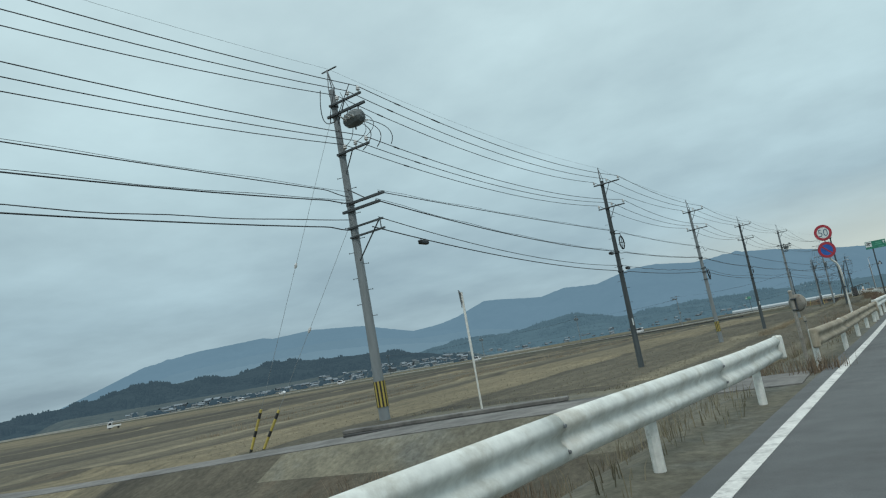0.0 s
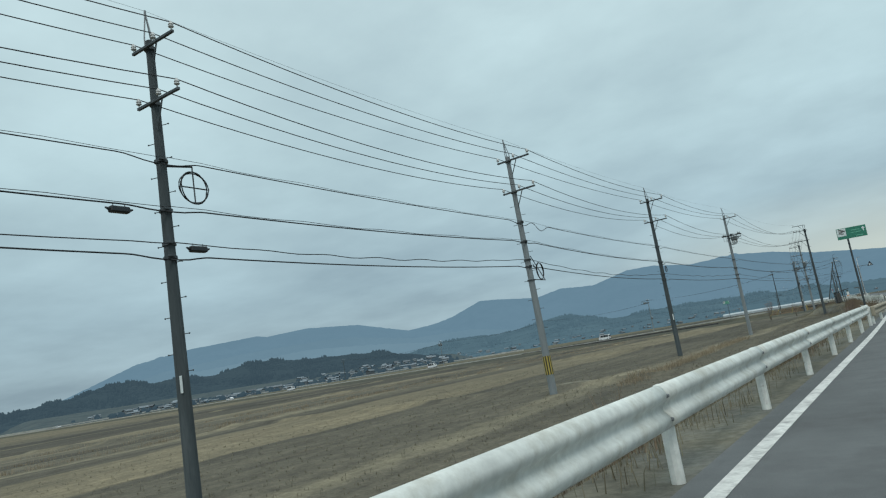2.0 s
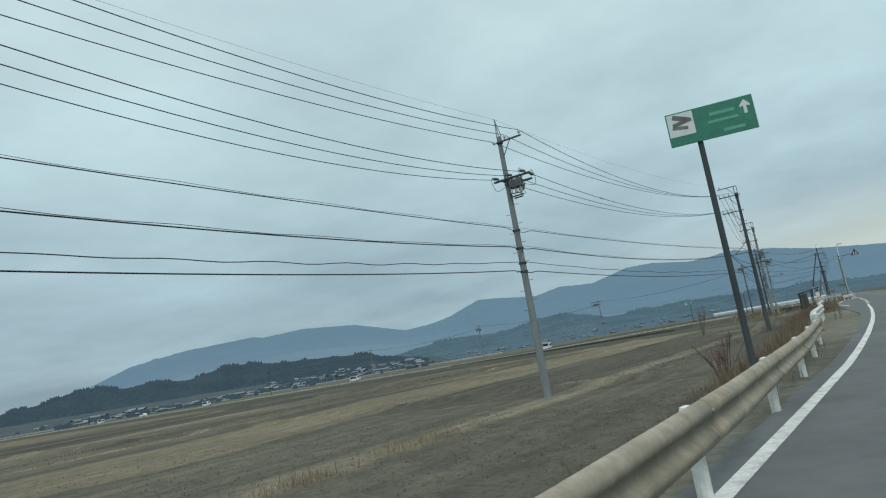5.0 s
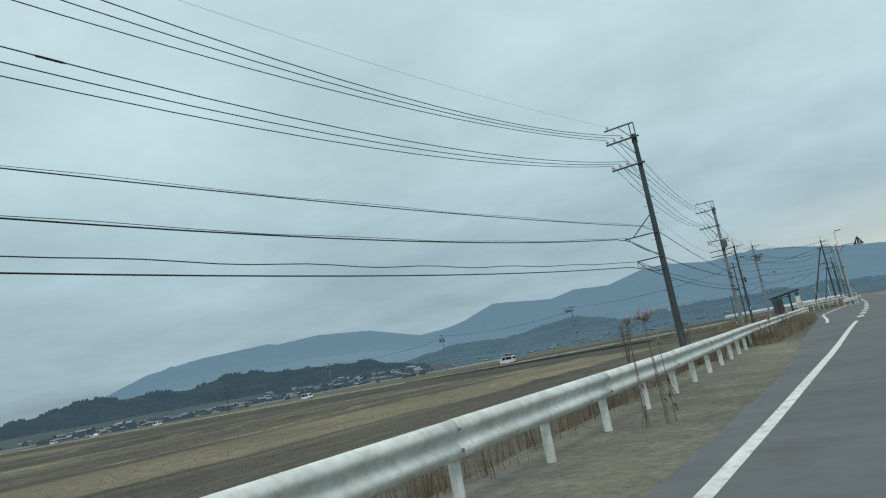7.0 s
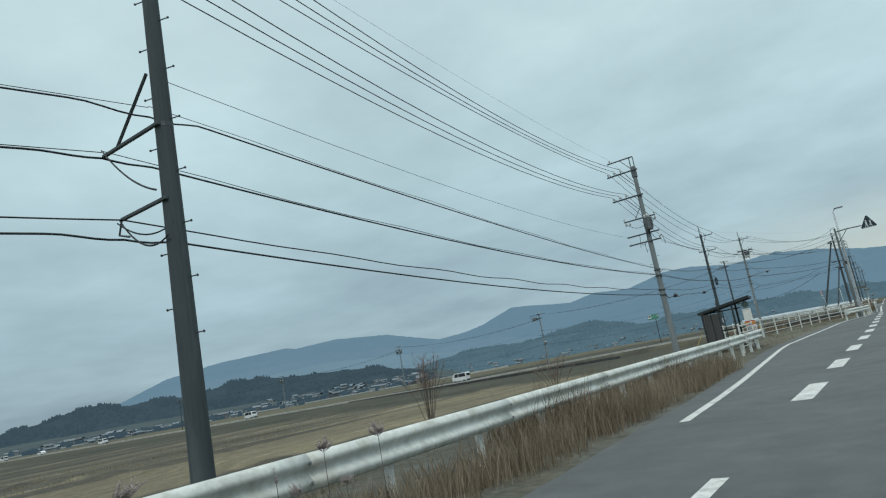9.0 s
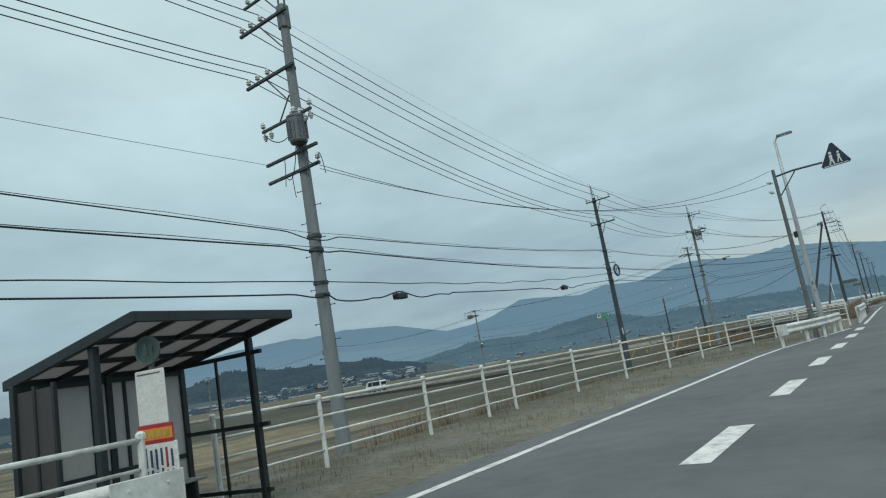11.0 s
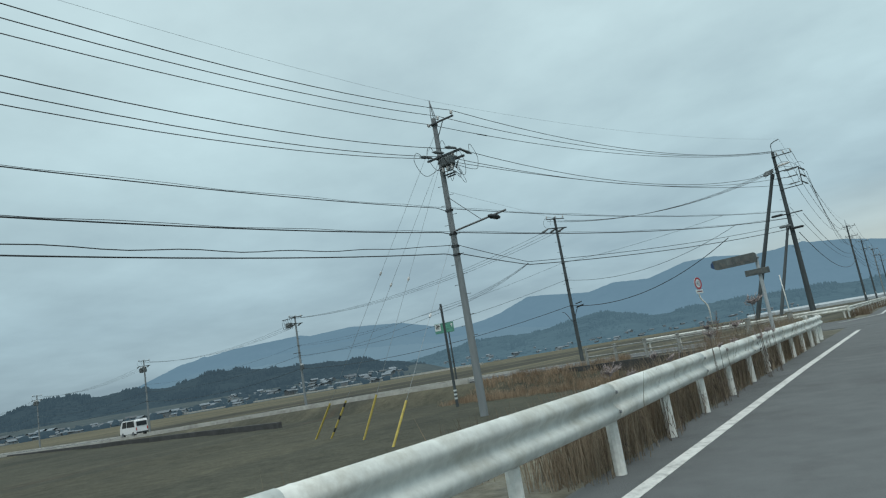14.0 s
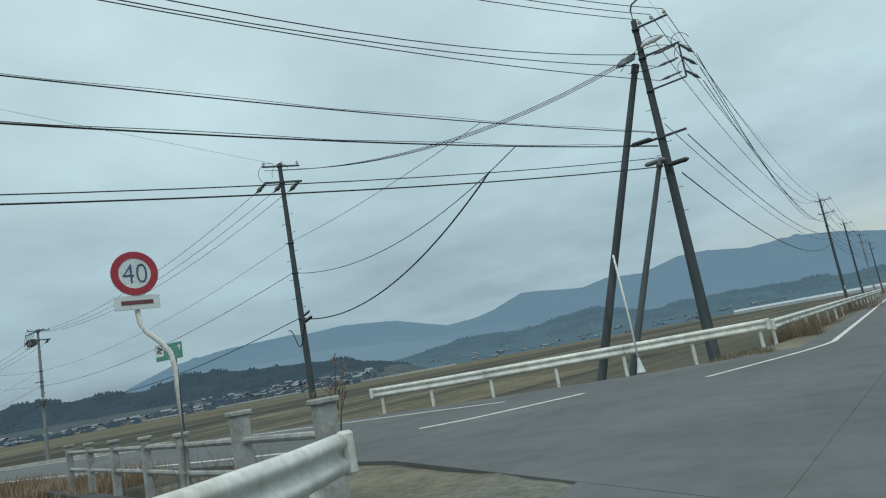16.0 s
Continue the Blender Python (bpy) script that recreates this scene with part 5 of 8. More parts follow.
def pole_corner():
    x, y = -10.4, 266.5
    p = thing("utility_pole", pose(x, y, 0), "tall grey concrete corner pole braced by two leaning struts", "utility pole", GROUP)
    part("shaft", shaft_bm(-1.2, 12.9, 0.22, 0.11), M_CONC_DARK, p)
    bm = bmesh.new()
    tube(bm, [(0, 0, 12.8), (-0.02, 0, 13.35), (0.06, 0, 13.55), (0.3, 0, 13.65), (0.62, 0, 13.72)], 0.035, 6)
    part("earth_wire_hook", bm, M_STEEL_DARK, p)
    arm(p, 12.5, -0.1, 1.3, 0, 0.07)
    insulators(p, 12.5, (0.25, 0.72, 1.22))
    arm(p, 11.3, -0.1, 1.5, 0, 0.07)
    arm(p, 9.95, -0.1, 1.45, 0, 0.06)
    bm = bmesh.new()
    tube(bm, [(1.45, -0.16, 11.3), (1.45, -0.16, 9.95)], 0.035, 5)
    part("arm_tie", bm, M_STEEL_DARK, p)
    for z in (11.25, 10.75, 10.2):
        shared("strain_insulator", ME_STRAIN, p, pose(1.45, -0.1, z, 0, 12, 75) @ Matrix.Diagonal((1.05, 0.62, 0.62)).to_4x4())
        shared("strain_insulator", ME_STRAIN, p, pose(1.35, -0.16, z, 0, 2, 180) @ Matrix.Diagonal((0.98, 0.5, 0.5)).to_4x4())
        ring_loop(p, (1.55, -0.15, z + 0.05), 0.35, ((0.8, 0.6, 0), (0, 0, 1)), 20, 200)
    for k, z in enumerate((11.63, 11.5, 11.38)):
        shared("strain_insulator", ME_STRAIN, p, pose(-0.2, -0.06 - 0.07 * k, z, 0, 14, 185 + 8 * k) @ Matrix.Diagonal((0.9, 0.8, 0.8)).to_4x4())
    loop(p, (-0.9, -0.15, 11.1), (1.3, -0.15, 11.2), -0.45, 0.014)
    loop(p, (-0.6, -0.15, 10.9), (1.2, -0.15, 10.7), 0.05, 0.014)
    loop(p, (-0.3, -0.15, 11.5), (1.4, -0.15, 11.4), -0.5, 0.012)
    for k in range(3):
        bm = bmesh.new()
        lathe(bm, [(0.03, -0.25), (0.07, -0.2), (0.07, 0.2), (0.03, 0.25)], Matrix.Translation((0.35 + 0.2 * k, -0.2, 11.75)) @ Matrix.Rotation(radians(80), 4, "Y"), 8)
        part("surge_arrester", bm, M_CERAMIC, p)
    arm(p, 8.08, -0.6, 1.0, 0, 0.08)
    step_bolts(p, 5.2, 9.6)
    for c in ((-0.7, -0.3, 8.1), (-0.35, -0.3, 7.2), (0.45, -0.3, 6.95)):
        bm = bmesh.new()
        lathe(bm, [(0.03, -0.42), (0.09, -0.32), (0.09, 0.32), (0.03, 0.42)], Matrix.Translation(c) @ Matrix.Rotation(radians(90), 4, "Y"), 9)
        part("cable_joint", bm, M_CASE if c[2] != 7.2 else M_TANK, p)
    put("J", x, y, {"g": (0.62, 0, 13.75), "h1": (0.25, -0.16, 12.78), "h2": (0.72, -0.16, 12.78), "h3": (1.22, -0.16, 12.78), "m1": (0.45, -0.15, 10.2), "m2": (0.45, -0.15, 10.78), "m3": (0.45, -0.15, 11.28),
                    "c1": (-0.1, -0.25, 8.3), "c2": (-0.1, -0.3, 7.75), "c3": (-0.1, -0.3, 7.3), "c4": (-0.1, -0.3, 6.95),
                    "k1": (-1.0, -0.15, 11.45), "k2": (-1.0, -0.3, 11.32), "k3": (-1.0, -0.4, 11.2),
                    "n1": (1.75, 0.85, 11.0), "n2": (1.75, 0.85, 10.45), "n3": (1.75, 0.85, 9.9), "d1": (1.0, -0.15, 7.85), "d2": (0.4, 0.1, 6.6), "d3": (0.2, 0.1, 8.6)})


pole_corner()
leaning_strut("pole_strut", (-14.5, 265.5, -0.6), (-10.85, 266.8, 11.2), 0.17, 0.12, "dark concrete strut pole leaning against the corner pole")
leaning_strut("pole_strut", (-12.3, 263.2, -0.5), (-10.6, 266.2, 7.1), 0.13, 0.09, "thin grey strut pole leaning against the corner pole")


def pole_branch(key, x, y, top, turn, cables, gear="", base=-1.2):
    """A pole of the line along the side road: arms across that line."""
    p = thing("utility_pole", pose(x, y, 0), "slim grey concrete utility pole on the side-road line", "utility pole", "side-road utility poles")
    part("shaft", shaft_bm(base - 0.6, top, 0.17, 0.1), M_CONC_LIGHT if gear else M_CONC_DARK, p)
    m = Matrix.Rotation(radians(turn), 4, "Z")
    arm(p, top - 0.12, -0.85, 0.95, turn, 0.075, None, 0.0)
    arm(p, top - 0.95, -0.85, 0.95, turn, 0.09, None, -0.1)
    for xx in (-0.75, 0.1, 0.85):
        shared("insulator", ME_INS, p, m @ pose(xx, 0, top - 0.1))
        shared("strain_insulator", ME_STRAIN, p, pose(*(m @ Vector((xx, 0, top - 0.9))), 0, 18, 178))
    ring_loop(p, m @ Vector((-0.6, 0, top - 0.45)), 0.5, ((0.8, 0.5, 0), (0, 0, 1)), 40, 230)
    ring_loop(p, m @ Vector((0.0, 0, top - 0.45)), 0.45, ((0.8, 0.5, 0), (0, 0, 1)), 20, 200)
    if gear == "switch":
        # a long outrigger with a switch and its looping leads under it
        arm(p, top - 0.2, -2.3, 1.6, 0, 0.08, None, -0.14)
        bm = bmesh.new()
        box(bm, (-1.15, -0.1, top - 1.0), (0.9, 0.5, 0.6), None, 0.05)
        part("line_switch", bm, M_TANK, p, "grey line switch")
        for k in range(5):
            jumper(p, [(-2.0 + 0.4 * k, -0.14, top - 0.2), (-2.15 + 0.4 * k, -0.3, top - 0.75), (-1.9 + 0.4 * k, -0.3, top - 1.5), (-1.5 + 0.25 * k, -0.2, top - 1.25)], 0.02)
        tank(p, 0.4, -0.2, top - 6.7, 0.2, 0.5)
        arm(p, top - 4.6, -1.0, 0.3, 0, 0.07, None, -0.14)
    elif gear:
        for side in (-0.55, 0.55):
            tank(p, side, -0.25, top - 2.0, 0.27, 0.75)
        if gear == "twin":
            arm(p, top - 1.2, -0.9, 0.9, 0, 0.08, None, -0.14)
    step_bolts(p, 5.0, top - 1.6)
    for zc in cables:
        bm = bmesh.new()
        lathe(bm, [(0.165, -0.03), (0.165, 0.03)], Matrix.Translation((0, 0, zc)), 12)
        part("cable_clamp", bm, M_STEEL_DARK, p)
    spots = {}
    for k, xx in enumerate((-0.75, 0.1, 0.85)):
        v = m @ Vector((xx, 0, 0))
        spots["k%d" % (k + 1)] = (v.x, v.y, top - 0.3)
        spots["w%d" % (k + 1)] = (v.x - 0.8, v.y, top - 1.15)
    for k, zc in enumerate(cables):
        spots["t%d" % (k + 1)] = (0, -0.15, zc)
    put(key, x, y, spots)


pole_branch("K", -27.2, 262.5, 12.05, 60, (8.1, 6.65, 4.5))
pole_branch("P", -67.8, 267.8, 10.6, 80, (6.9, 5.6, 4.0), "switch")
pole_branch("Q", -110.2, 271.0, 10.6, 80, (6.6, 5.4, 3.9), "twin")
pole_branch("R", -158.0, 273.5, 9.6, 80, (6.4, 5.2, 3.8), "pair")
pole_branch("S", -214.0, 276.0, 9.4, 80, (6.2, 5.0, 3.7))
pole_plain("L", -14.1, 332.7, 13.2, True, (9.1, 8.3, 7.6, 7.2), base=-0.6)
pole_plain("M", -16.5, 372.0, 13.2, True, (9.1, 8.3, 7.6, 7.2), base=-0.6)
pole_plain("N", -18.5, 412.0, 13.4, False, (9.1, 8.3, 7.6, 7.2), base=-0.6)
pole_plain("O", -20.5, 452.0, 13.4, True, (9.1, 8.3, 7.6, 7.2), base=-0.6)


# ---- overhead lines ----
def sagged(a, b, sag, n=14, wave=0.0):
    out = []
    for i in range(n + 1):
        t = i / n
        p = a.lerp(b, t)
        p.z -= 4 * sag * t * (1 - t) + (wave * math.sin(t * 47.0 + a.y) * math.sin(math.pi * t) if wave else 0.0)
        out.append(p)
    return out


def slack(a, b, key, sag):
    """A cable under its straight messenger: it hangs clear where it passes the poles, and in one long bow past the third pole."""
    A, B = ATTACH[a][key if a != "A" else "b" + key[1]], ATTACH[b][key]
    L = (B - A).length
    dip = {"c1": 0.14, "c2": 0.08, "c3": 0.03, "c4": 0.10}[key]
    bow = [(0.0, -0.2), (0.4, -0.17), (0.95, 0.05), (1.3, 0.02), (1.9, -0.29), (2.3, -0.2), (2.85, 0.02), (3.4, 0.0), (9e3, 0.0)]
    at = sorted({i * 0.25 / L for i in range(16)} | {i / 16 for i in range(17)} | {1 - i * 0.25 / L for i in range(8)})
    out = []
    for t in at:
        q = A.lerp(B, t)
        q.z -= 4 * sag * t * (1 - t)
        if a == "C" and key == "c1":
            q.z += lerp_table(bow, t * L)
        elif a not in "AZ":
            q.z -= dip * (1 - smooth01(t * L, 0.3, 1.1))
        q.z -= dip * (1 - smooth01((1 - t) * L, 0.2, 1.2))
        out.append(q)
    return out


CASES_G = (0.125, 0.66)
# sag in metres of the field-side and road-side upper wires, the same of the lower ones, and of the four cables
SAG = {
    "ZA": (0.91, 0.80, 0.77, 0.66, 0.17, 0.60, 0.71, 0.45),
    "AB": (0.61, 0.59, 0.51, 0.60, 0.07, 0.30, 0.45, 0.33),
    "BC": (0.30, 0.34, 0.41, 0.46, 0.11, 0.14, 0.23, 0.16),
    "CD": (0.23, 0.35, 0.47, 0.51, 0.13, 0.19, 0.39, 0.22),
    "DE": (0.36, 0.49, 0.72, 0.63, 0.11, 0.21, 0.20, 0.16),
    "EF": (0.98, 1.36, 1.04, 1.14, 0.27, 0.52, 0.39, 0.36),
    "FG": (0.60, 1.01, 0.89, 1.05, 0.25, 0.43, 0.38, 0.39),
    "GH": (0.54, 0.68, 0.76, 1.03, 0.20, 0.20, 0.28, 0.24),
    "HI": (0.55, 0.78, 0.80, 0.85, 0.28, 0.28, 0.51, 0.30),
    "IJ": (0.88, 1.20, 0.69, 1.36, 0.38, 0.42, 0.12, 0.12),
}
FAR_SAG = (0.9, 0.9, 0.9, 0.9, 0.5, 0.5, 0.5, 0.6)


def sag_of(a, b, key):
    """The sag of one wire of the trunk line in the span from pole a to pole b."""
    row = SAG.get(a + b, FAR_SAG)
    kind, k = key[0], int(key[1:] or 0)
    if kind in "hm":
        lo, hi = row[0 if kind == "h" else 2], row[1 if kind == "h" else 3]
        return lo + (hi - lo) * (k - 1) / 2
    if kind == "g":
        return 0.65 * row[0]
    if kind == "e":
        return 0.4
    return row[3 + k]


def span(a, b, keys, label, group="overhead line spans"):
    """All the wires of one span; each key gives name, radius and sag, or takes the sag from the table."""
    A, B = ATTACH[a], ATTACH[b]
    g = thing("overhead_line", Matrix(), label, "overhead line", group)
    L = (A[keys[0][0]] - B[keys[0][1]]).length
    for ka, kb, name, r, sag in keys:
        sag = sag_of(a, b, kb) if sag is None else sag
        if a == "I" and ka in ("c3", "c4"):
            # pulled down where the service wires leave
            knee = Vector((-18.3, 241.2, 5.62 if ka == "c4" else 5.77))
            bm = bmesh.new()
            tube(bm, sagged(A[ka], knee, 0.02, 5) + sagged(knee, B[kb], 0.28, 12)[1:], r, 5)
            part(name, bm, M_WIRE, g, smooth=True)
            continue
        bm = bmesh.new()
        wavy = name == "telephone_cable" and ka == "c3"
        if a == "G" and ka == "c4":
            # the cable drops into a joint box twice, with a slack bow on either side
            line = sagged(A[ka], B[kb], sag, 120)
            for i, q in enumerate(line):
                for at in CASES_G:
                    u = abs(i / 120.0 - at) * L
                    if u < 3.2:
                        q.z += 0.12 * math.cos(u * 2.2) * (1 - u / 3.2) - 0.06
                if i < 9:
                    q.z -= 0.16 * math.sin(math.pi * i / 9.0)
            tube(bm, line, r, 5)
            part(name, bm, M_WIRE, g, smooth=True)
            continue
        tube(bm, slack(a, b, kb, sag) if kb[0] == "c" and not wavy and a in "ZABCDEFGH" else sagged(A[ka], B[kb], sag, 40 if wavy else 16, 0.035 if wavy else 0.0), r, 5)
        part(name, bm, M_WIRE_GREY if name == "earth_wire" else M_WIRE, g, smooth=True)
        if kb in ("c1", "c2") and a not in "JLMN":
            # messenger strand lashed just over the cable
            bm = bmesh.new()
            up = Vector((0, 0, 0.055))
            tube(bm, [q + up * (1.0 + 0.5 * math.sin(i * 1.9)) for i, q in enumerate(sagged(A[ka], B[kb], sag, 16))], r * 0.42, 4)
            part("messenger_strand", bm, M_WIRE, g, smooth=True)
    return g


TRUNK = [(k, k, "conductor", 0.0145, None) for k in ("h1", "h2", "h3", "m1", "m2", "m3")] + \
        [("g", "g", "earth_wire", 0.0045, None), ("c1", "c1", "low_voltage_cable", 0.016, None), ("c2", "c2", "telephone_cable", 0.021, None),
         ("c3", "c3", "telephone_cable", 0.015, None), ("c4", "c4", "telephone_cable", 0.021, None)]
# past the first pole the cables leave from the tips of its arms
FROM_TIPS = [("b" + ka[1] if ka[0] == "c" else ka, kb, name, r, sag) for ka, kb, name, r, sag in TRUNK]
LINE = "black overhead power and telephone wires between two poles"
for a, b in (("Z", "A"), ("A", "B"), ("B", "C"), ("C", "D"), ("D", "E"), ("E", "F"), ("F", "G"), ("G", "H"), ("H", "I"), ("I", "J"), ("L", "M"), ("M", "N"), ("N", "O")):
    span(a, b, FROM_TIPS if a == "A" else TRUNK + ([("e1", "e1", "service_wire", 0.006, None)] if a == "F" else []), LINE)
for k in range(2):
    bm = bmesh.new()
    g = thing("service_wire", Matrix(), "thin service wire from the transformer pole to the sign pole", "wire", "service wires")
    tube(bm, sagged(ATTACH["G"]["e2"] + Vector((0.0, 0.0, -0.3 - 0.1 * k)), Vector((-3.78, 195.45, 6.85 - 0.5 * k)), 1.46 - 0.28 * k, 16), 0.009, 5)
    part("strand", bm, M_WIRE, g, smooth=True)
span("J", "L", [("h1", "h1", "conductor", 0.0145, 2.8), ("h2", "h2", "conductor", 0.0145, 2.8), ("h3", "h3", "conductor", 0.0145, 2.8), ("n1", "m1", "conductor", 0.0145, 3.0),
                ("n2", "m2", "conductor", 0.0145, 3.1), ("n3", "m3", "conductor", 0.0145, 3.2), ("g", "g", "earth_wire", 0.006, 1.3), ("d1", "c2", "telephone_cable", 0.02, 1.4),
                ("d2", "c4", "telephone_cable", 0.024, 2.0), ("d3", "c3", "telephone_cable", 0.014, 1.6)], LINE)
SIDE = "black branch wires running along the side road"
span("J", "K", [("k1", "k1", "conductor", 0.0145, 1.08), ("k2", "k2", "conductor", 0.0145, 1.0), ("k3", "k3", "conductor", 0.0145, 0.92)], SIDE, "side-road line spans")
for a, b in (("K", "P"), ("P", "Q"), ("Q", "R"), ("R", "S")):
    span(a, b, [("w1", "k1", "conductor", 0.0125, 1.2), ("w2", "k2", "conductor", 0.0125, 1.2), ("w3", "k3", "conductor", 0.0125, 1.2), ("t1", "t1", "service_wire", 0.009, 0.9),
                ("t2", "t2", "telephone_cable", 0.014, 0.9), ("t3", "t3", "telephone_cable", 0.022, 1.0)], SIDE, "side-road line spans")


def free_wire(name, a, b, r, sag, label, mat=None):
    bm = bmesh.new()
    tube(bm, sagged(Vector(a), Vector(b), sag, 20), r, 5)
    ob = part(name, bm, mat or M_WIRE, None, label, smooth=True)
    return tagged(ob, label, "cable", "single cables and guys")


def on_span(a, b, key, t):
    p = ATTACH[a][key].lerp(ATTACH[b]["c" + key[1] if key[0] == "b" else key], t)
    p.z -= 4 * sag_of(a, b, key.replace("b", "c")) * t * (1 - t)
    return p


# branch cables from the trunk line down to the first side-road pole
free_wire("branch_cable", ATTACH["I"]["c4"].lerp(ATTACH["J"]["c4"], 0.72) - Vector((0, 0, 0.28)), ATTACH["K"]["t3"], 0.026, 1.25, "thick black telephone cable hanging down to the side-road pole")
bm = bmesh.new()
tube(bm, bent([ATTACH["K"]["t3"] + Vector(q) for q in ((-0.95, 0.1, -0.42), (-0.6, 0.0, -0.55), (-0.05, -0.2, -1.25), (0.25, -0.25, -1.2), (0.5, -0.25, -0.6), (0.8, -0.3, -0.14))]), 0.026, 6)
tagged(part("slack_loop", bm, M_WIRE, None, smooth=True), "slack loop of thick black cable round a pole", "cable", "single cables and guys")
free_wire("branch_cable", on_span("I", "J", "c2", 0.76), ATTACH["K"]["t2"], 0.015, 1.05, "black telephone cable branching to the side-road pole")
free_wire("branch_cable", on_span("I", "J", "c1", 0.72), ATTACH["K"]["t1"], 0.009, 0.2, "thin wire branching to the side-road pole")
for k in range(3):
    free_wire("service_wire", (-18.35, 241.2 + 0.05 * k, 5.7), (-25.3 + 0.06 * k, 242.5, 4.7 - 0.15 * k), 0.008, 0.25, "thin service wire down to a short post")
for k in range(2):
    free_wire("service_wire", (-25.3, 242.5, 4.6 - 0.2 * k), ATTACH["P"]["t%d" % (k + 1)], 0.008, 0.5, "thin service wire across the paddies")


def cable_case(p, d, label="black cable joint box hung on the telephone cable", r=0.09, L=0.5):
    """A closure box hung on a cable at p, lying along d."""
    q = Vector(d).to_track_quat("X", "Z").to_matrix().to_4x4()
    m = Matrix.Translation(Vector(p) - Vector((0, 0, r + 0.03))) @ q
    g = thing("cable_joint_box", m, label, "cable box", "joint boxes on the cables")
    bm = bmesh.new()
    box(bm, (0, 0, 0), (L, 2 * r, 1.7 * r), None, 0.03)
    for s in (-1, 1):
        rod(bm, (s * L / 2, 0, 0), (s * (L / 2 + 0.1), 0, 0.03), 0.045, 0.02, 8)
    part("case", bm, M_CASE, g)
    bm = bmesh.new()
    for s in (-0.3, 0.3):
        tube(bm, [(s * L, 0, r * 0.7), (s * L, 0, r + 0.06)], 0.012, 4)
    part("hanger", bm, M_STEEL_DARK, g)


Y = (0, 1, 0)
cable_case(ATTACH["B"]["c2"] + Vector((-0.1, -1.2, -0.02)), Y)
cable_case(ATTACH["B"]["c3"] + Vector((0.1, 0.75, -0.05)), Y)
cable_case(on_span("A", "B", "b4", 0.12), Y)
for at in CASES_G:
    cable_case(on_span("G", "H", "c4", at) + Vector((0, 0, 0.06)), ATTACH["H"]["c4"] - ATTACH["G"]["c4"], r=0.11, L=0.58)
cable_case(ATTACH["K"]["t3"] + Vector((0.95, -0.3, -0.1)), (1, -0.4, 0.12), r=0.065, L=0.8)
cable_case(ATTACH["K"]["t3"] + Vector((0.9, -0.3, 0.16)), (1, -0.4, 0.12), r=0.05, L=0.6)

# compression sleeves on the conductors
def sleeve_on(a, b, key, t, L=0.34, r=0.026):
    p, q = on_span(a, b, key, t), on_span(a, b, key, t + 0.01)
    d = (q - p).normalized()
    g = thing("wire_sleeve", Matrix(), "dark sleeve clamped on an overhead wire", "wire sleeve", "sleeves on the wires")
    bm = bmesh.new()
    rod(bm, p - d * L / 2, p + d * L / 2, r, None, 7)
    part("barrel", bm, M_CASE, g)
    for sg in (-1, 1):
        bm = bmesh.new()
        rod(bm, p + d * sg * L / 2, p + d * sg * (L / 2 + 0.07), r * 0.8, 0.012, 7)
        part("tip", bm, M_CASE, g)


for key, t in (("h1", 0.10), ("h2", 0.10), ("h3", 0.09), ("h3", 0.19), ("m1", 0.15), ("m2", 0.15), ("m3", 0.14), ("m3", 0.07)):
    sleeve_on("A", "B", key, t, 0.5 if t > 0.18 else 0.28)
sleeve_on("E", "F", "m3", 0.22, 0.5)
sleeve_on("I", "J", "h1", 0.1, 0.6)

# guy wires with their guards
def guy(a, foot, label, bands=True):
    g = thing("guy_wire", Matrix(), label, "guy wire", "guy wires")
    a, foot = Vector(a), Vector(foot)
    bm = bmesh.new()
    tube(bm, [a, foot], 0.007, 5)
    part("strand", bm, M_WIRE_GREY, g)
    bm = bmesh.new()
    d = (foot - a).normalized()
    c = a.lerp(foot, 0.45)
    rod(bm, c - d * 0.1, c, 0.03, 0.055, 7)
    rod(bm, c, c + d * 0.1, 0.055, 0.03, 7)
    part("guy_insulator", bm, M_CERAMIC, g)
    bm = bmesh.new()
    d = (a - foot).normalized()
    rod(bm, foot + d * 0.02, foot + d * 1.9, 0.045, None, 10)
    part("guard_tube", bm, M_TAN_TUBE, g, "yellow plastic guard tube")
    for q in (0.5, 1.1, 1.7) if bands else ():
        bm = bmesh.new()
        rod(bm, foot + d * (q - 0.1), foot + d * (q + 0.1), 0.048, None, 10)
        part("black_band", bm, M_BLACK, g)


free_wire("span_guy", (-18.25, 235.3, 8.85), (-27.2, 262.5, 12.0), 0.006, 0.0, "thin steel stay strung between two utility poles", M_WIRE_GREY)
GUY = "steel guy wire with a yellow guard tube at its foot"
guy((-18.35, 235.2, 11.7), (-26.74, 233.12, -1.1), GUY, False)
guy((-18.35, 235.2, 10.46), (-25.1, 232.58, -1.1), GUY)
guy((-18.35, 235.2, 10.28), (-21.21, 230.75, -1.1), GUY, False)
guy((-18.35, 235.2, 6.93), (-17.24, 228.15, -1.1), GUY, False)
guy((-17.2, 18.2, 10.55), (-21.01, 15.78, -1.0), GUY)
guy((-17.2, 18.2, 6.43), (-20.5, 15.75, -1.0), GUY)


M_LAMPPOLE = material("pale_galvanised_pole", (0.42, 0.45, 0.46), 0.45, 0.3, 0.12, 1.5, ((0.3, 0.31, 0.31), 0.4), 0.04)

M_SIGNPOLE = material("dull_grey_pole_paint", (0.13, 0.14, 0.142), 0.7, 0.1, 0.2, 1.5, ((0.2, 0.2, 0.19), 0.3), 0.05)

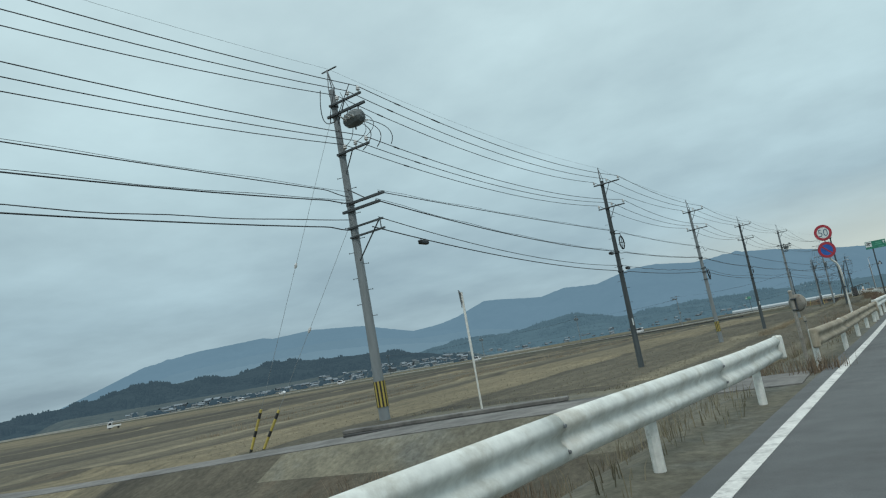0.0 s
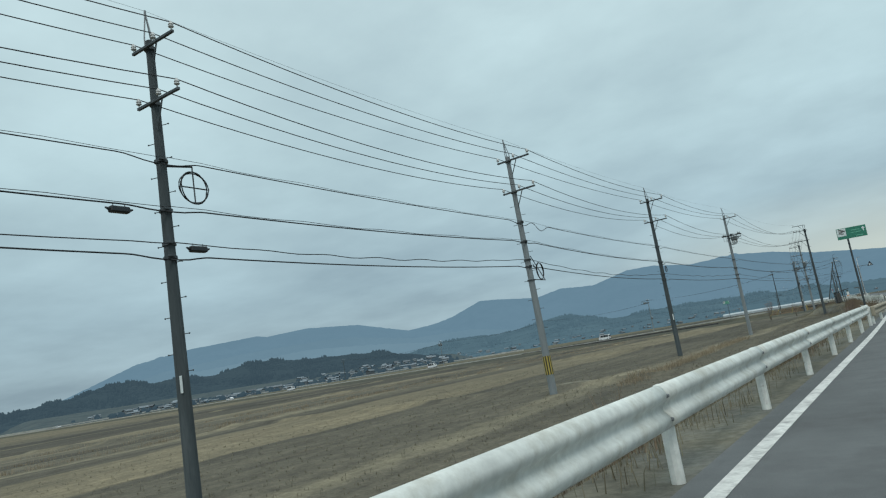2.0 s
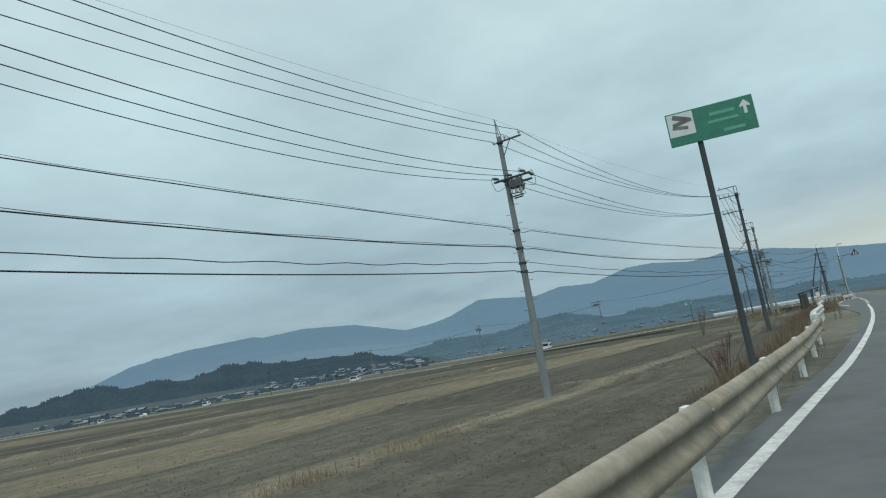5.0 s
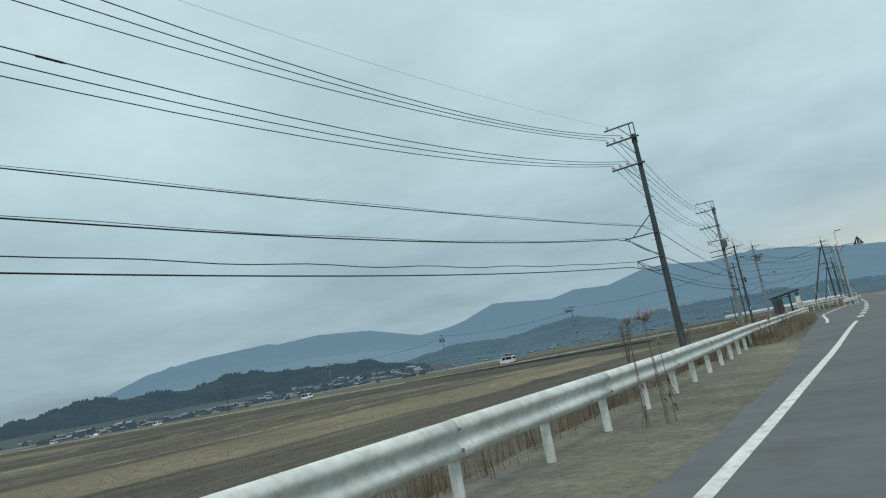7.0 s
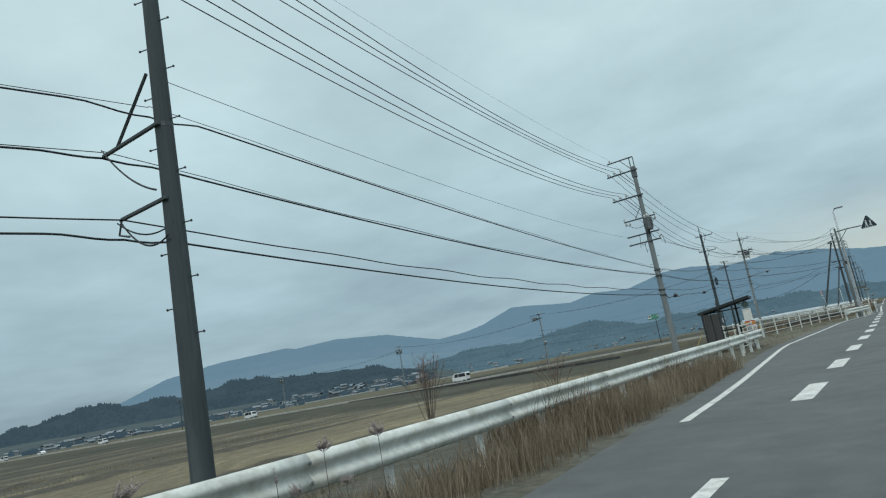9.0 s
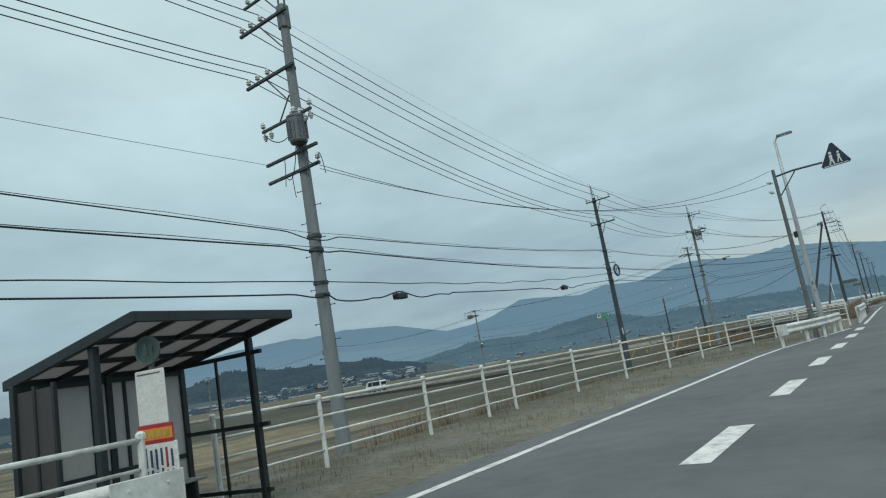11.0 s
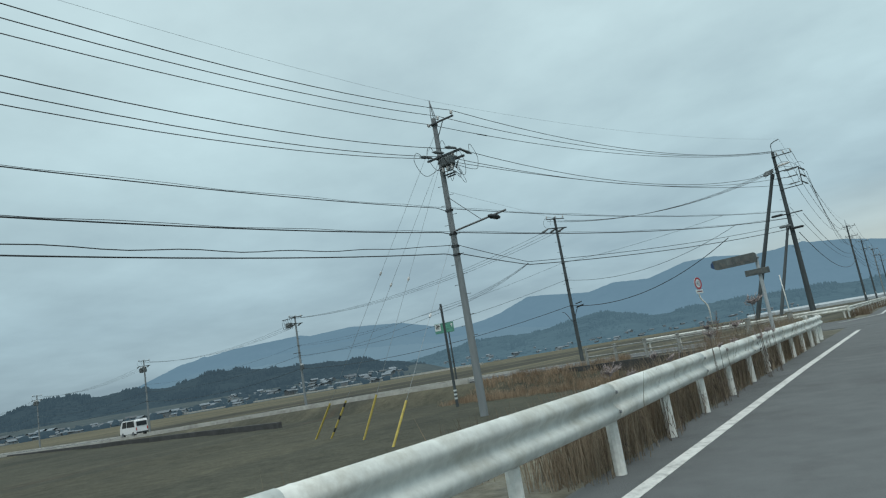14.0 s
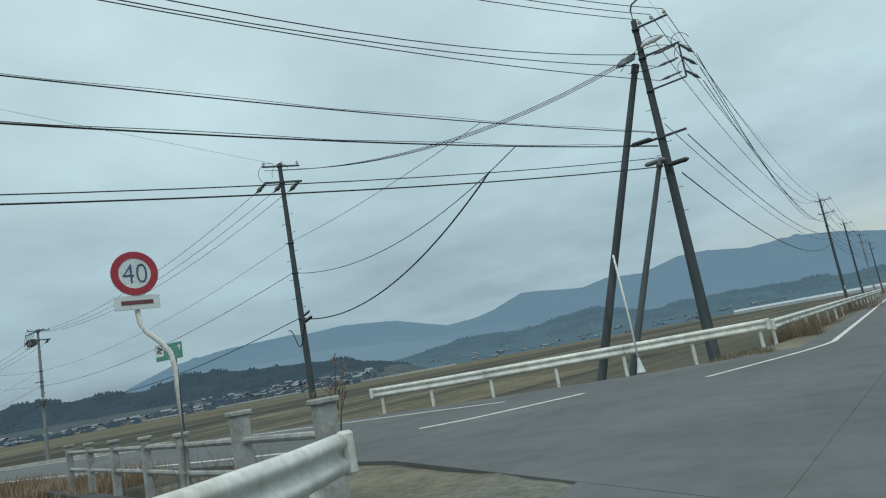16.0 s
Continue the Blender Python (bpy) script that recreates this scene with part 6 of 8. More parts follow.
# ---- bus stop ----
M_GREEN_WORN = material("faded_green_paint", (0.075, 0.15, 0.125), 0.6, 0, 0.25, 6.0, ((0.16, 0.18, 0.17), 0.4), 0.0)
M_GREY_INK = material("grey_sign_print", (0.13, 0.135, 0.13), 0.6, 0, 0.2, 6.0, None, 0.0)


def bus_shelter():
    L = 2.3
    g = thing("bus_shelter", pose(-7.54, 168.66, 0, 0, 0, 8.5), "dark bronze bus shelter with smoked panels and sloping roof", "bus shelter")
    # posts: back row and one at the far front corner
    for px, py, top in ((0.0, 0.0, 1.9), (0.0, L / 2, 1.9), (0.0, L, 1.9), (1.34, L, 2.12), (1.34, 0.06, 2.12)):
        bm = bmesh.new()
        box(bm, (px, py, top / 2 - 0.05), (0.085, 0.085, top + 0.1), None, 0.008)
        part("post", bm, M_BROWN_ALU, g)
    # roof frame: edge beams, rafters, purlins
    slope = 0.17
    for py in (0.0, L):
        bm = bmesh.new()
        a, b = Vector((-0.15, py, 1.92)), Vector((2.1, py, 1.92 + slope * 2.25))
        m = Matrix.Translation((a + b) / 2) @ Matrix.Rotation(-math.atan(slope), 4, "Y")
        box(bm, (0, 0, 0), ((b - a).length, 0.06, 0.12), m, 0.008)
        part("edge_beam", bm, M_BROWN_ALU, g)
    for q in (0.0, 0.33, 0.66, 1.0):
        bm = bmesh.new()
        w = 0.11 if q in (0.0, 1.0) else 0.06
        box(bm, (-0.15 + 2.25 * q, L / 2, 1.92 + slope * 2.25 * q), (0.05, L + 0.06, w), None, 0.006)
        part("purlin", bm, M_BROWN_ALU, g)
    for q in (0.25, 0.5, 0.75):
        bm = bmesh.new()
        a, b = Vector((-0.15, L * q, 1.92)), Vector((2.1, L * q, 1.92 + slope * 2.25))
        m = Matrix.Translation((a + b) / 2) @ Matrix.Rotation(-math.atan(slope), 4, "Y")
        box(bm, (0, 0, 0), ((b - a).length, 0.045, 0.06), m, 0.004)
        part("rafter", bm, M_BROWN_ALU, g)
    for i in range(4):
        for k in range(3):
            bm = bmesh.new()
            xa, xb = -0.13 + 2.21 * k / 3, -0.13 + 2.21 * (k + 1) / 3
            m = Matrix.Translation(((xa + xb) / 2, L * (i + 0.5) / 4, 1.962 + slope * ((xa + xb) / 2 + 0.15))) @ Matrix.Rotation(-math.atan(slope), 4, "Y")
            box(bm, (0, 0, 0), ((xb - xa) * 1.005, L / 4 - 0.008, 0.008), m)
            part("roof_panel", bm, M_SMOKED, g, "translucent grey-brown roof sheet")
    # back wall: panels between bars
    for i in range(5):
        bm = bmesh.new()
        box(bm, (0.0, L * (i + 0.5) / 5, 1.02), (0.01, L / 5 - 0.05, 1.62), None)
        part("back_panel", bm, M_SMOKED_DARK, g, "smoked brown polycarbonate panel")
        if i:
            bm = bmesh.new()
            box(bm, (0.0, L * i / 5, 1.02), (0.045, 0.045, 1.66), None, 0.004)
            part("mullion", bm, M_BROWN_ALU, g)
    for z in (0.18, 0.72, 1.85):
        bm = bmesh.new()
        box(bm, (0.0, L / 2, z), (0.05, L, 0.06), None, 0.004)
        part("rail", bm, M_BROWN_ALU, g)
    # near side: half wall of smoked panels, in a darker sheet than the back wall
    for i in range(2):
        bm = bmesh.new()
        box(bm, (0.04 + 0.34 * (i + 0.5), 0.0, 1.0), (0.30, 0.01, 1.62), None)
        part("side_panel", bm, M_SMOKED_SIDE, g, "dark translucent side sheet")
        bm = bmesh.new()
        box(bm, (0.04 + 0.34 * (i + 1), 0.0, 1.0), (0.045, 0.045, 1.7), None, 0.004)
        part("mullion", bm, M_BROWN_ALU, g)
    # far side: open frame with two rails and a clear pane
    for z in (0.16, 0.98, 1.92):
        bm = bmesh.new()
        box(bm, (0.77, L, z), (1.54 if z > 0.5 else 1.4, 0.05, 0.055), None, 0.004)
        part("rail", bm, M_BROWN_ALU, g)
    bm = bmesh.new()
    box(bm, (0.7, L, 1.0), (0.035, 0.035, 1.8), None, 0.004)
    part("mullion", bm, M_BROWN_ALU, g)
    # bench
    bm = bmesh.new()
    for k in range(4):
        box(bm, (0.22 + 0.09 * k, L / 2, 0.42), (0.075, L - 0.35, 0.028), None, 0.006)
    part("bench_seat", bm, M_BENCH, g, "grey slatted bench")
    for py in (0.35, L - 0.35):
        bm = bmesh.new()
        box(bm, (0.35, py, 0.2), (0.3, 0.05, 0.42), None, 0.006)
        part("bench_leg", bm, M_BROWN_ALU, g)


def glassy(name, col, alpha, rough):
    m = material(name, col, rough, 0, 0.15, 2.0, None, 0.0)
    p = m.node_tree.nodes["Principled BSDF"]
    p.inputs["Alpha"].default_value = alpha
    t = m.node_tree
    tr = node(t, "ShaderNodeBsdfTranslucent", Color=(*col, 1))
    mx = node(t, "ShaderNodeMixShader", Fac=0.6)
    out = t.nodes["Material Output"]
    t.links.new(p.outputs[0], mx.inputs[1])
    t.links.new(tr.outputs[0], mx.inputs[2])
    t.links.new(mx.outputs[0], out.inputs[0])
    return m


M_SMOKED = glassy("translucent_roof_sheet", (0.35, 0.335, 0.325), 0.86, 0.35)
M_SMOKED_DARK = glassy("smoked_polycarbonate", (0.60, 0.575, 0.565), 0.68, 0.25)
# darker copy of the smoked sheet, used on the near side only
M_SMOKED_SIDE = glassy("darker_smoked_sheet", (0.20, 0.195, 0.19), 0.8, 0.25)
M_BENCH = material("bench_slats", (0.3, 0.29, 0.27), 0.6, 0, 0.2, 3.0, None, 0.05)
bus_shelter()


def text_bm(s, size, m, extrude=0.002, fit=None):
    """Letters as a mesh, standing in the frame m (x along, z up, facing -y)."""
    c = bpy.data.curves.new("letters", "FONT")
    c.offset = -0.018 * size
    c.body, c.size, c.extrude, c.align_x, c.align_y, c.resolution_u = s, size, extrude, "CENTER", "CENTER", 3
    o = bpy.data.objects.new("letters", c)
    me = bpy.data.meshes.new_from_object(o)
    bm = bmesh.new()
    bm.from_mesh(me)
    xs, ys = [v.co.x for v in bm.verts], [v.co.y for v in bm.verts]
    mid = Vector(((min(xs) + max(xs)) / 2, (min(ys) + max(ys)) / 2, 0))
    k = (fit[0] / (max(xs) - min(xs)), fit[1] / (max(ys) - min(ys))) if fit else (1, 1)
    for v in bm.verts:
        v.co = Vector(((v.co.x - mid.x) * k[0], (v.co.y - mid.y) * k[1], v.co.z))
    bmesh.ops.transform(bm, matrix=m @ Matrix.Rotation(radians(90), 4, "X"), verts=bm.verts)
    bpy.data.objects.remove(o)
    bpy.data.curves.remove(c)
    bpy.data.meshes.remove(me)
    return bm


def bus_stop_sign():
    g = thing("bus_stop_sign", pose(-5.72, 169.25, 0, 0, 0, 20), "white bus stop sign with dull green round head and orange band", "bus stop sign")
    bm = bmesh.new()
    lathe(bm, [(0.24, 0.0), (0.24, 0.08), (0.2, 0.12)], Matrix(), 16)
    part("base", bm, M_CONCRETE, g)
    bm = bmesh.new()
    rod(bm, (0, 0, 0.05), (0, 0, 2.05), 0.03, None, 10)
    part("pole", bm, M_SIGNPOLE, g)
    bm = bmesh.new()
    disc(bm, (0, -0.035, 1.98), 0.155, Y, 0.012)
    part("round_head", bm, M_GREEN_WORN, g)
    bm = bmesh.new()
    disc(bm, (0, -0.046, 1.98), 0.15, Y, 0.008, 28, 0.125)
    box(bm, (-0.02, -0.046, 1.99), (0.05, 0.008, 0.13))
    box(bm, (0.06, -0.046, 1.97), (0.03, 0.008, 0.10))
    part("round_head_symbol", bm, M_SIGNBACK, g, "pale worn ring and marks")
    bm = bmesh.new()
    box(bm, (0, -0.04, 1.5), (0.36, 0.03, 0.56), None, 0.012)
    part("board", bm, M_PAPER, g, "white upright notice board")
    bm = bmesh.new()
    box(bm, (0.0, -0.058, 1.74), (0.28, 0.004, 0.012))
    part("board_rule", bm, M_SIGNBACK, g)
    bm = bmesh.new()
    box(bm, (0.02, -0.05, 1.13), (0.42, 0.02, 0.19), None, 0.004)
    part("red_band", bm, M_RED, g)
    bm = bmesh.new()
    box(bm, (0.02, -0.062, 1.13), (0.41, 0.006, 0.115))
    part("orange_band", bm, M_ORANGE, g)
    for dx in (-0.13, -0.04, 0.05, 0.14):
        bm = bmesh.new()
        box(bm, (dx + 0.02, -0.067, 1.13), (0.065, 0.004, 0.075))
        part("band_lettering", bm, M_TAN_TUBE, g)
    bm = bmesh.new()
    box(bm, (0.04, -0.045, 0.86), (0.44, 0.025, 0.36), None, 0.008)
    part("timetable", bm, M_PAPER, g, "white timetable sheet")
    for k in range(6):
        for j, (h, z) in enumerate(((0.2, 0.9), (0.08, 0.75))):
            bm = bmesh.new()
            box(bm, (-0.115 + 0.062 * k, -0.06, z - 0.01 * (k % 3)), (0.024, 0.004, h - 0.03 * ((k + j) % 2)))
            part("timetable_mark", bm, M_RED if k == 4 else M_NAVY, g)


bus_stop_sign()


# ---- traffic signs ----
def round_plate(g, c, n, r, kind):
    """A regulation disc: red rim, and the figure or the blue field within."""
    n = Vector(n).normalized()
    c = Vector(c)
    bm = bmesh.new()
    disc(bm, c, r, n, 0.012, 36)
    part("sign_disc", bm, M_SIGNWHITE if kind != "stop" else M_BLUE, g)
    bm = bmesh.new()
    disc(bm, c + n * 0.008, r * 0.985, n, 0.006, 36, r * 0.68)
    part("red_rim", bm, M_RED, g)
    q = n.to_track_quat("-Y", "Z").to_matrix().to_4x4()
    if kind == "stop":
        bm = bmesh.new()
        box(bm, (0, 0, 0), (r * 1.5, 0.005, r * 0.17), Matrix.Translation(c + n * 0.010) @ q @ Matrix.Rotation(radians(45), 4, "Y"))
        part("red_bar", bm, M_RED, g)
    else:
        part("numeral", text_bm(kind, r * 0.92, Matrix.Translation(c + n * 0.013) @ q, 0.002, (r * 1.02, r * 0.86)), M_NUMERAL, g, "dark blue figures " + kind)
    bm = bmesh.new()
    disc(bm, c - n * 0.012, r * 0.96, n, 0.012, 24)
    part("sign_back", bm, M_SIGNBACK, g)
    for z in (-0.12, 0.12):
        bm = bmesh.new()
        box(bm, (0, 0, 0), (r * 1.2, 0.03, 0.03), Matrix.Translation(c - n * 0.03 + Vector((0, 0, z))) @ q)
        part("back_bar", bm, M_STEEL, g)


M_NUMERAL = material("numeral_blue", (0.03, 0.085, 0.17), 0.4, 0, 0.1, 5.0, None, 0.0)


def speed_sign_first():
    x, y = -3.62, 30.05
    g = thing("traffic_sign", pose(x, y, 0), "bent white pole with a speed limit and no-parking disc", "traffic sign", "round traffic signs")
    bm = bmesh.new()
    tube(bm, [(0, 0, -1.0), (0, 0, 0.9), (0, 0, 1.95), (-0.02, -0.02, 2.25), (-0.08, -0.07, 2.42), (-0.17, -0.14, 2.52), (-0.23, -0.2, 2.62), (-0.25, -0.22, 2.8), (-0.25, -0.22, 3.85)], 0.038, 10)
    part("pole", bm, M_WHITE_POST, g, smooth=True)
    n = (0.25, -1, 0)
    round_plate(g, (-0.24, -0.29, 3.61), n, 0.31, "50")
    round_plate(g, (-0.26, -0.29, 2.95), n, 0.31, "stop")
    bm = bmesh.new()
    rod(bm, (0.0, 0, 1.45), (0.0, 0, 1.5), 0.046, None, 10)
    part("clamp", bm, M_STEEL_DARK, g)


M_DULL_RED = material("faded_red_paint", (0.17, 0.05, 0.055), 0.5, 0, 0.2, 6.0, None, 0.0)


def speed_sign_second():
    x, y = -11.58, 246.4
    g = thing("traffic_sign", pose(x, y, 0), "bent white pole with a speed limit disc and small plate", "traffic sign", "round traffic signs")
    bm = bmesh.new()
    tube(bm, [(0, 0, -0.6), (0, 0, 1.9), (-0.02, -0.03, 2.1), (-0.09, -0.14, 2.28), (-0.16, -0.26, 2.42), (-0.2, -0.32, 2.55), (-0.21, -0.34, 2.75), (-0.21, -0.34, 3.45)], 0.038, 10)
    part("pole", bm, M_WHITE_POST, g, smooth=True)
    n = (0.966, -0.26, 0)
    round_plate(g, (-0.145, -0.357, 3.25), n, 0.315, "40")
    q = Vector(n).normalized().to_track_quat("-Y", "Z").to_matrix().to_4x4()
    m = Matrix.Translation((-0.15, -0.358, 2.84)) @ q
    bm = bmesh.new()
    box(bm, (0, 0, 0), (0.6, 0.012, 0.2), m, 0.004)
    part("arrow_plate", bm, M_SIGNWHITE, g)
    bm = bmesh.new()
    box(bm, (0, -0.01, 0), (0.42, 0.006, 0.055), m, 0.001)
    part("red_bar", bm, M_DULL_RED, g, "dull red bar")


speed_sign_first()
speed_sign_second()


def turned_sign_post():
    """The slim post near the first pole with a small triangular sign seen edge-on."""
    g = thing("give_way_sign", pose(-12.27, 16.55, 0), "slim white post with a small triangular sign seen from behind", "traffic sign")
    bm = bmesh.new()
    tube(bm, [(0, 0, -0.6), (0.0, 0, 1.5), (-0.01, 0, 3.1)], 0.035, 8)
    part("pole", bm, M_WHITE_POST, g)
    m = Matrix.Rotation(radians(116), 4, "Z")
    bm = bmesh.new()
    prism(bm, [(-0.3, 3.15), (0.3, 3.15), (0.0, 2.65)], 0.012, m @ Matrix.Translation((0, 0.06, 0)))
    part("plate", bm, M_SIGNBACK, g)
    bm = bmesh.new()
    box(bm, (0, 0.04, 3.08), (0.4, 0.03, 0.03), m)
    part("bracket", bm, M_STEEL, g)
    bm = bmesh.new()
    box(bm, (0, 0.04, 2.85), (0.2, 0.04, 0.03), m)
    part("bracket", bm, M_STEEL, g)


turned_sign_post()


def road_mirror():
    g = thing("road_mirror", pose(-4.33, 18.33, 0), "weathered round road mirror on a short thick post", "road mirror")
    bm = bmesh.new()
    rod(bm, (0, 0, -0.8), (0, 0, 1.50), 0.045, 0.042, 12)
    post = part("post", bm, M_SIGNPOST, g)
    bm = bmesh.new()
    lathe(bm, [(0.05, 0.0), (0.05, 0.03), (0.025, 0.05)], Matrix.Translation((0, 0, 1.49)), 12)
    part("post_cap", bm, M_PARAPET_DUST, post, "pale dusty post cap")
    n = Vector((0.34, 0.94, 0.0)).normalized()
    c = Vector((0.085, 0.05, 1.215))
    q = n.to_track_quat("Z", "Y").to_matrix().to_4x4()
    bm = bmesh.new()
    lathe(bm, [(0.06, -0.035), (0.14, -0.028), (0.185, -0.012), (0.2, 0.0), (0.2, 0.03)], Matrix.Translation(c) @ q, 28)
    part("housing", bm, M_SIGNPOST, g, smooth=True)
    bm = bmesh.new()
    disc(bm, c + n * 0.035, 0.212, n, 0.02, 28, 0.19)
    part("rim", bm, M_PARAPET_DUST, g, "pale dusty mirror rim")
    bm = bmesh.new()
    lathe(bm, [(0.188, 0.032), (0.13, 0.045), (0.07, 0.052), (0.02, 0.054)], Matrix.Translation(c) @ q, 24)
    part("mirror_face", bm, M_MIRROR, g, smooth=True)
    for z in (1.32, 1.06):
        bm = bmesh.new()
        box(bm, (0.03, -0.01, z), (0.13, 0.11, 0.035), None, 0.008)
        part("bracket", bm, M_STEEL_DARK, g)
    bm = bmesh.new()
    box(bm, (0.07, 0.0, 1.19), (0.03, 0.03, 0.26), None, 0.005)
    part("bracket_bar", bm, M_STEEL_DARK, g)


def delineator():
    g = thing("delineator", pose(-4.18, 18.57, 0), "short grimy roadside delineator with an oval reflector", "delineator")
    bm = bmesh.new()
    rod(bm, (0, 0, -0.3), (0, 0, 0.78), 0.02, None, 10)
    part("post", bm, M_SIGNPOST, g)
    bm = bmesh.new()
    lathe(bm, [(0.034, -0.01), (0.038, 0.0), (0.034, 0.01)], pose(0, -0.03, 0.82, 90, 0, 14) @ Matrix.Diagonal((0.85, 1.45, 1.0, 1.0)), 16)
    part("reflector", bm, M_PARAPET_DUST, g, "pale dusty oval reflector")
    bm = bmesh.new()
    box(bm, (0, -0.01, 0.75), (0.07, 0.05, 0.02), None, 0.004)
    part("clip", bm, M_STEEL_DARK, g)


M_PARAPET_DUST = material("dusty_pale_plastic", (0.34, 0.325, 0.285), 0.7, 0, 0.2, 5.0, (RUST, 0.1), 0.0)
M_SIGNPOST = material("grimy_grey_paint", (0.26, 0.25, 0.22), 0.7, 0, 0.3, 4.0, (RUST, 0.35), 0.1)
M_MIRROR = material("mirror_face", (0.75, 0.76, 0.76), 0.06, 1.0, 0.05, 3.0, None, 0.0)
road_mirror()
delineator()


def green_board(name, x, y, z, w, h, pole_x, label, turn=0.0, foot=-0.6, paint=None):
    """Green destination board with a white picture panel, arrow and unreadable lines."""
    g = thing(name, pose(x, y, 0, 0, 0, turn), label, "direction sign", "green direction boards")
    bm = bmesh.new()
    rod(bm, (pole_x, 0.1, foot), (pole_x, 0.1, z - h / 2 + 0.3), 0.085, 0.07, 12)
    part("pole", bm, M_CONC_DARK, g)
    bm = bmesh.new()
    box(bm, (0, 0, z), (w, 0.03, h), None, 0.008)
    part("board", bm, paint or M_GREEN, g)
    wl = w * 0.3
    bm = bmesh.new()
    box(bm, (-w / 2 + wl / 2 + 0.03, -0.018, z + h * 0.12), (wl, 0.006, h * 0.68))
    part("picture_panel", bm, M_SIGNWHITE, g)
    for k, (dx, dz, sx, sz, a) in enumerate(((0.0, 0.18, 0.6, 0.14, 20), (0.05, 0.05, 0.75, 0.12, -12), (-0.05, -0.1, 0.6, 0.1, 8))):
        bm = bmesh.new()
        box(bm, (0, 0, 0), (wl * sx, 0.004, h * sz), Matrix.Translation((-w / 2 + wl / 2 + 0.03 + dx * wl, -0.023, z + h * (0.12 + dz))) @ Matrix.Rotation(radians(a), 4, "Y"), 0.001)
        part("picture_shape", bm, M_GREY_INK if k < 2 else M_SIGNBACK, g)
    xr = w * 0.17
    for dz, ww, hh in ((0.2, 0.28, 0.1), (-0.02, 0.34, 0.08), (-0.34, 0.24, 0.09)):
        bm = bmesh.new()
        box(bm, (xr + (0.07 * w if dz < -0.2 else -0.03 * w), -0.018, z + h * dz), (w * ww, 0.005, h * hh))
        part("text_bar", bm, M_GREEN_PALE, g, "pale unreadable line of text")
    m = Matrix.Translation((w * 0.4, -0.018, z + h * 0.18))
    bm = bmesh.new()
    prism(bm, [(-0.04, -0.17), (0.04, -0.17), (0.04, 0.04), (0.11, 0.0), (0.13, 0.05), (0.0, 0.2), (-0.13, 0.05), (-0.11, 0.0), (-0.04, 0.04)], 0.006, m)
    part("arrow", bm, M_SIGNWHITE, g)
    for dz in (-0.3, 0.3):
        bm = bmesh.new()
        box(bm, (0, 0.035, z + h * dz), (w * 0.9, 0.04, 0.06))
        part("back_rail", bm, M_STEEL, g)
    return g


# paler green than the first board's
M_GREEN_PALER = material("paler_sign_green", (0.085, 0.26, 0.20), 0.6, 0, 0.2, 3.0, None, 0.0)
M_GREEN_PALE = material("sign_green_pale", (0.10, 0.36, 0.25), 0.5, 0, 0.1, 5.0, None, 0.0)
green_board("direction_sign", -1.9, 95.2, 6.12, 2.15, 0.9, -0.35, "green direction board on a tall grey pole", 14)
green_board("direction_sign", -42.55, 264.9, 5.05, 1.95, 1.0, 0.35, "green direction board on a pole by the side road", 22, -1.2, M_GREEN_PALER)


def place_board():
    """A worn grey arrow board with a smaller one under it, seen against the light."""
    g = thing("place_name_sign", pose(-5.1, 229.4, 0.05, 0, 0, -2), "faded arrow-shaped direction board on a grey pole", "direction sign")
    bm = bmesh.new()
    rod(bm, (0.0, 0.0, -0.6), (0.0, 0.0, 2.66), 0.05, 0.042, 12)
    part("pole", bm, M_LAMPPOLE, g)
    bm = bmesh.new()
    prism(bm, [(0.0, 2.72), (0.03, 2.69), (0.03, 2.47), (-0.96, 2.47), (-1.0, 2.49), (-1.10, 2.56), (-1.09, 2.645), (-1.03, 2.715)], 0.09, Matrix.Translation((0, -0.10, 0)))
    board = part("arrow_board", bm, M_WORNBOARD, g)
    bm = bmesh.new()
    prism(bm, [(-1.01, 2.5), (-1.09, 2.56), (-1.08, 2.64), (-1.03, 2.70)], 0.006, Matrix.Translation((0, -0.149, 0)))
    part("blue_tip", bm, M_NAVY, board, "small blue arrow tip")
    for k in range(3):
        bm = bmesh.new()
        box(bm, (-0.62 + 0.22 * k, -0.148, 2.6), (0.12, 0.006, 0.13))
        part("text_bar", bm, M_SIGNBACK, board)
    bm = bmesh.new()
    box(bm, (-0.03, -0.08, 2.23), (0.58, 0.06, 0.15), None, 0.006)
    low = part("lower_board", bm, M_WORNBOARD, g)
    bm = bmesh.new()
    box(bm, (-0.06, -0.113, 2.23), (0.30, 0.006, 0.07))
    part("text_bar", bm, M_SIGNBACK, low)
    for z in (2.23, 2.58):
        bm = bmesh.new()
        box(bm, (0.0, -0.03, z), (0.13, 0.12, 0.04), None, 0.006)
        part("clamp", bm, M_STEEL, g)


M_WORNBOARD = material("weathered_board_paint", (0.088, 0.103, 0.102), 0.7, 0, 0.35, 4.0, ((0.175, 0.165, 0.14), 0.4), 0.1)
place_board()


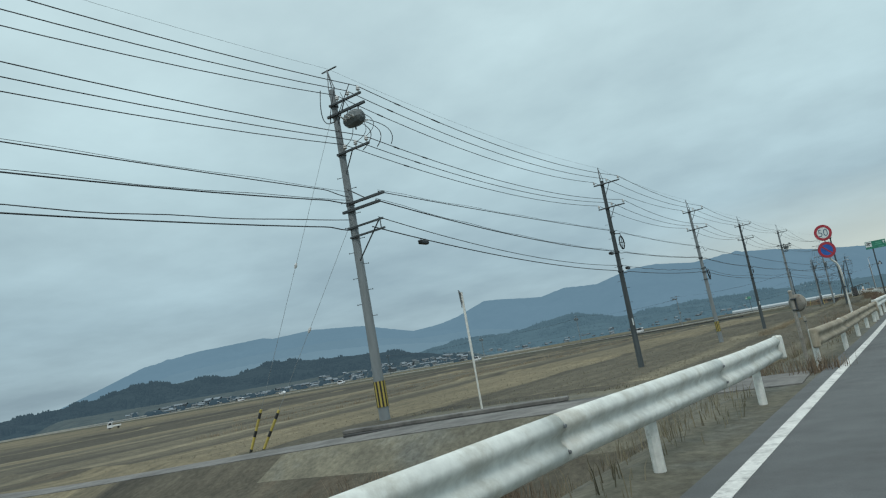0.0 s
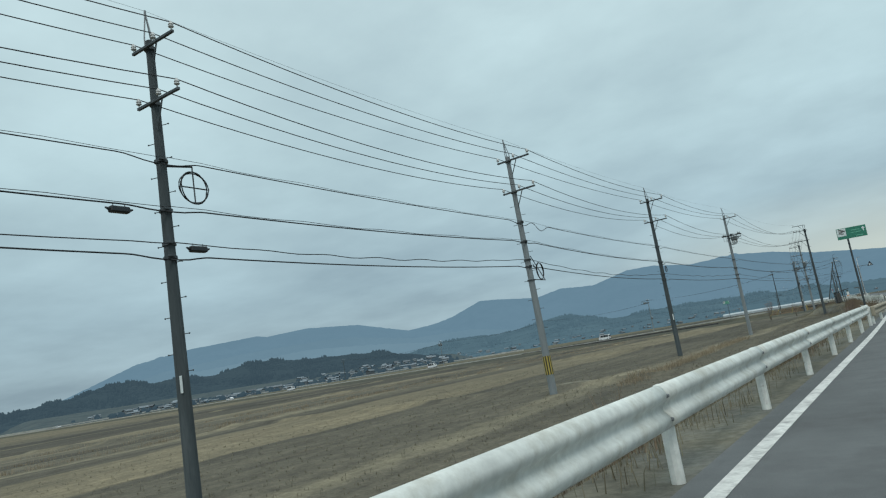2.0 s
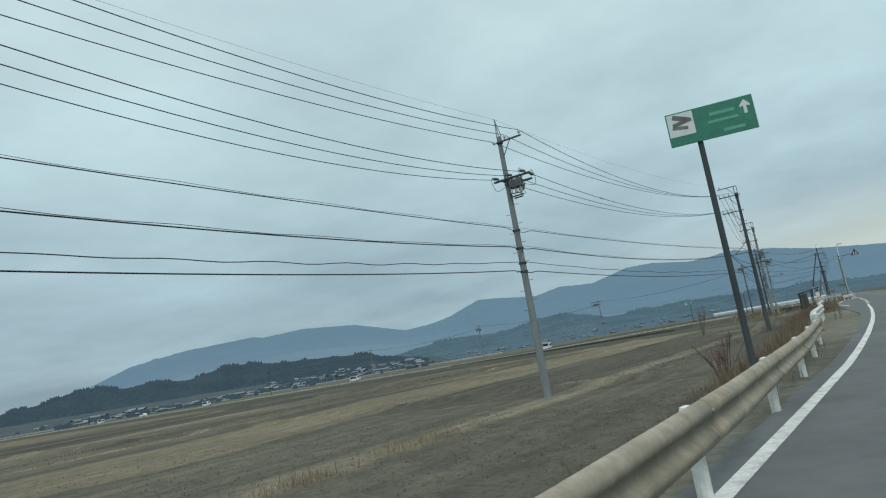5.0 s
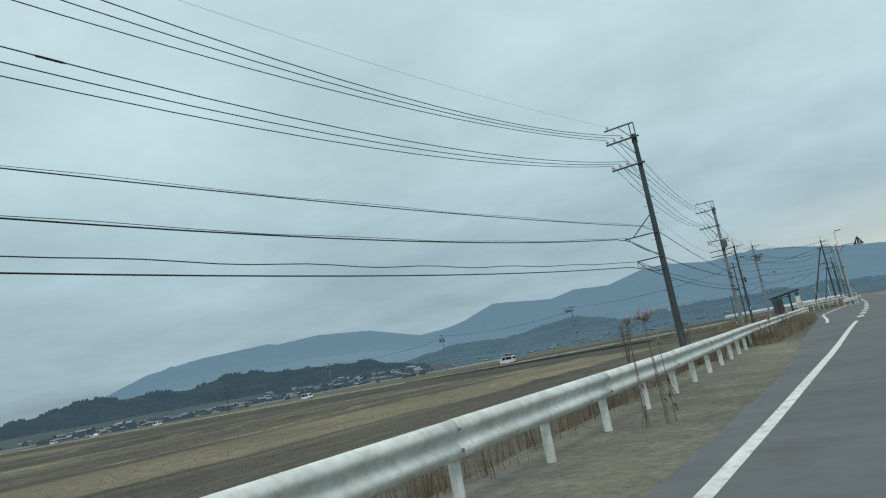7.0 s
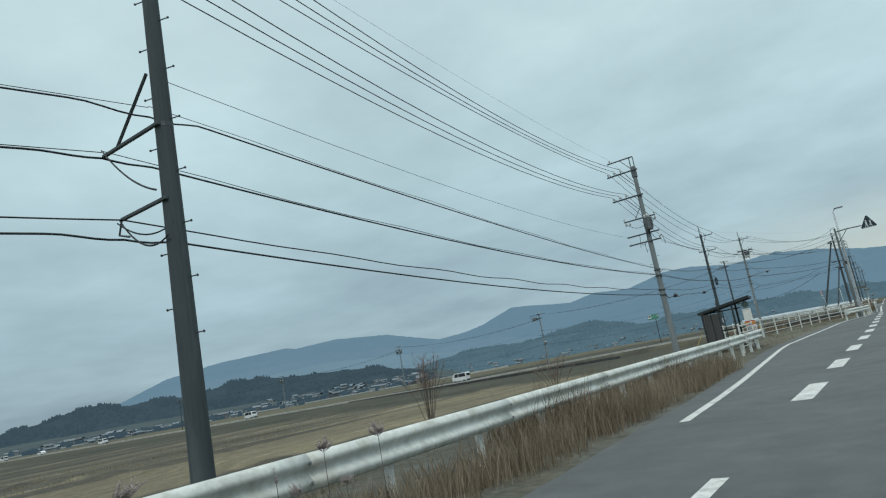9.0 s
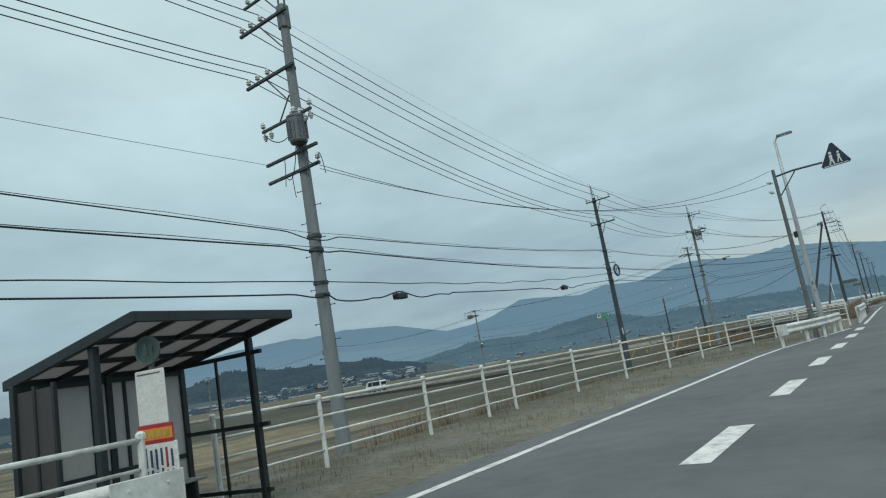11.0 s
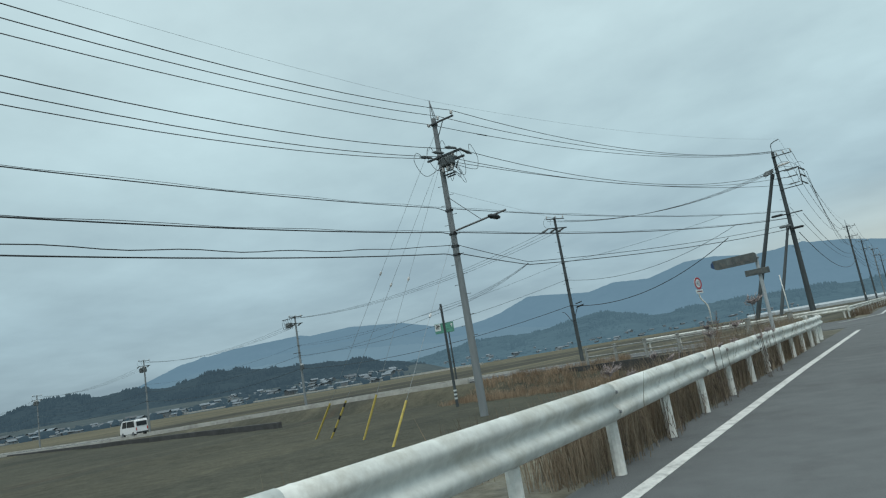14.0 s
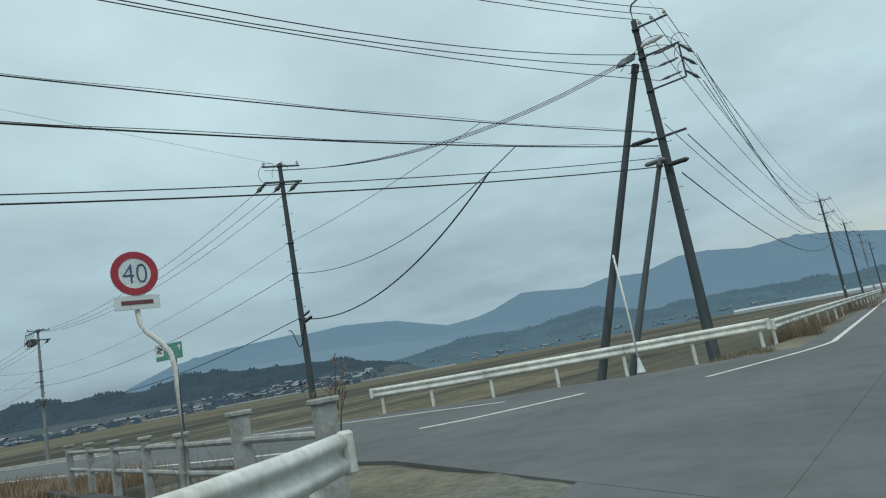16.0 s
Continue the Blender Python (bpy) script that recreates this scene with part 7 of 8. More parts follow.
def crossing_sign():
    g = thing("crossing_warning_sign", pose(-3.66, 195.42, 0), "grey pole with an arm holding a dark triangular crossing sign", "traffic sign")
    bm = bmesh.new()
    rod(bm, (0, 0, -0.4), (-0.02, 0, 6.85), 0.10, 0.065, 14)
    part("pole", bm, M_SIGNPOLE, g)
    bm = bmesh.new()
    tube(bm, [(-0.05, 0, 6.55), (0.7, 0, 6.62), (1.75, 0, 6.6)], 0.04, 8)
    part("arm", bm, M_STEEL_DARK, g)
    bm = bmesh.new()
    tube(bm, [(0.05, 0, 5.75), (0.75, 0, 6.58)], 0.025, 6)
    part("arm_brace", bm, M_STEEL_DARK, g)
    m = Matrix.Translation((2.2, -0.05, 6.72)) @ Matrix.Rotation(radians(-6), 4, "Z")
    bm = bmesh.new()
    prism(bm, [(-0.52, -0.30), (-0.46, -0.38), (0.46, -0.38), (0.52, -0.30), (0.05, 0.52), (-0.05, 0.52)], 0.04, m)
    part("sign_face", bm, M_PEDBLUE, g, "dark triangular sign face")
    for dx, s in ((-0.12, 1.0), (0.15, 0.85)):
        bm = bmesh.new()
        mm = m @ Matrix.Translation((dx, -0.025, -0.08))
        disc(bm, mm @ Vector((0, 0, 0.22 * s)), 0.055 * s, Y, 0.006, 12)
        prism(bm, [(-0.06 * s, 0.14 * s), (0.06 * s, 0.14 * s), (0.05 * s, -0.03 * s), (0.10 * s, -0.24 * s), (0.05 * s, -0.24 * s), (0.0, -0.06 * s), (-0.06 * s, -0.24 * s), (-0.11 * s, -0.24 * s), (-0.05 * s, -0.03 * s)], 0.006, mm)
        part("pictogram", bm, M_SIGNWHITE, g, "white pictogram shape")
    bm = bmesh.new()
    box(bm, (0, -0.025, -0.345), (0.84, 0.006, 0.025), m)
    part("white_rule", bm, M_SIGNWHITE, g)
    bm = bmesh.new()
    for z in (6.3, 5.9):
        shared("insulator", ME_INS, g, pose(-0.14, 0, z, 0, -60, 0))
    for z in (0.6, 1.15):
        box(bm, (0.0, 0, z), (0.2, 0.2, 0.05), None, 0.02)
    part("clamp", bm, M_STEEL, g)
    for k in range(3):
        bm = bmesh.new()
        box(bm, (0.02, -0.098, 1.9 - 0.16 * k), (0.1, 0.01, 0.1))
        part("number_bar", bm, M_GREY_INK, g)


def street_lamp():
    g = thing("street_lamp", pose(-3.58, 197.1, 0), "tall galvanised street lamp with a slim flat head", "street lamp")
    bm = bmesh.new()
    lathe(bm, [(0.115, -0.4), (0.112, 1.0), (0.10, 3.0), (0.075, 6.0), (0.055, 8.35)], Matrix(), 18)
    part("pole", bm, M_LAMPPOLE, g, smooth=True)
    bm = bmesh.new()
    tube(bm, [(0, 0, 8.3), (0.1, 0, 8.47), (0.35, 0, 8.52)], 0.035, 8)
    part("neck", bm, M_LAMPPOLE, g)
    bm = bmesh.new()
    box(bm, (0.42, 0, 8.53), (0.62, 0.2, 0.1), None, 0.03)
    part("lamp_head", bm, M_STEEL, g)
    bm = bmesh.new()
    box(bm, (0.46, 0, 8.475), (0.45, 0.15, 0.02))
    part("lens", bm, M_SIGNWHITE, g)
    bm = bmesh.new()
    box(bm, (-0.12, -0.06, 4.25), (0.14, 0.12, 0.26), None, 0.02)
    part("control_box", bm, M_CASE, g)
    for k in range(2):
        bm = bmesh.new()
        box(bm, (0.03, -0.112, 2.15 - 0.3 * k), (0.05, 0.006, 0.16 if k == 0 else 0.07))
        part("number_bar", bm, M_GREY_INK, g)


crossing_sign()
street_lamp()


def leaning_post():
    g = thing("short_post", pose(-25.3, 242.5, 0, 1.5, 1.0, 0), "thin dark post in the paddy holding service wires", "post")
    bm = bmesh.new()
    rod(bm, (0, 0, -1.6), (0, 0, 4.85), 0.09, 0.07, 10)
    part("shaft", bm, M_CONC_DARK, g)
    bm = bmesh.new()
    box(bm, (0, -0.08, 4.6), (0.1, 0.08, 0.14), None, 0.01)
    part("wire_hook", bm, M_STEEL, g)
    for k in range(3):
        bm = bmesh.new()
        rod(bm, (0, 0, -0.62 + 0.22 * k), (0, 0, -0.52 + 0.22 * k), 0.094, None, 10)
        part("white_band", bm, M_SIGNWHITE, g)


leaning_post()


def white_marker_pole():
    g = thing("marker_pole", pose(-10.8, 260.6, 0), "slim white snow pole behind the guardrail", "marker pole")
    bm = bmesh.new()
    tube(bm, [(0.02, 0, -0.3), (0.01, 0, 1.8), (-0.05, 0, 3.55)], 0.032, 8)
    part("pole", bm, M_WHITE_POST, g, smooth=True)
    bm = bmesh.new()
    lathe(bm, [(0.13, -0.02), (0.12, 0.03), (0.075, 0.2), (0.04, 0.4)], Matrix.Translation((0.02, 0, 0.02)), 12)
    part("foot_cone", bm, M_SIGNWHITE, g, "small white cone round its foot")


white_marker_pole()


# ---- bridge parapet where the side road crosses the channel ----
def parapet():
    g = thing("parapet_fence", Matrix(), "weathered concrete posts with low rails along the side road", "parapet", "concrete parapets")
    pts = [(-19.74, 248.49), (-17.69, 247.99), (-15.69, 247.5), (-13.66, 247.0), (-11.78, 246.5), (-9.85, 246.1), (-7.89, 245.68)]
    for i, (x, y) in enumerate(pts):
        wide, top = (0.19, 1.1) if i > 4 else (0.13, 0.93)
        turn = Matrix.Translation((x, y, 0)) @ Matrix.Rotation(radians(-13.5), 4, "Z")
        bm = bmesh.new()
        box(bm, (0, 0, top / 2 - 0.1), (wide, wide, top + 0.2), turn, 0.012)
        part("post", bm, M_PARAPET, g)
        bm = bmesh.new()
        box(bm, (0, 0, top + 0.02), (wide + 0.06, wide + 0.06, 0.06), turn, 0.014)
        part("post_cap", bm, M_PARAPET, g)
    for (xa, ya), (xb, yb) in zip(pts, pts[1:]):
        for z in (0.80, 0.42):
            bm = bmesh.new()
            tube(bm, [(xa, ya, z), (xb, yb, z)], 0.04, 8)
            part("rail", bm, M_PARAPET, g)


M_PARAPET = material("weathered_pale_concrete", (0.31, 0.325, 0.31), 0.9, 0, 0.25, 2.0, ((0.14, 0.135, 0.12), 0.55), 0.3)
parapet()


def wall(name, pts, z0, z1, thick, mat, label):
    bm = bmesh.new()
    for (xa, ya), (xb, yb) in zip(pts, pts[1:]):
        a, b = Vector((xa, ya, 0)), Vector((xb, yb, 0))
        d = b - a
        box(bm, (d.length / 2, 0, (z0 + z1) / 2), (d.length, thick, z1 - z0), Matrix.Translation(a) @ Matrix.Rotation(math.atan2(d.y, d.x), 4, "Z"), 0.015)
    ob = part(name, bm, mat, None, label)
    return tagged(ob, label, "retaining wall", kind="structure")


wall("channel_wall", [(-22.0, 248.85), (-7.9, 245.49)], -1.5, -0.02, 0.34, M_CONCRETE_WET, "dark damp concrete wall below the side road")
wall("channel_wall", [(-15.2, 14.2), (-9.6, 15.9)], -1.4, -0.16, 0.28, M_CONCRETE_WET, "dark damp concrete wall beside a farm track")
wall("channel_coping", [(-15.3, 14.33), (-9.5, 16.07)], -0.16, -0.06, 0.36, M_CONCRETE, "pale concrete coping on a channel wall")
wall("channel_wall", [(-9.6, 15.9), (-4.9, 15.4)], -1.4, -0.16, 0.28, M_CONCRETE_WET, "dark damp concrete wall beside a farm track")
wall("culvert_wall", [(-14.0, 209.6), (-8.6, 210.2), (-5.6, 211.5)], -1.3, -0.12, 0.3, M_CONCRETE_WET, "dark culvert wall beside the road bank")
wall("culvert_wall", [(-42.0, 243.2), (-66.0, 246.6), (-110.0, 250.2)], -1.5, -0.62, 0.3, M_CONCRETE_WET, "long low dark concrete wall along a paddy channel")


# ---- vehicles ----
def build_van(m, label, boxy=True):
    g = thing("van", m, label, "van", "white vans on the side road")
    L, W = 3.6, 1.5
    prof = [(-1.78, 0.32), (-1.78, 1.02), (-1.62, 1.12), (-1.28, 1.80), (-1.05, 1.88), (1.62, 1.88), (1.76, 1.75), (1.80, 0.32)] if boxy else \
        [(-1.85, 0.34), (-1.85, 0.75), (-1.7, 0.86), (-0.95, 0.95), (-0.45, 1.42), (0.9, 1.45), (1.6, 1.0), (1.85, 0.92), (1.9, 0.34)]
    bm = bmesh.new()
    prism(bm, prof, W, Matrix())
    bmesh.ops.bevel(bm, geom=list(bm.edges), offset=0.05, segments=2, affect="EDGES")
    part("body", bm, M_VAN, g)
    side = [(-1.22, 1.08), (-0.98, 1.74), (-0.2, 1.76), (-0.2, 1.08)] if boxy else [(-0.82, 0.98), (-0.42, 1.36), (0.15, 1.38), (0.15, 0.98)]
    rear = [(-0.1, 1.08), (-0.1, 1.76), (1.5, 1.74), (1.58, 1.08)] if boxy else [(0.22, 0.98), (0.22, 1.38), (0.85, 1.38), (1.3, 1.02)]
    for sy in (-1, 1):
        for q in (side, rear):
            bm = bmesh.new()
            prism(bm, q, 0.02, Matrix.Translation((0, sy * (W / 2 + 0.003), 0)))
            part("side_window", bm, M_CARGLASS, g)
    bm = bmesh.new()
    if boxy:
        box(bm, (0, 0, 0), (0.02, W - 0.22, 0.66), Matrix.Translation((-1.475, 0, 1.46)) @ Matrix.Rotation(radians(27), 4, "Y"))
    else:
        box(bm, (0, 0, 0), (0.02, W - 0.22, 0.62), Matrix.Translation((-0.72, 0, 1.19)) @ Matrix.Rotation(radians(46), 4, "Y"))
    part("windscreen", bm, M_CARGLASS, g)
    bm = bmesh.new()
    box(bm, (1.80 if boxy else 1.86, 0, 1.4 if boxy else 0.8), (0.03, W - 0.3, 0.5 if boxy else 0.1))
    part("rear_window", bm, M_CARGLASS, g)
    for sy in (-1, 1):
        bm = bmesh.new()
        box(bm, (-1.8, sy * 0.55, 0.8), (0.06, 0.25, 0.16), None, 0.02)
        part("headlight", bm, M_CERAMIC, g)
        bm = bmesh.new()
        box(bm, (1.81, sy * 0.66, 0.85), (0.05, 0.1, 0.32), None, 0.01)
        part("tail_light", bm, M_LAMPRED, g)
        for sx in (-1.15, 1.15):
            w = new("wheel")
            w.parent = g
            w.matrix_basis = Matrix.Translation((sx, sy * 0.66, 0.29))
            r = Matrix.Rotation(radians(90), 4, "X")
            bm = bmesh.new()
            lathe(bm, [(0.18, -0.09), (0.27, -0.09), (0.29, -0.05), (0.29, 0.05), (0.27, 0.09), (0.18, 0.09)], r, 18)
            part("tyre", bm, M_TYRE, w)
            bm = bmesh.new()
            lathe(bm, [(0.17, -0.095), (0.12, -0.1), (0.04, -0.105), (0.04, 0.105), (0.12, 0.1), (0.17, 0.095)], r, 14)
            part("rim", bm, M_STEEL, w)
    bm = bmesh.new()
    box(bm, (-1.82, 0, 0.42), (0.08, W - 0.1, 0.18), None, 0.03)
    part("front_bumper", bm, M_CASE, g)
    bm = bmesh.new()
    box(bm, (1.83, 0, 0.42), (0.08, W - 0.1, 0.18), None, 0.03)
    part("rear_bumper", bm, M_CASE, g)
    return g


def road_z(x):
    return 0.004 - 0.70 * smooth01(-x, 24, 95)


van = build_van(pose(-80.0, side_y(-80) - 1.5, road_z(-80), 0, 0, 0), "small white box van stopped on the side road")
for x, lane, turn in ((-152.0, 1.5, 180), (-230.0, 1.5, 180), (-300.0, -1.5, 0)):
    copy_thing(van, pose(x, side_y(x) + lane, road_z(x), 0, 0, turn))
car = build_van(pose(-268.0, side_y(-268) - 1.5, road_z(-268), 0, 0, 0), "small white car on the side road", False)
copy_thing(car, pose(-430.0, side_y(-430) + 1.5, road_z(-430), 0, 0, 180))


def field_truck():
    g = thing("pickup_truck", pose(-179.3, 108.5, FIELD_Z + 0.02, 0, 0, 55), "small white flatbed farm truck parked in the paddies", "truck")
    bm = bmesh.new()
    prism(bm, [(-1.65, 0.35), (-1.65, 1.0), (-1.3, 1.72), (-0.45, 1.76), (-0.4, 0.35)], 1.45, Matrix())
    bmesh.ops.bevel(bm, geom=list(bm.edges), offset=0.04, segments=2, affect="EDGES")
    cab = part("cab", bm, M_VAN, g)
    for sy in (-1, 1):
        bm = bmesh.new()
        prism(bm, [(-1.38, 1.05), (-1.2, 1.6), (-0.55, 1.62), (-0.55, 1.05)], 0.02, Matrix.Translation((0, sy * 0.728, 0)))
        part("side_window", bm, M_CARGLASS, cab)
    bm = bmesh.new()
    box(bm, (0, 0, 0), (0.02, 1.2, 0.6), Matrix.Translation((-1.49, 0, 1.36)) @ Matrix.Rotation(radians(26), 4, "Y"))
    part("windscreen", bm, M_CARGLASS, cab)
    bm = bmesh.new()
    box(bm, (0.65, 0, 0.62), (2.0, 1.4, 0.1), None, 0.01)
    part("bed_floor", bm, M_VAN, g)
    for c, d in (((0.65, -0.69, 0.82), (2.0, 0.04, 0.3)), ((0.65, 0.69, 0.82), (2.0, 0.04, 0.3)), ((1.64, 0, 0.82), (0.04, 1.36, 0.3))):
        bm = bmesh.new()
        box(bm, c, d, None, 0.01)
        part("bed_side", bm, M_VAN, g)
    for sx in (-1.1, 1.0):
        for sy in (-1, 1):
            bm = bmesh.new()
            lathe(bm, [(0.05, -0.08), (0.26, -0.08), (0.28, -0.04), (0.28, 0.04), (0.26, 0.08), (0.05, 0.08)], Matrix.Translation((sx, sy * 0.62, 0.28)) @ Matrix.Rotation(radians(90), 4, "X"), 16)
            part("wheel", bm, M_TYRE, g)


field_truck()


# ---- village ----
def build_house(w, d, h, rise, label, storeys=1):
    g = thing("house", Matrix(), label, "house", "village houses under the hill")
    bm = bmesh.new()
    box(bm, (0, 0, h / 2 - 0.5), (w, d, h + 1.0))
    part("wall", bm, M_HOUSEWALL, g)
    bm = bmesh.new()
    prism(bm, [(-d / 2 - 0.7, h - 0.1), (0, h + rise), (d / 2 + 0.7, h - 0.1), (d / 2 + 0.7, h - 0.35), (0, h + rise - 0.3), (-d / 2 - 0.7, h - 0.35)], w + 1.2, Matrix.Rotation(radians(90), 4, "Z"))
    part("roof", bm, M_ROOF, g)
    for s in range(storeys):
        for k in range(3):
            bm = bmesh.new()
            box(bm, (0, 0.03, 0), (1.7, 0.06, 1.4))
            win = part("window", bm, M_STEEL, g, at=Matrix.Translation((-w / 3 + w / 3 * k, -d / 2 - 0.02, 1.35 + 2.2 * s)))
            bm = bmesh.new()
            box(bm, (0, 0, 0), (1.5, 0.06, 1.2))
            part("pane", bm, M_FARPANE, win)
    bm = bmesh.new()
    box(bm, (w * 0.1, -d / 2 - 0.03, 1.0), (0.95, 0.08, 2.05))
    part("door", bm, M_BARK, g)
    return g


# garden ground; its bluish emission is painted haze
M_GARDENS = material("village_gardens_haze_glow", (0.045, 0.052, 0.045), 1.0, 0, 0.35, 0.06, ((0.085, 0.082, 0.06), 0.45), 0.0, glow=(0.034, 0.056, 0.074), spec=0.0)


def slope_mesh(name, lo, hi, r0, r1, rise, mat, label):
    """Ground that climbs gently from the fields to the foot of a hill."""
    verts, faces, rows = [], [], 8
    n = int((hi - lo) / 0.5) + 1
    for i in range(n):
        a = radians(lo + (hi - lo) * i / (n - 1))
        edge = smooth01(min(i, n - 1 - i) / 6.0, 0, 1)
        for k in range(rows):
            f = k / (rows - 1)
            r = r0 + (r1 - r0) * f
            verts.append((EYE.x - math.sin(a) * r, EYE.y + math.cos(a) * r, FIELD_Z - 0.3 + rise * f * edge))
    for i in range(n - 1):
        for k in range(rows - 1):
            q = i * rows + k
            faces.append((q, q + rows, q + rows + 1, q + 1))
    me = bpy.data.meshes.new(name)
    me.from_pydata(verts, [], faces)
    me.materials.append(mat)
    return tagged(new(name, me), label, "ground", kind="structure")


def village():
    """Houses crowded up the slope under the wooded hill, and thinner rows of them before the low hills farther on."""
    kinds = [build_house(9, 7, 2.6, 1.7, "low grey-roofed farmhouse in the distant village"), build_house(10, 8, 4.6, 1.9, "two-storey tiled house in the distant village", 2),
             build_house(15, 7, 2.5, 1.2, "long pale storehouse in the distant village"), build_house(7, 6, 4.2, 1.4, "small two-storey white house in the distant village", 2)]
    # both slopes emit a faint blue in place of haze
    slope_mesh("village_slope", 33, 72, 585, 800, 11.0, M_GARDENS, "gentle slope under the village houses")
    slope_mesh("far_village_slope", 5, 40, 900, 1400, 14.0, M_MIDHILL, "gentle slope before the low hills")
    trees, far_trees = [], []
    for i in range(226):
        if i < 160:
            az, f = 37.5 + 28.5 * ((i * 0.618034) % 1.0) ** 1.45, rnd(0.05, 0.86)
            if az > 49.5:
                f = 0.03 + 0.25 * f
            r, rise = 585 + 215 * f, 11.0 * f
        else:
            az, f = 9.0 + 29.0 * ((i * 0.618034) % 1.0), rnd(0.0, 0.8) ** 1.3
            r, rise = 900 + 500 * f, 14.0 * f
        az += 0.9 * math.sin(i * 2.3)
        a = radians(az)
        x, y = EYE.x - math.sin(a) * r, EYE.y + math.cos(a) * r
        m = pose(x, y, FIELD_Z - 0.3 + rise, 0, 0, az + rnd(-50, 50)) @ Matrix.Scale(rnd(0.62, 0.95), 4)
        if i < 4:
            kinds[i].matrix_basis = m
        else:
            copy_thing(kinds[(i * 5 + i // 7) % 4], m)
        for _ in range(3):
            (trees if i < 160 else far_trees).append((x + rnd(-15, 15), y + rnd(-14, 18), FIELD_Z + rise - 0.9, rnd(1.8, 4.6), rnd(1.4, 3.6), rnd(0.0, 0.8)))
    # garden trees reuse the hills' haze-glow materials
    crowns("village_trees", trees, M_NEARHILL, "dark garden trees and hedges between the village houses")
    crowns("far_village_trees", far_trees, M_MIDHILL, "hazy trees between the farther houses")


village()


def greenhouse():
    g = thing("greenhouse", pose(-84.0, 730.0, FIELD_Z, 0, 0, 4), "long white vinyl greenhouse across the fields", "greenhouse")
    for k in range(6):
        bm = bmesh.new()
        prof = [(-4.0, 0.0), (-4.0, 1.7), (-2.4, 2.5), (0.0, 2.9), (2.4, 2.5), (4.0, 1.7), (4.0, 0.0)]
        prism(bm, prof, 14.9, Matrix.Translation((-38 + 15.0 * k, 0, 0)) @ Matrix.Rotation(radians(90), 4, "Z"))
        part("bay", bm, M_VINYL, g)


greenhouse()


# ---- plants ----
def bare_shrub(x, y, h, spread, n, label, mat):
    """A leafless bush: forking stems and a haze of fine twigs."""
    g = thing("bare_shrub", pose(x, y, ground_z(x, y) - 0.05), label, "shrub", "leafless shrubs")
    bm = bmesh.new()
    tw = bmesh.new()
    for i in range(n):
        a = rnd(0, 6.28)
        lean = rnd(0.1, 1.0) * spread
        top = Vector((lean * math.cos(a), lean * math.sin(a), h * rnd(0.6, 1.0)))
        mid = top * 0.5 + Vector((rnd(-0.08, 0.08), rnd(-0.08, 0.08), 0.1 * h))
        tube(bm, [(rnd(-0.05, 0.05), rnd(-0.05, 0.05), 0), mid, top], 0.012, 4)
        for k in range(7):
            t = rnd(0.35, 1.0)
            p = mid.lerp(top, (t - 0.35) / 0.65)
            b = rnd(0, 6.28)
            e = p + Vector((0.16 * math.cos(b), 0.16 * math.sin(b), rnd(0.05, 0.28))) * h * 0.5
            tube(tw, [p, p.lerp(e, 0.5) + Vector((0, 0, 0.02)), e], 0.005, 3)
            for q in range(2):
                c = rnd(0, 6.28)
                p2 = p.lerp(e, rnd(0.3, 0.9))
                tube(tw, [p2, p2 + Vector((0.07 * math.cos(c), 0.07 * math.sin(c), rnd(0.03, 0.12))) * h * 0.6], 0.004, 3)
    part("branching_stem", bm, M_BARK, g)
    tagged(part("twig_haze", tw, mat, g, "fine reddish dry twigs"), kind="stuff")


bare_shrub(-17.5, 160.0, 3.4, 1.2, 18, "leafless bush on a paddy bank", M_TWIG)
bare_shrub(-14.0, 165.5, 2.6, 1.0, 12, "leafless bush on a paddy bank", M_TWIG)
bare_shrub(-7.4, 232.5, 1.3, 0.6, 12, "dry leafless shrub beside the guardrail", M_TWIG)
bare_shrub(-12.5, 250.0, 2.0, 0.5, 6, "thin leafless shrub near the junction", M_TWIG)
bare_shrub(-3.4, 97.5, 1.9, 0.8, 16, "leafless bush round the foot of a sign pole", M_TWIG)


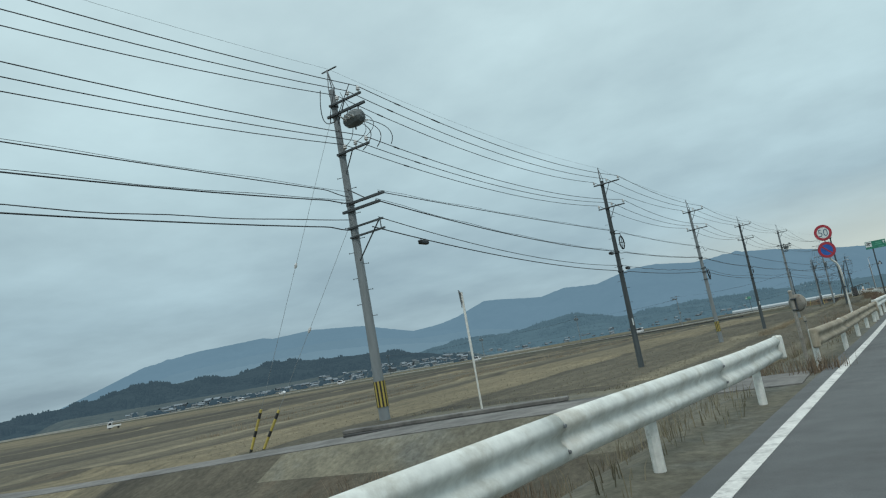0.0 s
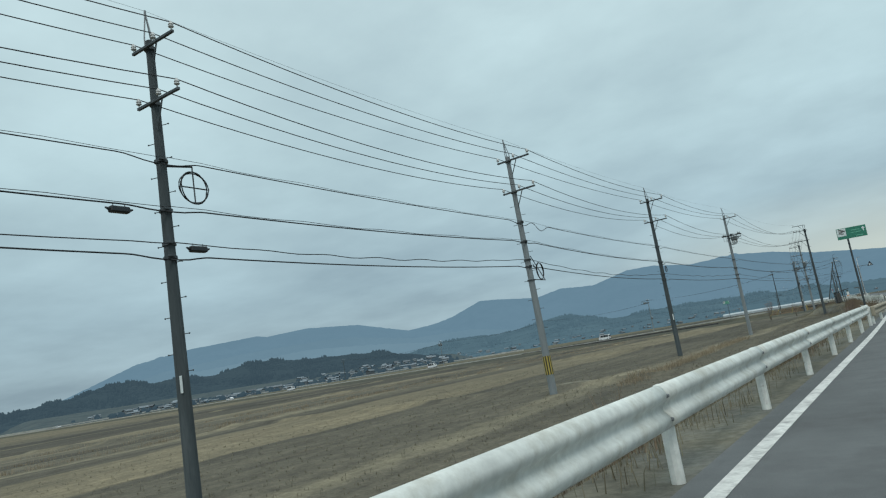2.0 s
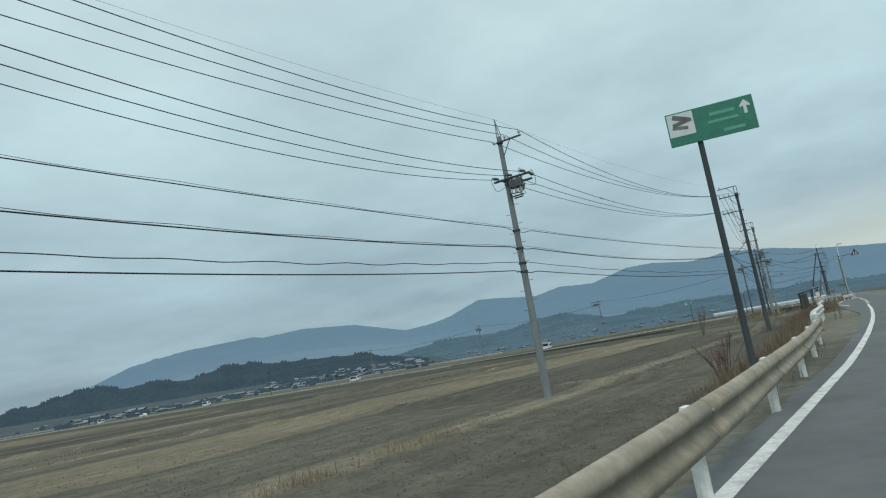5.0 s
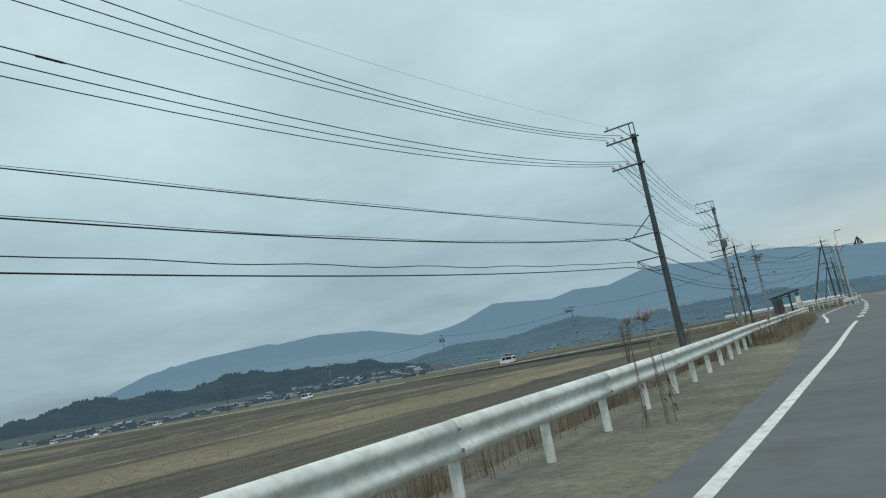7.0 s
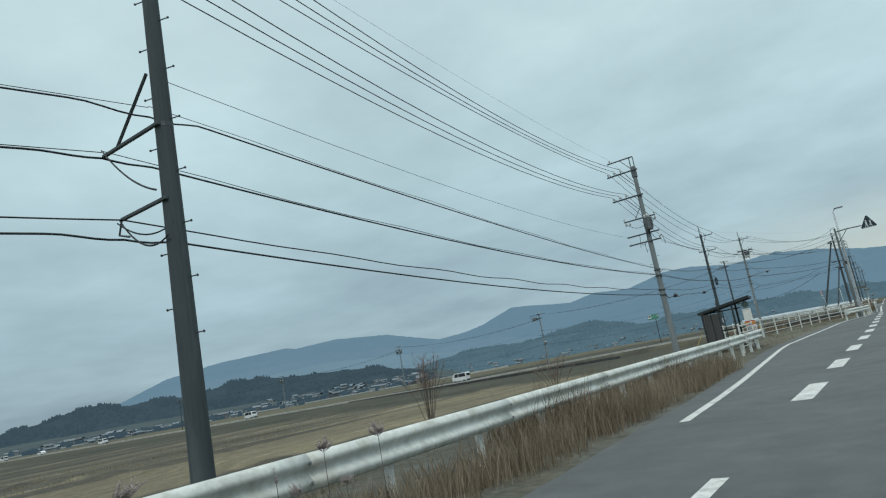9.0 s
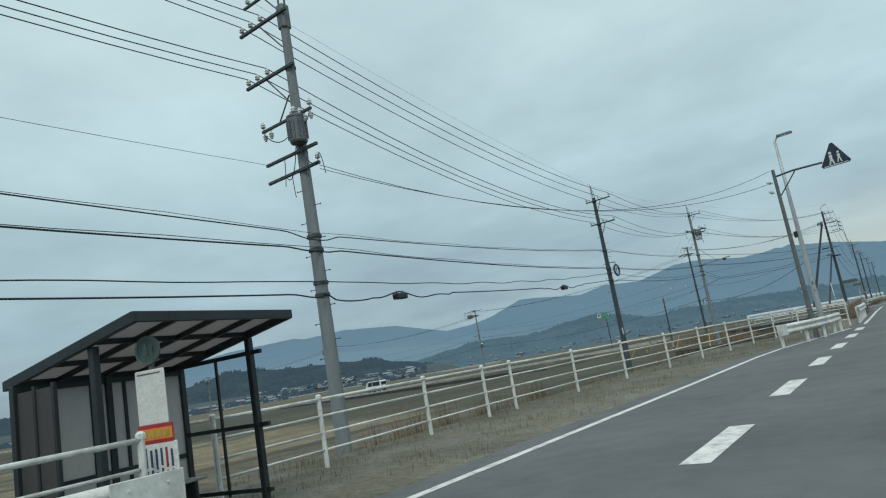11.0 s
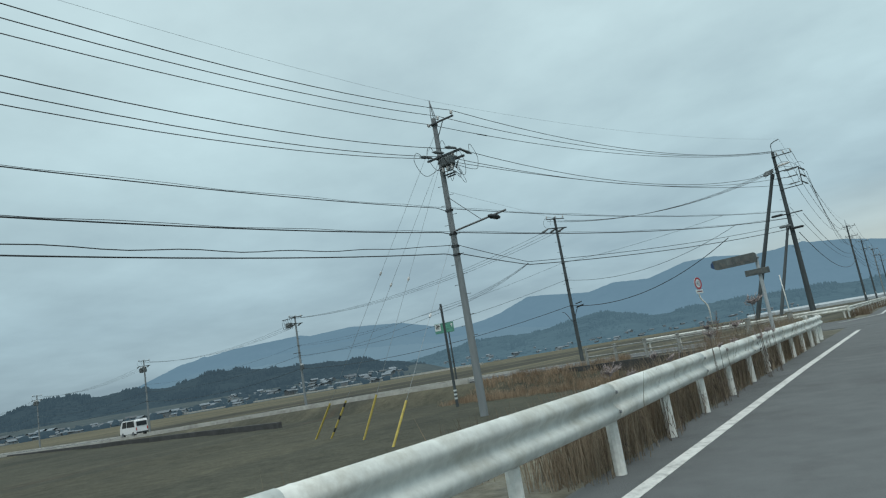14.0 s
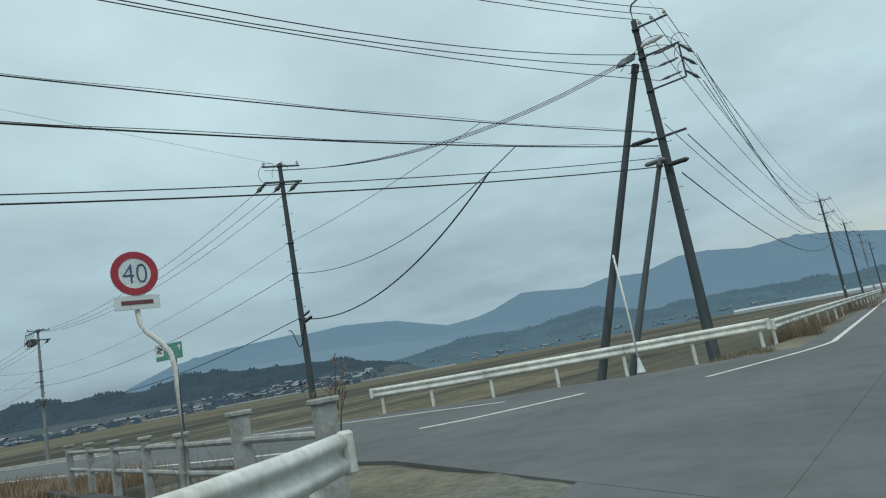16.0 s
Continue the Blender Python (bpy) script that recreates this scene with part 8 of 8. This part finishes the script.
def plume_weed(h, half, wide, stems, branches, label):
    """A dead roadside weed: a sheaf of thin stems under one feathery head that leans with the wind."""
    g = thing("dead_plume_weed", Matrix(), label, "weed", "dead plume weeds beside the guardrail")
    zc = h - half
    for k in range(stems):
        bm = bmesh.new()
        a, r = rnd(0, 6.28), 0.0 if k == 0 else rnd(0.02, 0.05)
        top = zc - half * 0.6 if k == 0 else zc * rnd(0.45, 0.8)
        tube(bm, [(r * math.cos(a), r * math.sin(a), -0.05), (r * 0.8 * math.cos(a), r * 0.8 * math.sin(a), top * 0.5), (r * 0.3 * math.cos(a), r * 0.3 * math.sin(a), top)], 0.0045 if k == 0 else 0.003, 5)
        part("stem", bm, M_BARK, g)
    bm = bmesh.new()
    wind = Vector((0.4, 0.28, 0.0)) * wide
    for i in range(branches):
        a, q = rnd(0, 6.28), math.sqrt(rnd(0.02, 1.0))
        dx, dy = wide * q * math.cos(a), wide * q * math.sin(a)
        rise = rnd(-0.3, 0.95) if i else 1.1
        p0 = Vector((0, 0, zc - half * rnd(0.35, 1.0)))
        p1 = Vector((dx, dy, zc + half * rise)) + wind * (0.5 + rise)
        mid = p0.lerp(p1, 0.5) + Vector((0.2 * dx, 0.2 * dy, -0.1 * half)) - wind * 0.3
        tube(bm, [p0, mid, p1], 0.002, 3)
        for k in range(120):
            t = rnd(0.2, 1.04)
            p = p0.lerp(mid, t / 0.5) if t < 0.5 else mid.lerp(p1, (t - 0.5) / 0.5)
            b = rnd(0, 6.28)
            e = p + Vector((0.026 * math.cos(b), 0.026 * math.sin(b), rnd(-0.01, 0.035))) * rnd(0.4, 1.2)
            side = Vector((-math.sin(b), math.cos(b), rnd(-0.5, 0.5))) * 0.0021
            bm.faces.new([bm.verts.new(v) for v in (p, p.lerp(e, 0.6) + side, e, p.lerp(e, 0.6) - side)])
    tagged(part("plume", bm, M_PLUME, g, "feathery pinkish-grey seed head"), kind="stuff")
    for k in range(7):
        bm = bmesh.new()
        a, z = rnd(0, 6.28), h * rnd(0.12, 0.5)
        p = Vector((0, 0, z))
        e = Vector((0.11 * math.cos(a), 0.11 * math.sin(a), z - rnd(0.05, 0.2)))
        q = Vector((-math.sin(a), math.cos(a), 0)) * 0.014
        bm.faces.new([bm.verts.new(c) for c in (p, (p + e) / 2 + q + Vector((0, 0, 0.05)), e, (p + e) / 2 - q + Vector((0, 0, 0.05)))])
        part("leaf", bm, M_BARK, g)
    return g


M_PLUME = material("dry_seed_plume", (0.40, 0.345, 0.335), 0.9, 0, 0.45, 22.0, None, 0.0)
weeds = [plume_weed(1.54, 0.11, 0.155, 4, 26, "tall dead weed with a feathery pinkish-grey seed head"), plume_weed(1.46, 0.065, 0.075, 4, 14, "dead weed with a small feathery seed head"),
         plume_weed(1.15, 0.1, 0.02, 2, 3, "short dead weed with a thin feathery seed head")]
for w, (x, y) in zip(weeds, ((-1.26, 115.80), (-1.43, 115.59), (-1.19, 116.0))):
    w.matrix_basis = pose(x, y, ground_z(x, y))
for i in range(20):
    y = rnd(217, 227)
    x = lane_x(y) - 2.72 + rnd(-0.25, 0.15)
    copy_thing(weeds[(i * 7) % 3], Matrix.Translation((x, y, ground_z(x, y))) @ Matrix.Rotation(rnd(0, 6.28), 4, "Z") @ Matrix.Scale(rnd(0.5, 0.85), 4))
for k, x, y, q in ((0, -4.5, 225.45, 1.07), (2, -4.55, 225.8, 0.8), (1, -4.5, 226.6, 0.62), (2, -4.6, 226.9, 0.7)):
    copy_thing(weeds[k], Matrix.Translation((x, y, ground_z(x, y))) @ Matrix.Scale(q, 4))
for i in range(16):
    y = rnd(133, 141)
    x = lane_x(y) - 4.35 + rnd(-0.3, 0.3)
    copy_thing(weeds[(i * 5) % 3], Matrix.Translation((x, y, ground_z(x, y))) @ Matrix.Rotation(rnd(0, 6.28), 4, "Z") @ Matrix.Scale(rnd(0.4, 0.7), 4))


def blades(name, mat, label, spots, h0, h1, w, per, spread, bend=0.35):
    """Dry grass: bent tapering blades in clumps at spots."""
    verts, faces = [], []
    for x, y, z, s in spots:
        for _ in range(per):
            a, b = rnd(0, 6.28), rnd(0, 6.28)
            px, py = x + rnd(-spread, spread), y + rnd(-spread, spread)
            h = rnd(h0, h1) * s
            ux, uy = math.cos(a) * w * 0.5, math.sin(a) * w * 0.5
            bx, by = math.cos(b) * h * bend * rnd(0.2, 1.3), math.sin(b) * h * bend * rnd(0.2, 1.3)
            k = len(verts)
            verts += [(px - ux, py - uy, z - 0.03), (px + ux, py + uy, z - 0.03), (px + bx * 0.4 + ux * 0.7, py + by * 0.4 + uy * 0.7, z + h * 0.6),
                      (px + bx * 0.4 - ux * 0.7, py + by * 0.4 - uy * 0.7, z + h * 0.6), (px + bx, py + by, z + h)]
            faces += [(k, k + 1, k + 2, k + 3), (k + 3, k + 2, k + 4)]
    me = bpy.data.meshes.new(name)
    me.from_pydata(verts, [], faces)
    me.materials.append(mat)
    ob = new(name, me)
    return tagged(ob, label, "grass", kind="stuff")


def verge_spots(n, lo, hi, y0=-12, y1=262, size=(0.6, 1.2), patch=0.0):
    out = []
    while len(out) < n:
        y = rnd(y0, y1)
        sh = lerp_table(SHOULDER, y)
        d = sh + rnd(lo, hi)
        x = lane_x(y) - d
        if abs(y - 13.5) < 1.6 or abs(y - side_y(x)) < 3.6 or (x > -13 and 245.8 < y < 260.5):
            continue
        if patch and noise.noise((x * 0.13, y * 0.13, 2.0)) < patch:
            continue
        out.append((x, y, ground_z(x, y), rnd(*size)))
    return out


blades("bank_grass", M_STRAW, "short dry straw-coloured grass on the road bank", verge_spots(5200, -0.3, 3.2), 0.08, 0.28, 0.012, 7, 0.22)
blades("tall_dead_weeds", M_WEED, "tall brown dead weeds along the guardrails", verge_spots(420, -0.1, 1.1, 12, 262, (0.6, 1.2), 0.12), 0.25, 0.75, 0.012, 16, 0.22, 0.25)
blades("footway_grass", M_STRAW, "thin dry grass round the bus stop", [(x, y, ground_z(x, y), rnd(0.5, 1)) for x, y in ((rnd(-12, -4.6), rnd(150, 206)) for _ in range(2200)) if lane_x(y) - x > lerp_table(EDGE, y) + 0.25], 0.05, 0.18, 0.010, 6, 0.25)


def clump_spots(places):
    out = []
    for x, y, n, r, s in places:
        for _ in range(n):
            a, q = rnd(0, 6.28), r * math.sqrt(rnd(0, 1))
            px, py = x + q * math.cos(a), y + q * math.sin(a)
            out.append((px, py, ground_z(px, py), s * rnd(0.7, 1.15)))
    return out


blades("dead_weed_clumps", M_WEED, "dense brown clumps of dead weeds beside the road",
       clump_spots([(-3.75, 14.2, 14, 0.35, 0.55), (-5.2, 17.0, 14, 0.8, 0.6), (-8.2, 8.8, 60, 1.2, 1.0), (-10.5, 9.2, 50, 1.3, 0.9), (-9.2, 6.2, 50, 1.4, 0.9), (-3.9, 128, 40, 0.8, 0.9),
                    (-4.4, 137, 50, 1.0, 0.9), (-3.2, 134, 40, 0.6, 1.0), (-4.1, 146, 60, 1.0, 1.1), (-4.6, 152, 60, 1.0, 1.1), (-2.6, 98.5, 60, 1.2, 1.1), (-11.6, 245.5, 70, 1.6, 1.3), (-14.5, 245.6, 70, 1.8, 1.2),
                    (-8.6, 236, 60, 1.2, 1.1), (-9.5, 241, 60, 1.5, 1.2), (-5.9, 222, 26, 0.8, 0.9), (-6.6, 230, 26, 0.8, 1.0), (-8.0, 268, 50, 0.9, 1.1), (-8.9, 276, 50, 1.2, 1.1), (-9.2, 290, 60, 2.0, 1.2)]),
       0.3, 0.8, 0.011, 18, 0.3, 0.35)


def stubble():
    """Rows of cut rice stalks in the paddies nearest the road."""
    out = []
    for y0, y1, d0, d1 in ((18, 100, 6.5, 34), (106, 148, 9.5, 36)):
        d = d0
        while d < d1:
            y = y0
            step = 0.34 + 0.012 * (d - d0)
            while y < y1:
                y += step * rnd(0.8, 1.25)
                x = lane_x(y) - d + rnd(-0.22, 0.22)
                if rnd(0, 1) < 0.75:
                    out.append((x, y, ground_z(x, y), rnd(0.6, 1.15)))
            d += 0.36 + 0.02 * (d - d0)
    return out


blades("rice_stubble", M_STUBBLE, "rows of cut rice stubble in the paddies", stubble(), 0.03, 0.09, 0.016, 5, 0.07, 0.6)

bank = [(x, y, ground_z(x, y), rnd(0.7, 1.2)) for x, y in ((-17.5 - 10.5 * rnd(0, 1) ** 1.3, rnd(244.2, 249.6)) for _ in range(400))]
M_RUSSET = grass_material("russet_bank_grass", (0.17, 0.125, 0.085), (0.28, 0.21, 0.145), (0.37, 0.29, 0.205))
blades("bank_grass", M_RUSSET, "russet dry grass on the side-road bank", bank, 0.18, 0.45, 0.02, 26, 0.28)

# dry grass along the low banks between the paddies
M_BANKTOP = grass_material("pale_bank_grass", (0.19, 0.155, 0.105), (0.27, 0.225, 0.155), (0.35, 0.295, 0.21))
bank = [(-d + rnd(-0.35, 0.35) + 0.6 * math.sin(y * 0.05), y, rnd(0.6, 1.2)) for d, y0, y1, n in ((11.2, 60, 96, 260), (43.6, 30, 190, 520), (51.0, 40, 190, 420), (62.5, 50, 200, 320))
        for y in (rnd(y0, y1) for _ in range(n))]
blades("paddy_bank_grass", M_BANKTOP, "pale dry grass along low banks between the paddies", [(x, y, ground_z(x, y), q) for x, y, q in bank], 0.12, 0.34, 0.02, 12, 0.4)

# brown dead grass that overhangs the kerb beside the long guardrail
kerbside = []
for _ in range(420):
    y = rnd(133.0, 156.5)
    k = smooth01(y, 133, 146)
    x = lerp_table([(126.6, -2.76), (133.6, -3.36), (147.7, -4.17), (162.8, -4.96)], y) + 0.3 + rnd(0, 0.75) * (0.5 + 0.5 * k)
    kerbside.append((x, y, ground_z(x, y), rnd(0.55, 1.0) * (0.45 + 0.55 * k)))
M_KERBWEED = grass_material("brown_kerb_grass", (0.14, 0.112, 0.082), (0.22, 0.178, 0.128), (0.30, 0.25, 0.185))
blades("kerbside_dead_grass", M_KERBWEED, "thick brown dead grass on the road side of a guardrail", kerbside, 0.25, 0.75, 0.011, 26, 0.3, 0.4)

# matted dead growth leaning over the rail, and grass along the junction's verge
growth = []
for _ in range(520):
    y = rnd(216.6, 236.0)
    x = lerp_table([(207.95, -3.33), (216.4, -3.88), (220.87, -4.36), (227.81, -4.92), (235.72, -5.38)], y) + rnd(-0.75, -0.12)
    growth.append((x, y, ground_z(x, y), rnd(0.7, 1.1) * (1.0 + 0.3 * smooth01(y, 219, 226))))
blades("matted_dead_growth", M_KERBWEED, "matted grey-brown dead growth against a guardrail", growth, 0.4, 1.0, 0.008, 20, 0.22, 0.35)
corner = []
for _ in range(420):
    x = rnd(-20.0, -7.4)
    y0 = side_y(x) + 3.2 + 6.5 * math.exp((x + 4.0) / 8.0)
    y = y0 + rnd(0.05, 1.7)
    corner.append((x, y, ground_z(x, y), rnd(0.6, 1.1)))
blades("corner_verge_grass", M_STRAW, "short dry grass on the verge round the junction corner", corner, 0.05, 0.2, 0.014, 14, 0.25)
